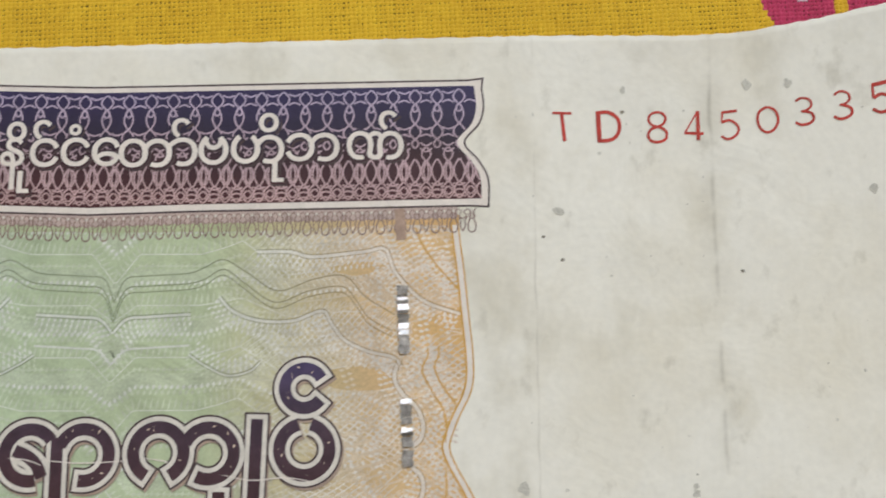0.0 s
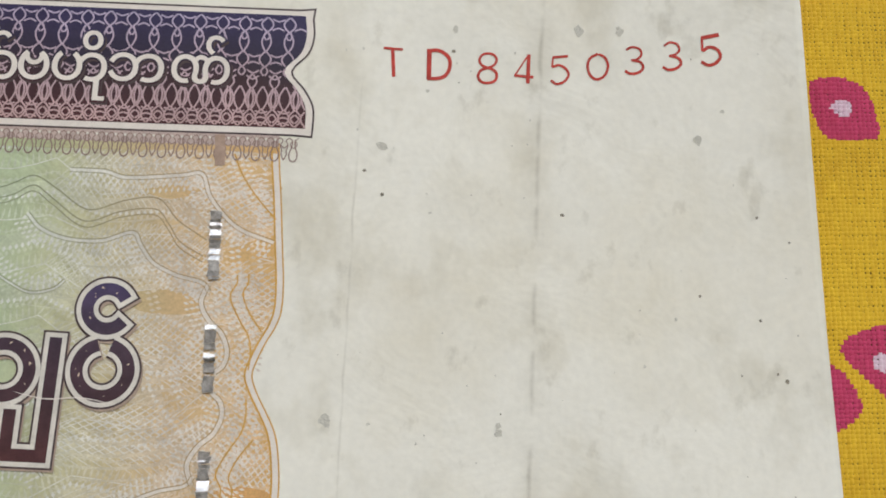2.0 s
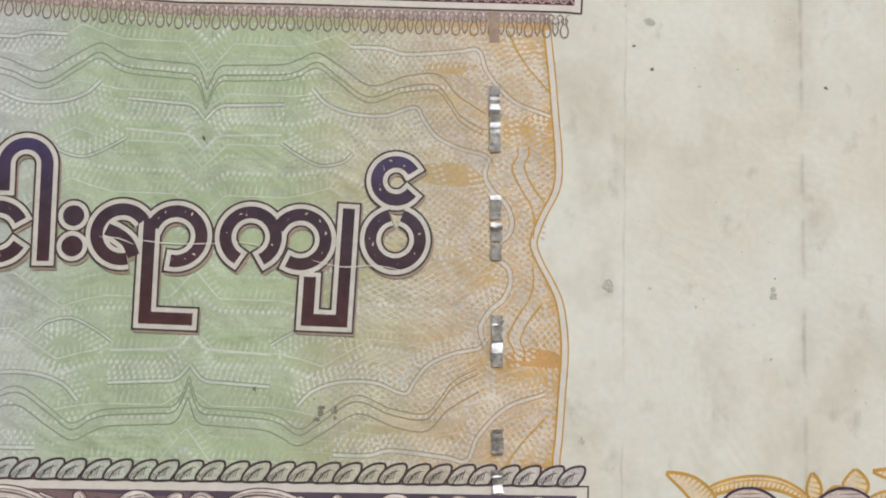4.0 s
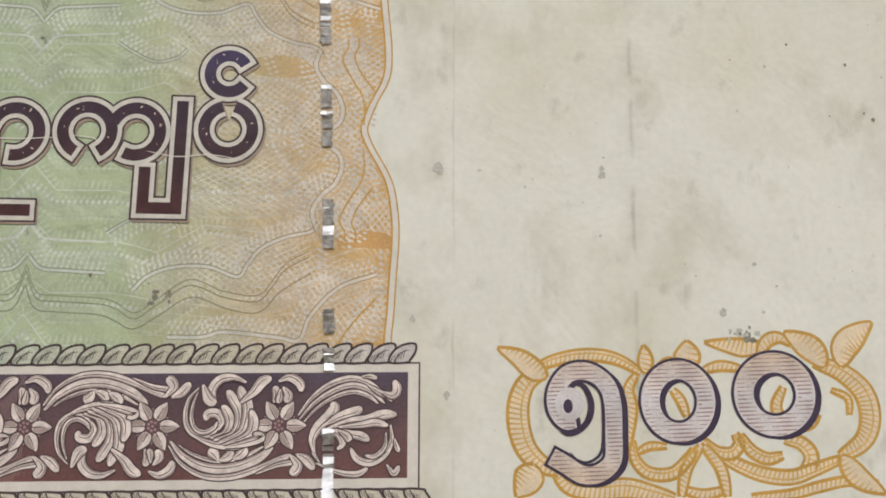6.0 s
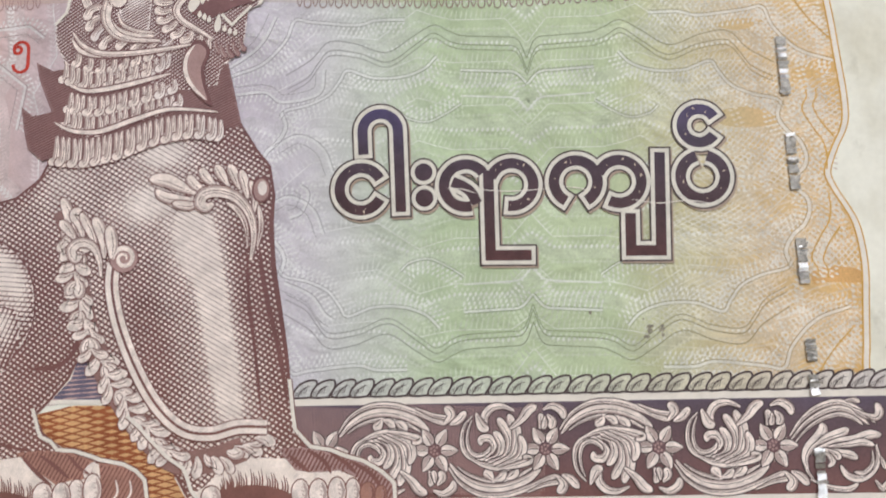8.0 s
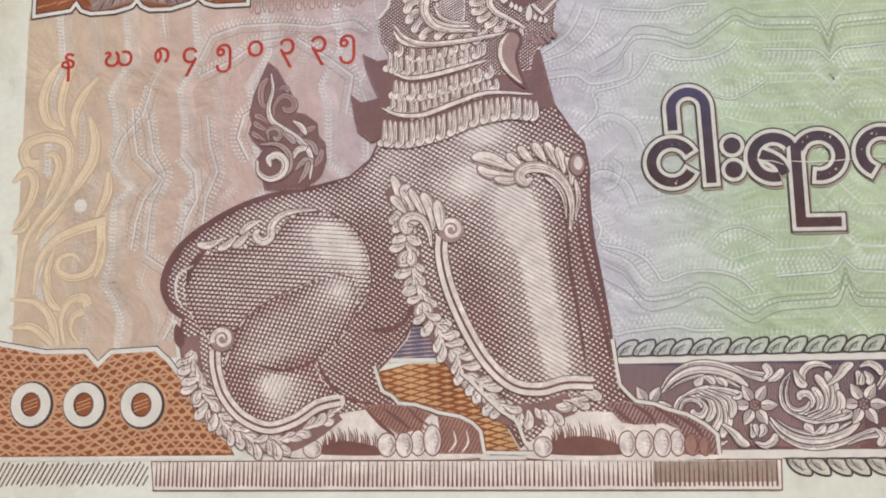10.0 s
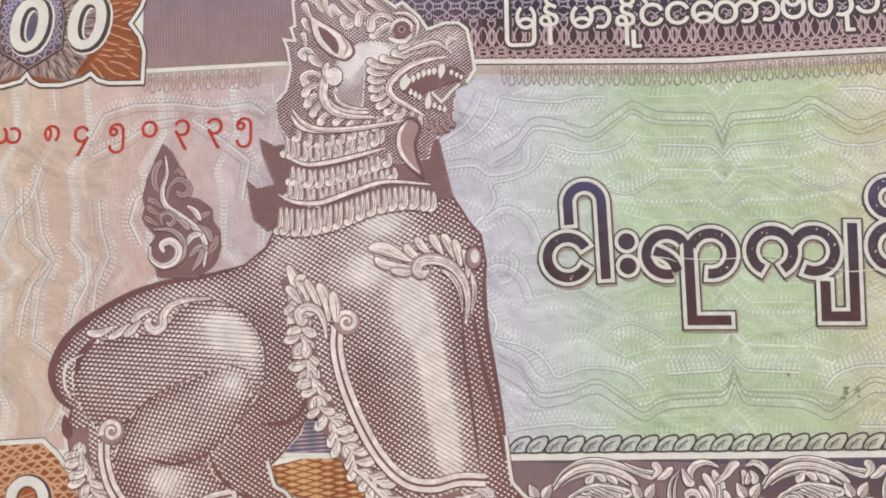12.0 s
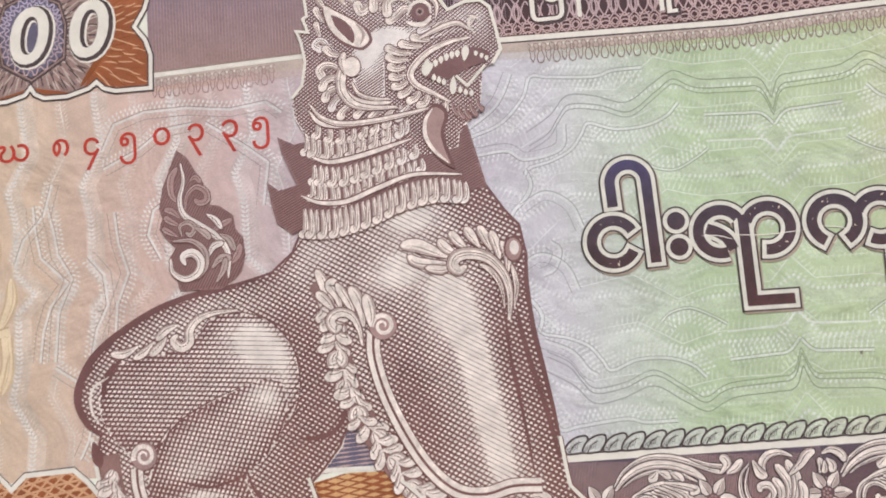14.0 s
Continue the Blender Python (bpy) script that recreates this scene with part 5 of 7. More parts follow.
def vine(pts, w, layer, leafy):
    """A stem or leaf drawn in orange line: two edges, an inner line and slanted strokes between them."""
    p = curve(pts, 10)
    nm = normals(p)
    s = np.linspace(0, 1, len(p))
    if leafy:
        h = w / 2 * (np.sin(math.pi * np.clip(s, 0, 1) ** 0.8).clip(0) ** 0.8 + 0.03)
    else:
        h = w / 2 * (0.45 + 0.55 * np.sin(math.pi * s).clip(0) ** 0.6)
    k = len(p)
    up, dn = p + nm * h[:, None], p - nm * h[:, None]
    frame_ink.add(np.vstack([up, dn]), [(i + k, i + 1 + k, i + 1, i) for i in range(k - 1)], M_ORFILL, layer)
    ribbon(frame_ink, up, 0.23, layer + 0.4, M_ORANGE, smooth=False)
    ribbon(frame_ink, dn, 0.28, layer + 0.45, M_ORANGE, smooth=False)
    if w > 0.9 and not leafy:
        ribbon(frame_ink, p + nm * (h * 0.3)[:, None], 0.14, layer + 0.35, M_FRAMELINE, smooth=False)
    d = np.concatenate([[0], np.cumsum(np.hypot(*np.diff(p, axis=0).T))])
    for x in np.arange(0.3, d[-1] - 0.2, 0.40):
        j, j2 = np.interp(x, d, np.arange(k)), np.interp(min(x + 0.28, d[-1]), d, np.arange(k))
        a = np.array([np.interp(j, np.arange(k), dn[:, c]) for c in (0, 1)])
        b = np.array([np.interp(j2, np.arange(k), up[:, c]) for c in (0, 1)])
        ribbon(frame_ink, [a, (a * 0.45 + b * 0.55)] if leafy and w > 1.5 else [a, b], 0.19, layer + 0.25, M_FRAMELINE, taper="end", smooth=False)


for k, (pts, w) in enumerate(VINES_LEFT + VINES_RIGHT + CURLS):
    vine(pts, w, 2 + 0.6 * (k % 5), False)
for k, (pts, w) in enumerate(LEAVES):
    vine(pts, w, 6 + 0.6 * (k % 3), True)
frame_ink.obj("value_frame", note, "orange foliage frame of fine lines")


def outlined_numeral(strokes, width, heavy, name, ring=True, up=0):
    g = Ink()
    for p in strokes:
        p = np.asarray(p)
        a, b = p[0] - p[1], p[-1] - p[-2]
        long_p = p if ring else np.vstack([p[0] + a / np.hypot(*a) * 0.23, p, p[-1] + b / np.hypot(*b) * 0.23])
        ribbon(g, long_p, width + 0.46, 16 + up, M_NAVYINK, smooth=False, closed=ring)
        for k in (0.35, 0.7, 1.0):
            ribbon(g, np.asarray(p) + np.array(heavy) * k, width + 0.16, 15.6 + up + 0.1 * k, M_NAVYINK, smooth=False, closed=ring)
        ribbon(g, p, width, 17 + up, M_NUMFILL, smooth=False, closed=ring)
        poly = np.asarray(p)
        nm = normals(poly)
        q = np.vstack([poly + nm * width / 2, (poly - nm * width / 2)[::-1]])
        hatch(g, q, 2, 0.33, lambda x: 0.24 + 0.12 * np.sin(x[:, 0] * 2.1 + x[:, 1]), 18 + up, M_LIONMID, step=0.3)
    g.obj(name, note, "outlined numeral filled with fine lines")


five = curve([(46.37, -26.54), (47.49, -27.17), (48.87, -27.99), (50.28, -27.90), (51.43, -26.86), (51.57, -24.80), (51.54, -22.27), (51.01, -20.65), (49.51, -19.63), (47.85, -19.82), (46.88, -21.12), (46.81, -22.60), (47.55, -23.62), (48.40, -23.52)], 8)
outlined_numeral([five], 1.42, (0.42, -0.16), "numeral", False, 5)
fg = Ink()
disc(fg, [(47.95, -22.28)][0], 1.25, 27, M_NUMFILL, n=24, ry=1.35)
disc(fg, [(47.80, -22.46)][0], 0.40, 27.5, M_NAVYINK, n=14, ry=0.58)
ribbon(fg, [(48.17, -20.66), (49.02, -20.75), (49.57, -21.58), (49.74, -22.60), (49.43, -23.66), (48.66, -24.44), (47.81, -24.72), (47.06, -24.44)], 0.55, 28, M_NAVYINK, taper="both")
ribbon(fg, [(48.36, -20.65), (49.50, -20.47), (50.34, -21.12), (50.69, -22.27), (50.67, -25.26), (50.31, -26.45), (49.36, -26.99), (48.52, -26.81), (47.88, -26.18)], 0.24, 28.3, M_NAVYINK, taper="both")
fg.obj("numeral_detail", note, "dark dot and inner line of the numeral")


def oval(c, rx, ry):
    a = np.radians(np.linspace(0, 354, 60))
    return np.c_[c[0] + rx * np.cos(a), c[1] + ry * np.sin(a)]


outlined_numeral([oval((57.05, -22.03), 2.35, 2.58)], 1.55, (0.40, -0.20), "numeral")
outlined_numeral([oval((65.22, -21.45), 2.62, 2.62)], 1.65, (0.44, -0.20), "numeral")
# ---- value box at upper left ----
BOX_TOP = [(-85.07, 33.64), (-82.26, 33.80), (-80.79, 33.63), (-79.64, 32.66), (-78.56, 33.69), (-75.65, 34.05), (-73.30, 33.62), (-72.32, 32.80), (-71.17, 33.88), (-68.78, 34.00), (-65.91, 33.53), (-64.82, 32.44), (-63.68, 33.52), (-58.97, 33.67)]
BOX_SIDE = [(-59.09, 31.05), (-59.75, 29.07), (-60.94, 27.27), (-59.80, 25.74), (-59.27, 24.05), (-59.39, 20.50)]
BOX_LOW = [(-63.23, 20.57), (-64.49, 20.97), (-65.30, 21.74), (-66.17, 21.13), (-68.57, 20.53), (-71.13, 20.60), (-72.15, 21.12), (-72.64, 21.88), (-73.31, 21.12), (-75.33, 20.63), (-78.27, 20.59), (-79.51, 21.05), (-80.16, 21.96), (-80.82, 21.12), (-85.37, 20.69)]
BOX = BOX_TOP + BOX_SIDE + BOX_LOW + [(-85.38, 24.88), (-83.92, 27.04), (-84.98, 29.15)]
MAUVE = [(-78.96, 33.24), (-75.65, 34.05), (-72.32, 32.80), (-68.78, 34.00), (-66.86, 33.46), (-64.65, 29.72), (-63.69, 27.31), (-64.86, 24.37), (-67.10, 20.72), (-72.64, 21.88), (-78.06, 20.64), (-80.80, 24.96), (-82.06, 27.61), (-80.42, 30.72)]
box = Ink()
fill(box, BOX, 18, M_BROWN)
bc = np.array([(-72.35, 27.53)][0])
bx, mauve = np.array(BOX), np.array(MAUVE)
box_rays = Ink()
fill(box, MAUVE, 18.5, M_BOXTINT)
for k in range(190):
    a = 2 * math.pi * k / 190
    ray = bc + np.outer(np.linspace(3.0, 16.0, 44), [math.cos(a), math.sin(a) * 0.9])
    ray = ray + np.c_[np.zeros(44), 0.22 * np.sin(np.linspace(0, 18, 44) + k * 1.7)]
    ok = inside(bx, ray)
    ok &= (np.arange(44) + 5 * (k % 3)) % 9 > 1
    near = inside(mauve, ray)
    for part_, mat in ((ok & near, M_FRINGE if k % 2 else M_DARK), (ok & ~near, M_BROWNLINE if k % 3 else M_MARK)):
        for r in runs(ray, part_):
            ribbon(box_rays, r, 0.16, 19 + 0.02 * (k % 7), mat, taper="both", smooth=False)
for pts in ([(-67.07, 33.27), (-64.65, 29.72), (-63.42, 27.29)], [(-63.55, 26.96), (-64.86, 24.37), (-67.11, 21.38)], [(-79.08, 32.49), (-80.95, 29.73), (-82.06, 27.61)], [(-82.06, 27.61), (-80.80, 24.82), (-78.22, 21.32)]):
    ribbon(box_rays, pts, 0.7, 19.5, M_MARK, taper="both")
OCTAGON = np.array([(-72.18, 32.58), (-69.01, 31.01), (-68.29, 28.40), (-68.57, 24.59), (-72.52, 22.27), (-75.97, 24.41), (-76.56, 28.64), (-75.59, 31.30)])
oc = OCTAGON.mean(0)
medallion = Ink()
for k, mat in ((1.0, M_DARK), (0.95, M_BOXTINT), (0.91, M_DARK), (0.87, M_BLUE)):
    fill(medallion, oc + (OCTAGON - oc) * k, 20 + (1 - k) * 8, mat)
for r in (0.78, 0.66):
    rim8 = curve(oc + (OCTAGON - oc) * r, 12, True)
    zig = oc + (rim8 - oc) * (1 + 0.07 * np.where(np.arange(len(rim8)) // 2 % 2, 1, -1))[:, None]
    ribbon(medallion, zig, 0.15, 22, M_LACE, smooth=False, closed=True)
rim_of_box = Ink()
ribbon(rim_of_box, BOX, 0.44, 24, M_WHITE, smooth=False, closed=True)
ribbon(rim_of_box, BOX, 0.15, 25, M_DARK, smooth=False, closed=True, shift=0.28)
ribbon(rim_of_box, BOX, 0.15, 25, M_DARK, smooth=False, closed=True, shift=-0.28)
box_obj = box.obj("value_box", note, "orange-brown scalloped box with white rim")
rim_of_box.obj("rim_line", box_obj, "white scalloped rim with dark edges")
medallion.obj("medallion", box_obj, "dark blue octagon with zigzag lines")
tagged(box_rays.obj("ray_pattern", box_obj), kind="stuff")
for ch, at in zip("500", [(-78.92, 27.49), (-72.62, 27.61), (-65.93, 27.64)]):
    g = Ink()
    stamp(g, ch, np.array(at) + [0.34, -0.24], 8.6, 27, M_WHITE, 0.058, sx=1.08, slant=0.14)
    stamp(g, ch, np.array(at) + [0.22, -0.16], 8.6, 28, M_DARK, 0.044, sx=1.08, slant=0.14)
    stamp(g, ch, at, 8.6, 29, M_WHITE, 0.016, sx=1.08, slant=0.14)
    g.obj("numeral", box_obj, "bold white numeral with dark outline")

# ---- orange box at lower left, behind the lion's feet ----
low = Ink()
LOW = [(-88.0, -17.2)] + [(-82.07, -18.25), (-77.16, -18.23), (-75.74, -19.67), (-74.24, -18.32), (-69.09, -18.06), (-67.70, -19.25), (-65.95, -21.28)] + [(-64.0, -22.0), (-60.0, -29.3), (-88.0, -29.6)]
fill(low, LOW, 12, M_BROWN)
low_net = Ink()
lp = np.array(LOW)
for ang in (38, -38, 4):
    hatch(low_net, lp, ang, 0.88, lambda p: np.full(len(p), 0.26), 13 + 0.5 * (ang > 0) + 0.25 * (ang > 10), M_BROWNLINE, step=0.4, wave=0.7)
ribbon(low, LOW[:8], 0.5, 16, M_WHITE, smooth=False)
ribbon(low, LOW[:8], 0.10, 17, M_DARK, smooth=False, shift=0.3)
low_obj = low.obj("value_box", note, "orange-brown net box beside the lion's feet")
tagged(low_net.obj("net_pattern", low_obj), kind="stuff")
for c, r in zip([(-70.57, -24.02), (-77.20, -23.97), (-83.39, -23.93)], (2.35, 2.35, 2.35)):
    g = Ink()
    disc(g, np.array(c) + [0.25, -0.1], r + 0.42, 20, M_BROWNLINE)
    disc(g, np.array(c) + [0.12, -0.05], r + 0.22, 21, M_DARK)
    disc(g, c, r, 22, M_WHITE)
    disc(g, c, r * 0.50, 23, M_DARK, ry=r * 0.56)
    disc(g, np.array(c) + [0.06, 0], r * 0.44, 24, M_BROWN, ry=r * 0.5)
    for k in (-0.5, -0.1, 0.3):
        ribbon(g, [np.array(c) + [-0.8, k - 0.2], np.array(c) + [0.8, k + 0.35]], 0.12, 25, M_BROWNLINE, smooth=False)
    g.obj("numeral", low_obj, "round white numeral")
gap = Ink()
GAP = [(-44.79, -20.74), (-40.93, -19.91), (-36.79, -19.95), (-33.89, -23.96), (-31.01, -26.52), (-29.31, -29.50), (-33.93, -29.50), (-34.38, -27.64), (-36.24, -25.94), (-38.87, -24.97), (-42.11, -23.92), (-43.90, -22.48)]
fill(gap, GAP, 12, M_NETGROUND)
for ang in (14, -14):
    hatch(gap, np.array(GAP), ang, 0.62, lambda p: 0.34 + 0.12 * np.sin(p[:, 0] * 0.9 + p[:, 1] * 0.4), 13 + (ang > 0), M_BROWN, step=0.4, wave=0.2)
GAPB = [(-43.90, -19.88), (-41.52, -17.30), (-40.81, -15.74), (-39.73, -15.41), (-38.55, -17.05), (-37.09, -19.48)]
fill(gap, GAPB, 12, M_BLUE)
hatch(gap, np.array(GAPB), 4, 0.42, lambda p: 0.3 + 0.15 * np.sin(p[:, 0] * 3.0), 13, M_LACE, step=0.25)
ribbon(gap, [(-44.20, -19.59), (-40.93, -19.56), (-36.79, -19.60)], 0.42, 16, M_WHITE, smooth=False)
ribbon(gap, [(-40.03, -15.29), (-41.04, -15.74), (-41.52, -17.30), (-43.90, -19.88), (-44.79, -20.74), (-44.19, -22.48), (-42.11, -23.92), (-38.87, -24.97), (-36.24, -25.94), (-34.50, -27.47), (-33.93, -29.39), (-29.31, -29.39), (-31.01, -26.52)], 0.36, 17, M_WHITE, smooth=False)
gap.obj("net_patch", note, "orange net seen between the lion's legs")

# ---- plinth ----
plinth = Ink()
PL = [(-69.2, -29.8), (-4.6, -29.3), (-4.7, -32.2), (-68.9, -32.8)]
fill(plinth, PL, 20, M_LIONTONE)
fill(plinth, [(-16.8, -29.8), (-5.0, -29.6), (-5.0, -31.6), (-16.9, -31.8)], 21, M_SHADE)
hatch(plinth, np.array(PL), 89, 0.46, lambda p: np.clip(0.10 + 0.16 * (-29.6 - p[:, 1]) + 0.08 * np.sin(p[:, 0] * 7.0), 0.0, 0.5), 22, M_LION, step=0.25)
ribbon(plinth, [(-69.0, -33.05), (-4.8, -32.45)], 0.1, 23, M_LION, smooth=False)
ribbon(plinth, PL, 0.3, 22, M_WHITE, smooth=False, closed=True)
ribbon(plinth, np.array(PL) + [0, -0.2], 0.12, 23, M_LION, smooth=False, closed=True)
ribbon(plinth, [(-88, -29.9), (-69.2, -29.8)], 0.3, 22, M_WHITE, smooth=False)
hatch(plinth, np.array([(-88, -30.1), (-69.6, -30.0), (-69.3, -32.6), (-88, -32.8)]), 60, 0.5, lambda p: np.full(len(p), 0.3), 21, M_LION, step=0.4)
plinth.obj("plinth", note, "pale engraved slab under the lion")

# ---- cream foliage at the left end ----
cream = Ink()
UPPER_LEAVES = (
    ([(-81.55, 15.17), (-83.08, 12.92), (-83.70, 10.31), (-82.95, 7.97), (-80.87, 6.90)], 1.1, "both"),
    ([(-79.82, 15.08), (-81.00, 12.49), (-81.48, 9.54), (-80.88, 7.23)], 0.9, "both"),
    ([(-77.04, 12.95), (-78.91, 10.74), (-79.81, 8.16), (-79.48, 5.86)], 0.9, "both"),
    ([(-77.97, 8.40), (-77.17, 5.77), (-77.39, 3.19), (-78.96, 0.68), (-80.14, -0.88)], 1.2, "both"),
    ([(-75.35, 1.83), (-75.44, -0.72), (-76.72, -3.54)], 1.0, "both"),
)
UPPER_SCROLL = (
    ([(-83.91, 2.93), (-85.14, 3.11), (-85.74, 4.50), (-84.95, 5.70), (-82.63, 6.13), (-80.42, 5.12), (-80.21, 2.34), (-81.49, -0.83), (-83.46, -3.32), (-85.02, -5.82), (-85.59, -9.28), (-85.91, -12.10)], 1.25, "end"),
    ([(-83.25, 4.07), (-82.02, 4.02), (-81.44, 2.58), (-82.07, 0.67), (-82.85, -0.97)], 0.8, "both"),
    ([(-80.14, -0.88), (-81.45, -2.75), (-82.89, -4.29), (-83.80, -5.85)], 0.8, "both"),
    ([(-87.00, 0.98), (-85.26, 2.21), (-84.26, 0.88), (-84.87, -1.67), (-86.56, -4.18)], 1.0, "both"),
    ([(-86.82, -4.81), (-85.20, -4.22), (-84.83, -2.96)], 0.7, "both"),
)
LOWER_SCROLL = (
    ([(-75.52, -3.89), (-78.58, -4.62), (-81.50, -5.92), (-83.32, -8.39), (-83.76, -11.83)], 1.25, "end"),
    ([(-76.04, -4.25), (-75.99, -7.34), (-77.14, -9.49), (-79.39, -10.06), (-81.02, -9.14), (-80.78, -7.77), (-79.18, -7.44), (-78.36, -8.34)], 1.05, "end"),
    ([(-81.48, -6.87), (-82.22, -9.36), (-81.75, -11.88)], 0.7, "both"),
    ([(-76.60, -10.13), (-75.84, -8.28), (-75.48, -5.78)], 0.6, "both"),
)
FOOT_LEAVES = (
    ([(-86.57, -12.39), (-83.88, -12.58), (-82.24, -13.61), (-81.26, -15.30), (-80.94, -17.58)], 1.2, "start"),
    ([(-79.75, -17.60), (-80.35, -14.70), (-79.47, -12.67), (-77.75, -12.34), (-77.20, -13.22)], 1.1, "start"),
    ([(-86.48, -15.51), (-83.80, -15.44), (-81.76, -16.83), (-81.07, -17.77)], 0.9, "both"),
    ([(-77.90, -17.63), (-79.13, -15.96), (-78.89, -14.42), (-77.72, -13.83)], 0.8, "start"),
    ([(-82.59, -10.61), (-81.59, -12.81), (-80.37, -13.65)], 0.8, "both"),
)
for k, (pts, w, tp) in enumerate(UPPER_LEAVES + UPPER_SCROLL + LOWER_SCROLL + FOOT_LEAVES):
    lay = 3 + 0.12 * k
    ribbon(cream, pts, w + 0.42, lay, M_CREAMLINE, taper=tp)
    ribbon(cream, pts, w, lay + 0.06, M_CREAM, taper=tp)
    ribbon(cream, pts, 0.10, lay + 0.09, M_CREAMLINE, taper="both", shift=0.18 * w)
disc(cream, [(-78.57, -1.95)][0], 0.75, 6, M_WHITE)
cream.obj("foliage_ornament", note, "faint cream foliage scrolls")

# ---- the seated lion, one engraved figure ----
lion = Ink()


def tone_map(base, spots, rim=None, rim_w=1.0, rim_k=0.35):
    """Darkness of the engraving: a base, bright or dark oval spots (centre, radii, turn, change) and a darker rim."""
    def f(p):
        t = np.full(len(p), base)
        for (c, rx, ry, turn, k) in spots:
            a = math.radians(turn)
            d = p - np.asarray(c)
            x, y = d[:, 0] * math.cos(a) + d[:, 1] * math.sin(a), -d[:, 0] * math.sin(a) + d[:, 1] * math.cos(a)
            t = t + k * np.exp(-((x / rx) ** 2 + (y / ry) ** 2))
        if rim is not None:
            t = t + rim_k * np.exp(-rim_distance(rim, p) / rim_w)
        return np.clip(t, 0.12, 0.60)
    return f


BODY = [(-43.95, 4.69), (-45.29, 2.00), (-47.60, 0.13), (-51.58, -0.85), (-55.28, -1.36), (-59.61, -2.59), (-63.63, -4.67), (-66.41, -6.85), (-67.92, -9.24), (-68.24, -11.34), (-67.50, -13.45), (-66.03, -14.84), (-66.48, -16.73), (-65.91, -19.70), (-64.96, -23.22), (-62.87, -26.15), (-59.17, -28.18), (-54.01, -29.50), (-38.59, -29.50), (-34.11, -29.50), (-34.38, -27.64), (-36.24, -25.83), (-38.87, -24.97), (-42.11, -23.92), (-43.90, -22.48), (-44.79, -20.74), (-43.43, -19.43), (-41.64, -17.30), (-40.92, -15.74), (-39.85, -15.41)] \
    + [(-38.55, -17.34), (-36.79, -19.95), (-33.89, -23.96), (-31.01, -26.35), (-29.20, -29.50), (-10.38, -29.50), (-10.61, -28.07), (-12.80, -26.40), (-15.57, -25.06), (-18.66, -24.32), (-19.75, -22.46), (-20.20, -19.52), (-20.69, -15.54), (-21.40, -10.93), (-22.13, -6.86), (-22.40, -2.77), (-22.11, 0.17), (-22.53, 2.84), (-23.80, 4.37), (-25.29, 6.80), (-27.03, 9.57), (-28.81, 10.54), (-36.04, 9.59), (-40.91, 6.71)]
body = np.array(BODY)
fill(lion, body, 26, M_LIONTONE)
spots = [(q[0], a, b, c, k) for q, a, b, c, k in (([(-33.07, 4.35)], 3.0, 1.8, 10, -0.3), ([(-34.60, -0.70)], 3.0, 2.0, 20, -0.34), ([(-30.19, -4.54)], 1.8, 3.0, 10, -0.45), ([(-28.0, -9.0)], 1.3, 7.0, 10, -0.6), ([(-26.5, -17.5)], 1.2, 5.5, 10, -0.5),
         ([(-43.95, 1.96)], 3.0, 2.5, 30, -0.15), ([(-33.81, -14.21)], 2.2, 8.0, 15, 0.25), ([(-43.31, -15.25)], 4.0, 8.0, 20, 0.3), ([(-21.07, -17.24)], 1.5, 8.0, 5, 0.3), ([(-24.35, -7.40)], 1.5, 6.0, 5, 0.3), ([(-46.29, -21.02)], 5.0, 4.0, 0, 0.15),
         ([(-45.14, -6.98)], 3.0, 5.0, 20, 0.15), ([(-26.49, 6.24)], 3.0, 3.0, 0, 0.2), ([(-54.33, -3.19)], 5.0, 2.0, 20, -0.1))]
tm = tone_map(0.40, spots, body, 0.8, 0.3)
hatch(lion, body, -30, 0.44, tm, 28, M_LION, step=0.22)
hatch(lion, body, 48, 0.46, lambda p: tm(p) * 0.95 - 0.10, 29, M_LION, step=0.22)
ribbon(lion, np.vstack([body[2:12]]), 0.7, 30, M_LION, taper="both")
ribbon(lion, body, 0.26, 30, M_LION, smooth=False, closed=True)
# rump and thigh
RUMP = [(-64.80, -8.39), (-62.64, -7.53), (-58.61, -7.01), (-56.45, -6.15), (-53.71, -3.81), (-51.25, -3.57), (-48.19, -4.53), (-46.05, -6.96), (-45.25, -9.94), (-45.72, -12.87), (-48.11, -16.36), (-52.32, -19.23), (-57.16, -20.65), (-60.85, -19.74), (-63.38, -16.77), (-65.62, -13.77), (-66.12, -10.77)]
rp = curve(RUMP, 5, True)
fill(lion, rp, 31, M_LIONTONE)
tm2 = tone_map(0.42, [([(-49.39, -6.60)][0], 3.2, 2.6, -30, -0.42), ([(-46.34, -9.33)][0], 1.5, 3.5, 0, -0.2), ([(-60.28, -17.39)][0], 5.0, 3.0, 0, 0.15), ([(-61.65, -10.25)][0], 4.0, 3.0, 0, 0.05)], rp, 0.8, 0.3)
hatch(lion, rp, -5, 0.46, tm2, 32, M_LION, step=0.22)
hatch(lion, rp, 52, 0.44, lambda p: tm2(p) * 0.85 - 0.08, 33, M_LION, step=0.22)
ribbon(lion, [(-53.71, -3.69), (-51.25, -3.51), (-48.19, -4.53), (-45.98, -7.08), (-45.25, -10.06), (-45.72, -13.17), (-47.81, -16.36)], 0.16, 34, M_LION, taper="both")
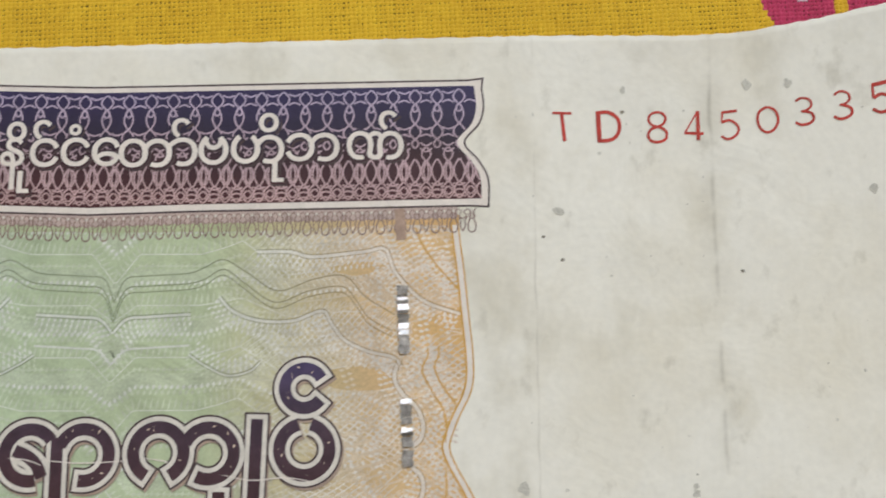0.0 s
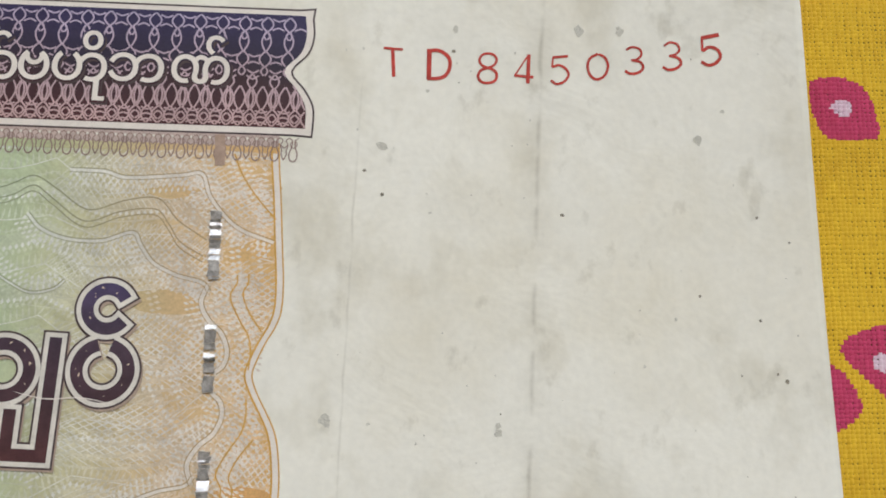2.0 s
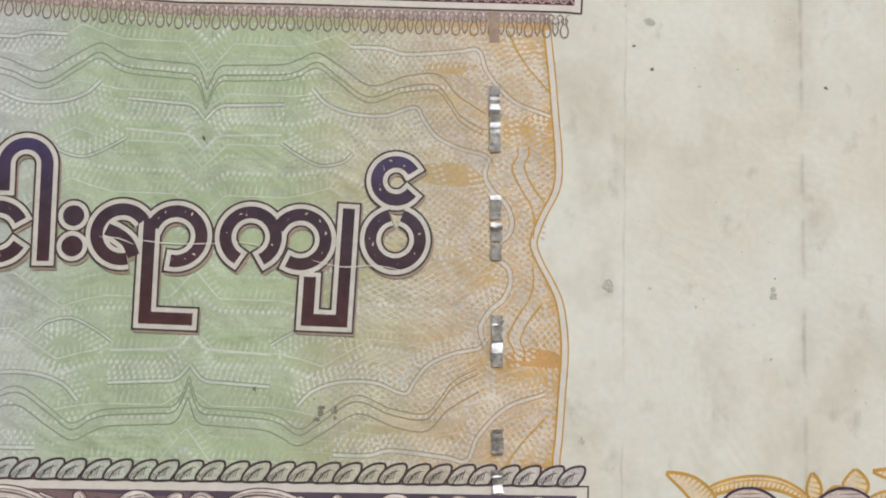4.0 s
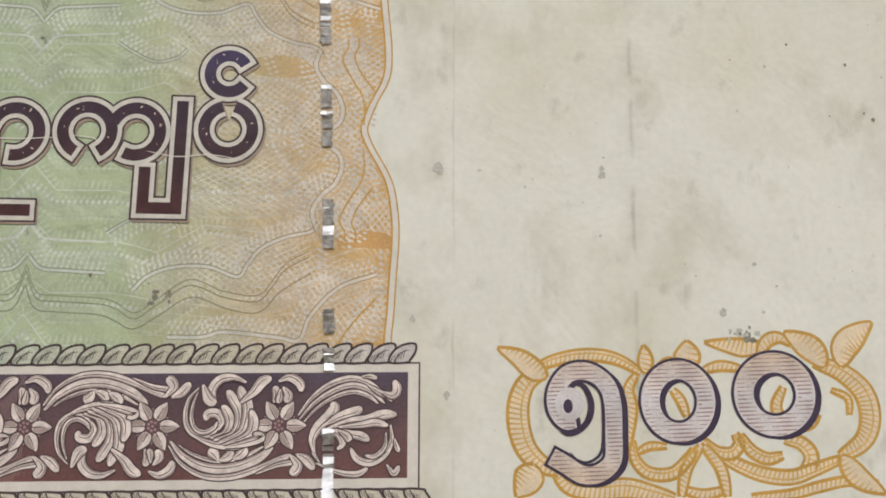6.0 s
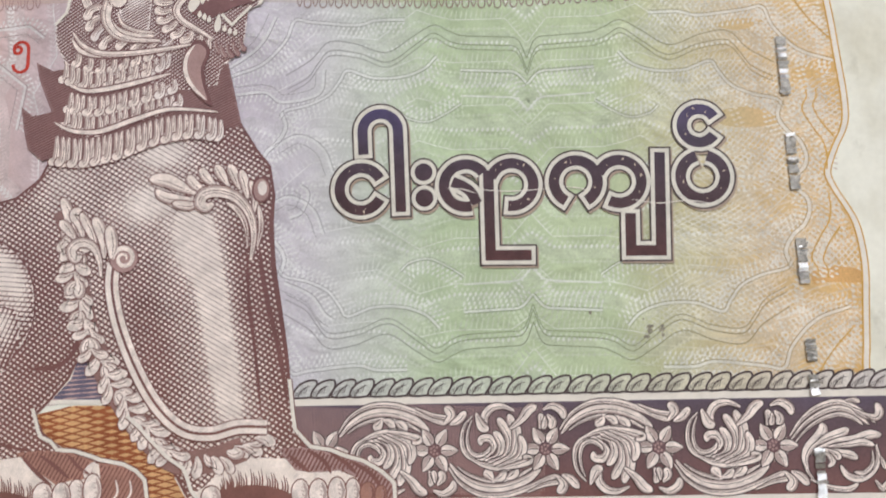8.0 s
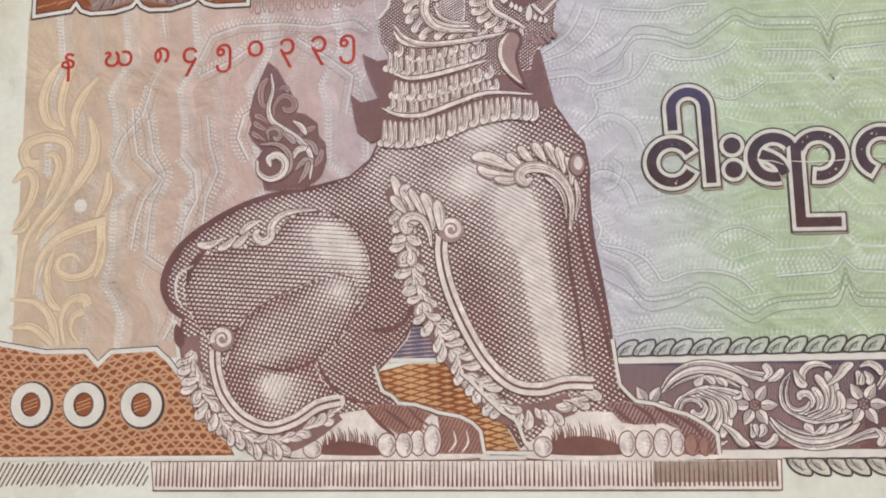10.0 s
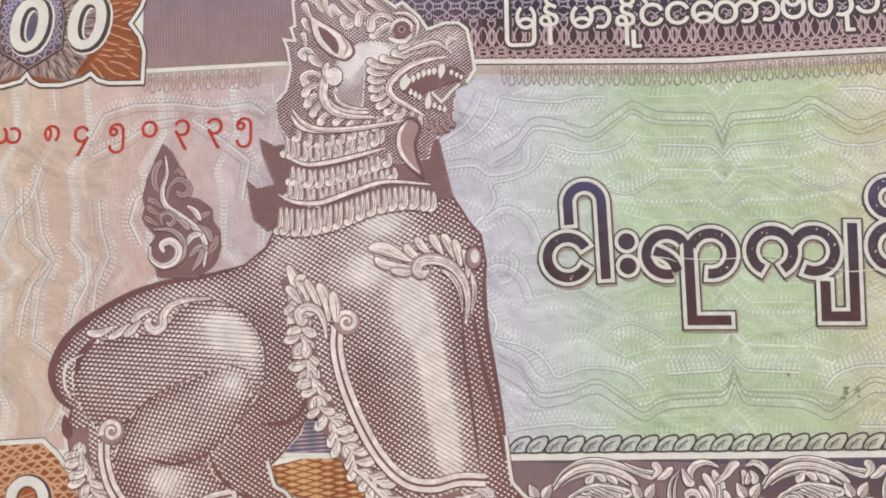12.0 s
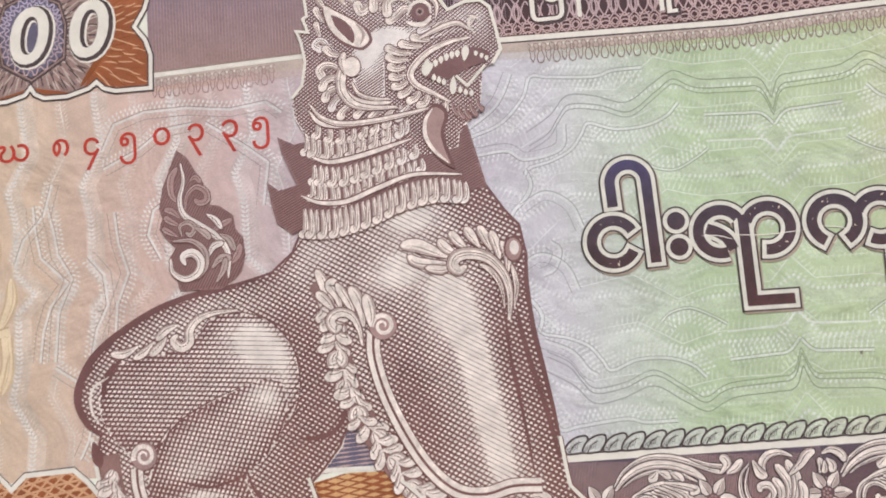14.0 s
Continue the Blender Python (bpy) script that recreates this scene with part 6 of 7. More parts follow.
THIGH = [(-59.99, -16.22), (-57.88, -13.88), (-54.22, -12.16), (-50.58, -10.73), (-47.54, -10.49), (-46.62, -12.86), (-47.51, -15.78), (-49.31, -18.09), (-51.10, -19.82), (-50.48, -21.57), (-48.97, -23.02), (-51.66, -25.03), (-55.26, -26.28), (-58.30, -25.58), (-60.48, -23.25), (-61.33, -20.32)]
tp = curve(THIGH, 5, True)
fill(lion, tp, 35, M_LIONTONE)
tm3 = tone_map(0.40, [([(-48.75, -11.65)][0], 3.0, 2.0, -30, -0.3), ([(-55.93, -21.82)][0], 2.2, 3.0, 10, -0.4), ([(-59.24, -23.84)][0], 3.0, 3.0, 0, 0.25), ([(-54.13, -20.09)][0], 5.0, 0.8, 5, 0.45)], tp, 0.7, 0.35)
hatch(lion, tp, 66, 0.44, tm3, 36, M_LION, step=0.22)
hatch(lion, tp, -12, 0.46, lambda p: tm3(p) * 0.9 - 0.06, 37, M_LION, step=0.22)
ribbon(lion, [(-63.36, -17.36), (-59.99, -16.22), (-57.88, -14.00), (-54.22, -12.04), (-50.58, -10.73)], 0.16, 38, M_LION, taper="both")
ribbon(lion, [(-58.09, -19.76), (-55.34, -20.49), (-52.91, -20.10), (-50.81, -19.24)], 0.3, 38, M_LION, taper="both")
# inner edges of the legs
for pts, w in (([(-51.11, -19.24), (-50.18, -21.28), (-48.07, -23.32), (-44.49, -24.20)], 0.4), ([(-23.44, -5.09), (-22.92, -8.59), (-21.59, -14.38), (-20.44, -20.09)], 0.5), ([(-24.61, -5.06), (-24.39, -9.73), (-23.63, -15.50), (-22.98, -21.20)], 0.35), ([(-66.03, -14.84), (-67.50, -13.45), (-68.36, -11.34), (-67.92, -9.24), (-66.41, -6.85), (-63.63, -4.67), (-59.61, -2.59)], 0.9), ([(-63.58, -7.21), (-65.28, -9.29), (-65.67, -11.38)]
               , 0.6), ([(-45.71, -16.38), (-43.91, -16.40), (-42.12, -15.84), (-40.92, -14.11), (-41.22, -11.77)], 0.5), ([(-22.00, 0.16), (-22.23, -2.77), (-22.02, -6.87), (-21.40, -10.93), (-20.69, -15.54), (-20.20, -19.52)], 0.5)):
    ribbon(lion, pts, w, 39, M_LION, taper="both")
ribbon(lion, [(-64.91, -8.99), (-66.76, -10.16), (-66.90, -12.26), (-66.05, -13.76)], 0.3, 40, M_LIONTONE, taper="both")
# outline that sets the figure off from the ground
ribbon(lion, [(-67.02, -14.94), (-66.42, -19.10), (-65.41, -22.34), (-63.18, -25.86), (-59.78, -28.18), (-54.01, -29.62)], 0.4, 27, M_WHITE)

# paws: pale knuckles, dark soles, broad claws
M_TOE = flat_colour("toe_brown_ink", srgb(158, 116, 104), mottle=0.25, mottle_mm=0.6)
REAR_PAW = [(-53.71, -29.50), (-52.53, -27.44), (-50.15, -25.73), (-47.46, -24.82), (-43.30, -24.60), (-38.87, -25.19), (-36.12, -26.34), (-34.62, -28.04), (-34.28, -29.50)]
FORE_PAW = [(-29.03, -29.50), (-27.84, -27.09), (-25.23, -25.13), (-20.66, -24.93), (-16.71, -25.73), (-13.10, -27.12), (-11.18, -28.51), (-10.88, -29.50)]
for poly in (REAR_PAW, FORE_PAW):
    fill(lion, poly, 40, M_LIONTONE, smooth=True)
SOLES = ([(-50.72, -29.18), (-50.43, -28.45), (-48.82, -27.87), (-46.74, -27.93), (-44.64, -28.45), (-43.95, -29.23)], [(-27.01, -29.08), (-26.71, -27.94), (-25.23, -27.43), (-22.85, -27.33), (-20.47, -27.95), (-19.73, -29.08)])
for poly in SOLES:
    fill(lion, poly, 40.4, M_LION, smooth=True)
    p = curve(poly[1:-1], 10)
    for k in range(26):
        q = p[int((k + 0.5) / 26 * len(p))]
        z = 0.75 + 0.55 * math.sin(k * 2.3) ** 2
        ribbon(lion, [q + [0, -0.3], q + [0.05, 0.45 * z], q + [-0.12, 1.15 * z]], 0.2, 40.6, M_LION, taper="end", n=3)
TOES = (([(-46.37, -24.25), (-43.64, -24.05), (-41.17, -24.27), (-38.70, -25.12), (-39.18, -26.68), (-40.91, -26.79), (-42.41, -27.20), (-44.10, -26.05)], M_TOE, 0.30), ([(-38.37, -25.22), (-35.71, -25.54), (-34.45, -26.28), (-33.83, -27.21), (-33.66, -29.08), (-38.77, -29.08), (-37.95, -27.78)], M_TOE, 0.22), ([(-21.46, -24.02), (-18.92, -23.93), (-15.23, -24.67), (-12.51, -25.70), (-10.74, -27.14), (-10.44, -29.08), (-14.70, -29.08), (-13.87, -26.83), (-15.23, -26.01), (-17.85, -26.21), (-19.75, -26.00)], M_LIONMID, 0.42))
for poly, mat, dark in TOES:
    fill(lion, poly, 40.9, mat)
    hatch(lion, np.array(poly), 62, 0.36, tone_map(dark, [], np.array(poly), 0.5, 0.3), 41.2, M_LION, step=0.3)
for pts, w in (([(-45.92, -24.46), (-44.20, -26.15), (-42.73, -27.30)], 0.4), ([(-44.06, -24.47), (-42.48, -25.53), (-41.08, -26.68)], 0.4), ([(-41.44, -24.37), (-40.20, -25.64), (-39.20, -26.27)], 0.35), ([(-20.40, -24.55), (-19.33, -25.48), (-18.38, -26.21)], 0.4), ([(-18.66, -24.14), (-17.07, -25.18), (-16.38, -26.31)], 0.4), ([(-16.60, -24.35), (-15.02, -25.39), (-14.08, -26.32)], 0.4), ([(-14.71, -25.08), (-12.62, -26.42), (-11.68, -27.81)], 0.4)):
    ribbon(lion, pts, w, 41.6, M_LION, taper="both")
for pts, w in (([(-36.69, -26.74), (-36.49, -27.94), (-37.26, -28.97)], 0.2), ([(-35.35, -26.74), (-35.20, -27.94), (-35.87, -28.97)], 0.2), ([(-38.70, -25.12), (-39.42, -26.06), (-39.28, -26.79)], 0.7), ([(-19.85, -26.72), (-19.54, -26.41), (-18.69, -26.62)], 0.35), ([(-18.17, -26.72), (-17.64, -26.31), (-16.80, -26.72)], 0.35)):
    ribbon(lion, pts, w, 41.8, M_LEAF, taper="both")
CLAWS = [([(-51.51, -28.66)], 0.95, 0.85, M_LEAF), ([(-43.62, -28.19)], 0.92, 1.15, M_LEAF), ([(-41.83, -28.19)], 0.82, 1.2, M_LEAF), ([(-40.37, -27.98)], 0.78, 1.25, M_LEAF), ([(-38.87, -27.73)], 0.85, 1.5, M_LEAF), ([(-27.60, -28.36)], 0.9, 0.95, M_LEAF), ([(-19.26, -28.05)], 0.80, 1.2, M_LEAF), ([(-17.58, -28.06)], 0.85, 1.25, M_LEAF), ([(-15.85, -27.95)], 0.80, 1.3, M_LEAF), ([(-14.39, -27.96)], 0.68, 1.2, M_LEAF), ([(-12.98, -28.11)], 0.68, 1.0, M_TOE), ([(-11.79, -28.26)], 0.5, 0.85, M_TOE)]
for k, (at, rx, ry, mat) in enumerate(CLAWS):
    x, y = at[0]
    lay = 42.2 + 0.9 * (k % 3)
    disc(lion, (x, y), rx + 0.13, lay, M_LION, ry=ry + 0.13, n=20)
    disc(lion, (x, y), rx, lay + 0.25, mat, ry=ry, n=20)
    ribbon(lion, [(x + rx * 0.35, y + ry * 0.8), (x + rx * 0.76, y), (x + rx * 0.3, y - ry * 0.82)], rx * 0.34, lay + 0.45, M_LEAFSHADE if mat is M_LEAF else M_LION, taper="both")
    for j in range(4):
        ribbon(lion, [(x + rx * (0.1 + 0.04 * j), y + ry * (0.5 - 0.3 * j)), (x + rx * 0.55, y + ry * (0.42 - 0.3 * j))], 0.06, lay + 0.6, M_LIONMID, smooth=False)

# white lines that part the feet from the nets behind
for pts in ([(-44.91, -20.12), (-44.66, -20.92), (-44.27, -22.25), (-43.97, -22.78), (-43.02, -23.21), (-42.39, -23.95), (-40.64, -24.11), (-38.93, -24.64), (-38.27, -24.91), (-35.98, -25.33), (-34.72, -25.96), (-33.89, -26.80), (-33.56, -28.92)], [(-33.56, -28.92), (-31.58, -28.97), (-28.55, -28.97)], [(-28.55, -28.97), (-29.48, -27.79), (-29.94, -26.49), (-30.33, -25.71), (-31.91, -24.67), (-33.63, -22.98), (-34.58, -21.98), (-35.80, -20.92)], [(-20.35, -17.64), (-20.01, -20.80), (-19.78, -22.26), (-18.82, -23.31), (-18.29, -23.83), (-16.39, -24.15), (-15.13, -24.67), (-13.40, -25.14), (-11.68, -26.12), (-10.54, -27.14), (-10.44, -28.98)]):
    ribbon(lion, pts, 0.36, 62, M_WHITE, smooth=False)
    ribbon(lion, pts, 0.10, 62.3, M_LION, smooth=False, shift=0.22)
# tail flame
TAIL = [(-56.93, 13.62), (-55.85, 12.77), (-54.95, 11.19), (-54.18, 9.92), (-53.73, 8.49), (-54.16, 7.76), (-52.59, 7.40), (-51.22, 6.32), (-51.02, 4.91), (-50.27, 3.97), (-50.13, 2.14), (-50.61, 0.64), (-51.28, -0.13), (-52.82, -1.06), (-57.15, -0.95), (-57.49, 0.64), (-58.06, 1.45), (-58.14, 2.49), (-57.40, 3.45), (-58.48, 4.52), (-59.06, 5.46), (-58.70, 6.56), (-59.04, 7.62), (-58.57, 9.77), (-57.78, 11.60)]
fill(lion, TAIL, 31, M_LIONDEEP)
tlp = np.array(TAIL)
hatch(lion, tlp, 60, 0.26, tone_map(0.30, [], tlp, 0.9, 0.35), 31.3, M_LION, step=0.3)
TAIL_DARKER = [([(-56.85, 8.10), (-57.61, 8.99), (-57.64, 10.60), (-56.90, 11.82)], 0.7), ([(-56.82, 6.50), (-57.59, 7.26), (-58.47, 7.54)], 0.6), ([(-56.81, 5.70), (-57.88, 6.28), (-58.46, 6.80)], 0.6), ([(-57.17, 4.66), (-58.06, 5.18), (-58.75, 5.63)], 0.55), ([(-55.62, 10.28), (-55.00, 10.57), (-54.49, 9.93)], 0.5), ([(-56.21, 7.22), (-55.98, 8.75), (-54.99, 9.58), (-53.98, 8.99), (-53.91, 8.12), (-54.72, 7.90), (-55.22, 8.41)], 0.62), ([(-53.68, 4.68), (-52.57, 5.38), (-51.34, 5.95)], 0.6), ([(-51.91, 1.28), (-51.00, 2.17), (-50.58, 3.37)], 0.7)]
TAIL_PALE = [([(-56.53, 12.18), (-56.31, 10.31), (-56.79, 8.34), (-56.33, 6.73), (-54.56, 5.44), (-52.93, 4.17), (-51.93, 2.50), (-52.02, -0.11)], 0.66), ([(-56.67, 4.65), (-56.87, 5.64), (-56.00, 5.98), (-55.31, 5.40), (-55.74, 4.68), (-56.30, 5.01)], 0.5), ([(-55.18, 5.34), (-54.31, 4.82), (-53.68, 4.07)], 0.66), ([(-54.03, 2.25), (-53.42, 3.33), (-52.31, 3.66)], 0.7), ([(-53.64, 1.15), (-52.66, 2.09), (-51.55, 1.94)], 0.7), ([(-53.26, -0.32), (-52.47, 0.87), (-52.17, 2.08)], 0.6), ([(-53.96, 6.65), (-53.08, 6.01), (-52.45, 5.01)], 0.62), ([(-52.69, 4.53), (-51.69, 3.89), (-51.19, 2.66)], 0.62), ([(-57.66, 4.19), (-55.67, 4.07), (-54.41, 2.99), (-54.33, 1.35), (-55.36, 0.10)], 0.62), ([(-57.95, 2.36), (-57.74, 1.01), (-56.48, 0.25), (-55.13, 0.82), (-54.83, 2.03), (-55.65, 2.85), (-56.64, 2.51), (-56.38, 1.59)], 0.85)]
for k, (pts, w) in enumerate(TAIL_DARKER):
    frond(lion, pts, w, 32 + 1.2 * k, M_LIONMID, M_LION, 1)
for k, (pts, w) in enumerate(TAIL_PALE):
    frond(lion, pts, w, 42 + 1.2 * k, M_LEAFSHADE if k % 3 else M_LIONTONE, M_LION, 1 if k % 2 else -1)


def garland(pts, side, count, ln, wd, layer, spread=55):
    """Leaves set along a line, pointing forward and outward."""
    p = curve(pts, 12)
    s = np.concatenate([[0], np.cumsum(np.hypot(*np.diff(p, axis=0).T))])
    nm = normals(p)
    for i in range(count):
        x = s[-1] * (i + 0.5) / count
        q = np.array([np.interp(x, s, p[:, 0]), np.interp(x, s, p[:, 1])])
        nn = np.array([np.interp(x, s, nm[:, 0]), np.interp(x, s, nm[:, 1])])
        t = math.degrees(math.atan2(-nn[0], nn[1]))
        jit = math.sin(i * 12.9 + count) * 22
        q = q + nn * 0.25 * math.sin(i * 4.7)
        a = math.radians(t + 0.7 * spread * side + jit)
        z = ln * (0.9 + 0.35 * ((i * 7) % 3) / 2)
        d, e = np.array([math.cos(a), math.sin(a)]), np.array([-math.sin(a), math.cos(a)]) * side * (1 if i % 3 else -1)
        q = q - nn * 0.35 * side
        frond(lion, [q, q + d * z * 0.5 + e * 0.05, q + d * z * 0.85 + e * 0.35, q + d * z * 0.9 + e * 0.75], wd * (0.95 + 0.2 * math.sin(i * 3.3)), layer + 1.3 * (i % 7), M_LEAF, M_LION, side, peak=0.66)


FRONT_BAND = [(-37.62, -6.54), (-37.69, -8.90), (-36.87, -12.42), (-35.12, -16.51), (-32.98, -19.98), (-30.50, -22.17), (-27.78, -22.64), (-25.18, -22.03), (-22.43, -22.05)]
ribbon(lion, [(-42.73, -1.07), (-41.52, -4.68), (-40.92, -9.43), (-39.43, -14.13), (-37.37, -17.93), (-34.75, -21.68), (-31.57, -24.83), (-28.10, -25.12), (-24.64, -24.01)], 2.3, 40, M_LIONDEEP)
garland([(-43.03, -2.26), (-41.82, -5.27), (-41.22, -9.42), (-39.73, -14.13), (-37.67, -17.92), (-35.04, -21.68), (-31.57, -24.54)], -1, 27, 1.35, 1.15, 44, 75)
garland([(-42.73, -2.27), (-41.22, -5.28), (-40.44, -9.44), (-39.02, -14.14), (-36.90, -17.64), (-34.34, -21.23), (-30.98, -24.26)], 1, 27, 1.35, 1.15, 45, 40)
garland([(-30.99, -24.66), (-28.10, -25.12), (-25.22, -24.29), (-22.90, -23.17)], -1, 11, 1.3, 1.1, 46, 75)
ribbon(lion, FRONT_BAND, 1.55, 60, M_LION)
ribbon(lion, FRONT_BAND, 0.52, 61, M_LEAF, shift=0.42)
ribbon(lion, FRONT_BAND, 0.52, 61, M_LIONTONE, shift=-0.36)
ribbon(lion, FRONT_BAND, 0.10, 62, M_LION, shift=0.1)
spiral(lion, [(-36.60, -5.97)][0], 1.15, 1.6, 180, 62, M_LEAF, M_LION, 0.5, -1)
FRONT_PLUME = [([(-41.22, -4.69), (-41.82, -3.19), (-42.24, -1.38), (-42.97, 0.13)], 1.1), ([(-41.40, -4.09), (-42.24, -3.00), (-43.09, -2.14)], 0.95), ([(-40.61, -4.11), (-41.04, -2.61), (-41.64, -1.58), (-40.91, -1.12)], 1.0), ([(-39.41, -5.32), (-39.71, -3.83), (-40.43, -2.44), (-41.03, -1.41)], 0.85), ([(-38.52, -5.93), (-38.63, -4.27), (-39.11, -2.83), (-39.71, -1.87)], 1.15), ([(-37.80, -5.95), (-37.79, -4.47), (-38.15, -2.68)], 1.2), ([(-38.76, -7.70), (-39.00, -6.04), (-39.71, -4.72), (-40.92, -4.34), (-41.82, -5.03), (-41.40, -5.99), (-40.68, -5.65)], 0.95)]
for k, (pts, w) in enumerate(FRONT_PLUME):
    frond(lion, pts, w, 58 + 1.2 * k, M_LEAF, M_LION, -1)
HIND_BAND = [(-62.36, -18.25), (-62.19, -20.31), (-61.28, -22.95), (-59.22, -25.29), (-56.34, -26.45), (-53.45, -25.71), (-50.94, -24.17), (-48.55, -23.60)]
ribbon(lion, [(-65.24, -16.75), (-64.86, -19.70), (-63.85, -23.23), (-61.65, -25.86), (-58.26, -27.78), (-54.63, -28.01), (-51.64, -26.75), (-48.96, -24.75)], 2.2, 45, M_LIONDEEP)
garland([(-65.33, -17.93), (-64.84, -20.29), (-63.72, -23.52), (-61.34, -26.27), (-57.96, -28.01), (-54.63, -28.18)], -1, 22, 1.35, 1.12, 50, 70)
garland([(-64.28, -17.94), (-63.92, -20.30), (-62.75, -23.24), (-60.43, -25.86), (-57.67, -27.20), (-54.04, -27.04), (-51.05, -25.61), (-48.96, -24.58)], 1, 24, 1.3, 1.1, 52, 20)
ribbon(lion, HIND_BAND, 1.5, 66, M_LION)
ribbon(lion, HIND_BAND, 0.5, 67, M_LEAF, shift=0.4)
ribbon(lion, HIND_BAND, 0.5, 67, M_LIONTONE, shift=-0.35)
spiral(lion, [(-61.52, -17.08)][0], 1.15, 1.6, 200, 68, M_LEAF, M_LION, 0.5, -1)
leaf(lion, [(-66.14, -17.92)][0], 105, 2.6, 1.0, 52, M_LION, M_LION)
# shoulder and hip leaves
SHOULDER = [([(-29.83, 0.26), (-31.31, 1.01), (-32.79, 1.65), (-34.41, 1.76)], 1.3), ([(-29.84, -0.34), (-31.32, -0.30), (-32.81, -0.02), (-33.70, 0.72)], 1.0), ([(-29.43, -0.70), (-30.44, -0.97), (-32.04, -0.63)], 0.85), ([(-28.82, 0.47), (-29.82, 1.09), (-30.58, 2.07)], 0.95), ([(-27.75, 0.91), (-28.69, 1.77), (-29.39, 2.75)], 0.95), ([(-26.57, 1.00), (-27.26, 2.09), (-27.84, 3.06)], 0.95), ([(-25.40, 0.55), (-25.96, 1.93), (-26.54, 3.08)], 0.95), ([(-24.65, -0.35), (-24.92, 1.13), (-25.36, 2.51)], 0.9), ([(-24.03, -1.85), (-23.88, -0.08), (-24.44, 1.41)], 0.8)]
SHOULDER_STEM = [([(-24.22, -6.35), (-23.94, -3.90), (-24.38, -1.84), (-25.70, -0.21), (-27.46, 0.43), (-28.82, 0.23), (-29.31, -0.59), (-28.72, -1.19), (-27.89, -0.74)], 1.15), ([(-24.55, -5.06), (-24.75, -3.00), (-25.55, -1.51), (-26.71, -0.65)], 0.5), ([(-23.61, -5.08), (-23.23, -3.04), (-23.54, -0.97)], 0.5)]
for k, (pts, w) in enumerate(SHOULDER + SHOULDER_STEM):
    frond(lion, pts, w, 44 + 1.2 * k, M_LEAF, M_LION, 1 if k < 9 else -1, veins=1 if k < 9 else 2)
eye_boss = [(-23.28, 0.49)][0]
disc(lion, eye_boss, 0.95, 60, M_LION, ry=1.3)
disc(lion, eye_boss, 0.75, 61, M_LIONMID, ry=1.1)
disc(lion, np.array(eye_boss) + [0.1, 0.15], 0.45, 62, M_LIONTONE, ry=0.7)
HIP = [([(-61.73, -6.16), (-63.27, -6.85), (-64.72, -6.71)], 0.85), ([(-60.18, -5.95), (-61.09, -6.78), (-62.33, -7.42)], 0.8), ([(-58.76, -5.50), (-59.61, -6.45), (-60.59, -7.21)], 0.85), ([(-57.53, -4.32), (-58.77, -4.78), (-59.87, -5.72)], 0.85), ([(-51.25, -3.32), (-53.59, -3.39), (-55.31, -3.89), (-56.29, -4.95), (-56.39, -6.15), (-57.25, -6.62), (-58.01, -5.88), (-57.52, -5.29)], 0.95)]
for k, (pts, w) in enumerate(HIP):
    frond(lion, pts, w, 44 + 1.2 * k, M_LEAF, M_LION, -1)

# mane: dark pointed locks at the back, then rows of pale locks
MANE = [(-43.95, 4.26), (-45.17, 3.81), (-46.71, 5.08), (-47.15, 6.92), (-47.53, 9.38), (-46.29, 8.36), (-44.45, 8.78), (-45.19, 10.53), (-45.82, 12.09), (-46.19, 13.89), (-44.46, 12.96), (-42.74, 13.20), (-43.67, 15.09), (-44.47, 16.98), (-43.36, 18.49), (-29.93, 17.91), (-27.25, 15.35), (-25.29, 6.80), (-27.67, 6.58), (-30.05, 6.96), (-33.65, 6.18), (-36.67, 4.76), (-39.70, 3.65), (-42.12, 3.60)]
fill(lion, MANE, 45, M_LIONDEEP)
mnp = np.array(MANE)
hatch(lion, mnp, 25, 0.25, tone_map(0.40, [([(-44.58, 11.12)][0], 3.0, 9.0, 0, 0.3)], mnp, 1.2, 0.4), 46, M_LION, step=0.3)
for path, ln, cnt, lay in (([(-42.74, 15.67), (-39.67, 14.50), (-36.01, 14.97), (-32.36, 16.17)], 1.5, 15, 48), ([(-43.36, 13.84), (-40.29, 12.80), (-36.63, 13.27), (-32.38, 14.45)], 1.5, 15, 52), ([(-42.74, 10.74), (-39.68, 10.21), (-36.03, 10.93), (-31.80, 11.87)], 1.5, 16, 48), ([(-43.04, 9.10), (-39.69, 8.19), (-36.04, 9.28), (-31.21, 10.33)], 1.5, 16, 52),
                           ([(-43.96, 6.33), (-40.91, 5.99), (-37.27, 6.60), (-33.64, 7.81), (-30.04, 8.17), (-27.06, 7.46)], 2.3, 26, 56)):
    p = curve(path, 12)
    s = np.concatenate([[0], np.cumsum(np.hypot(*np.diff(p, axis=0).T))])
    cnt = int(cnt * 1.15)
    for i in range(cnt):
        x = s[-1] * (i + 0.5) / cnt
        q = np.array([np.interp(x, s, p[:, 0]), np.interp(x, s, p[:, 1])])
        z = 1.25 * ln * (1 - 0.35 * (i / cnt) ** 3)
        k = 0.12 * math.sin(i * 2.7)
        lobe(lion, [q, q + [-0.02 + k, -0.5 * z], q + [-0.16 + k, -0.82 * z], q + [-0.46 + k, -0.9 * z]], 0.80, lay + 3 * (i % 2), M_LEAF if i < cnt * 0.8 else M_LIONTONE, M_LION, 1)
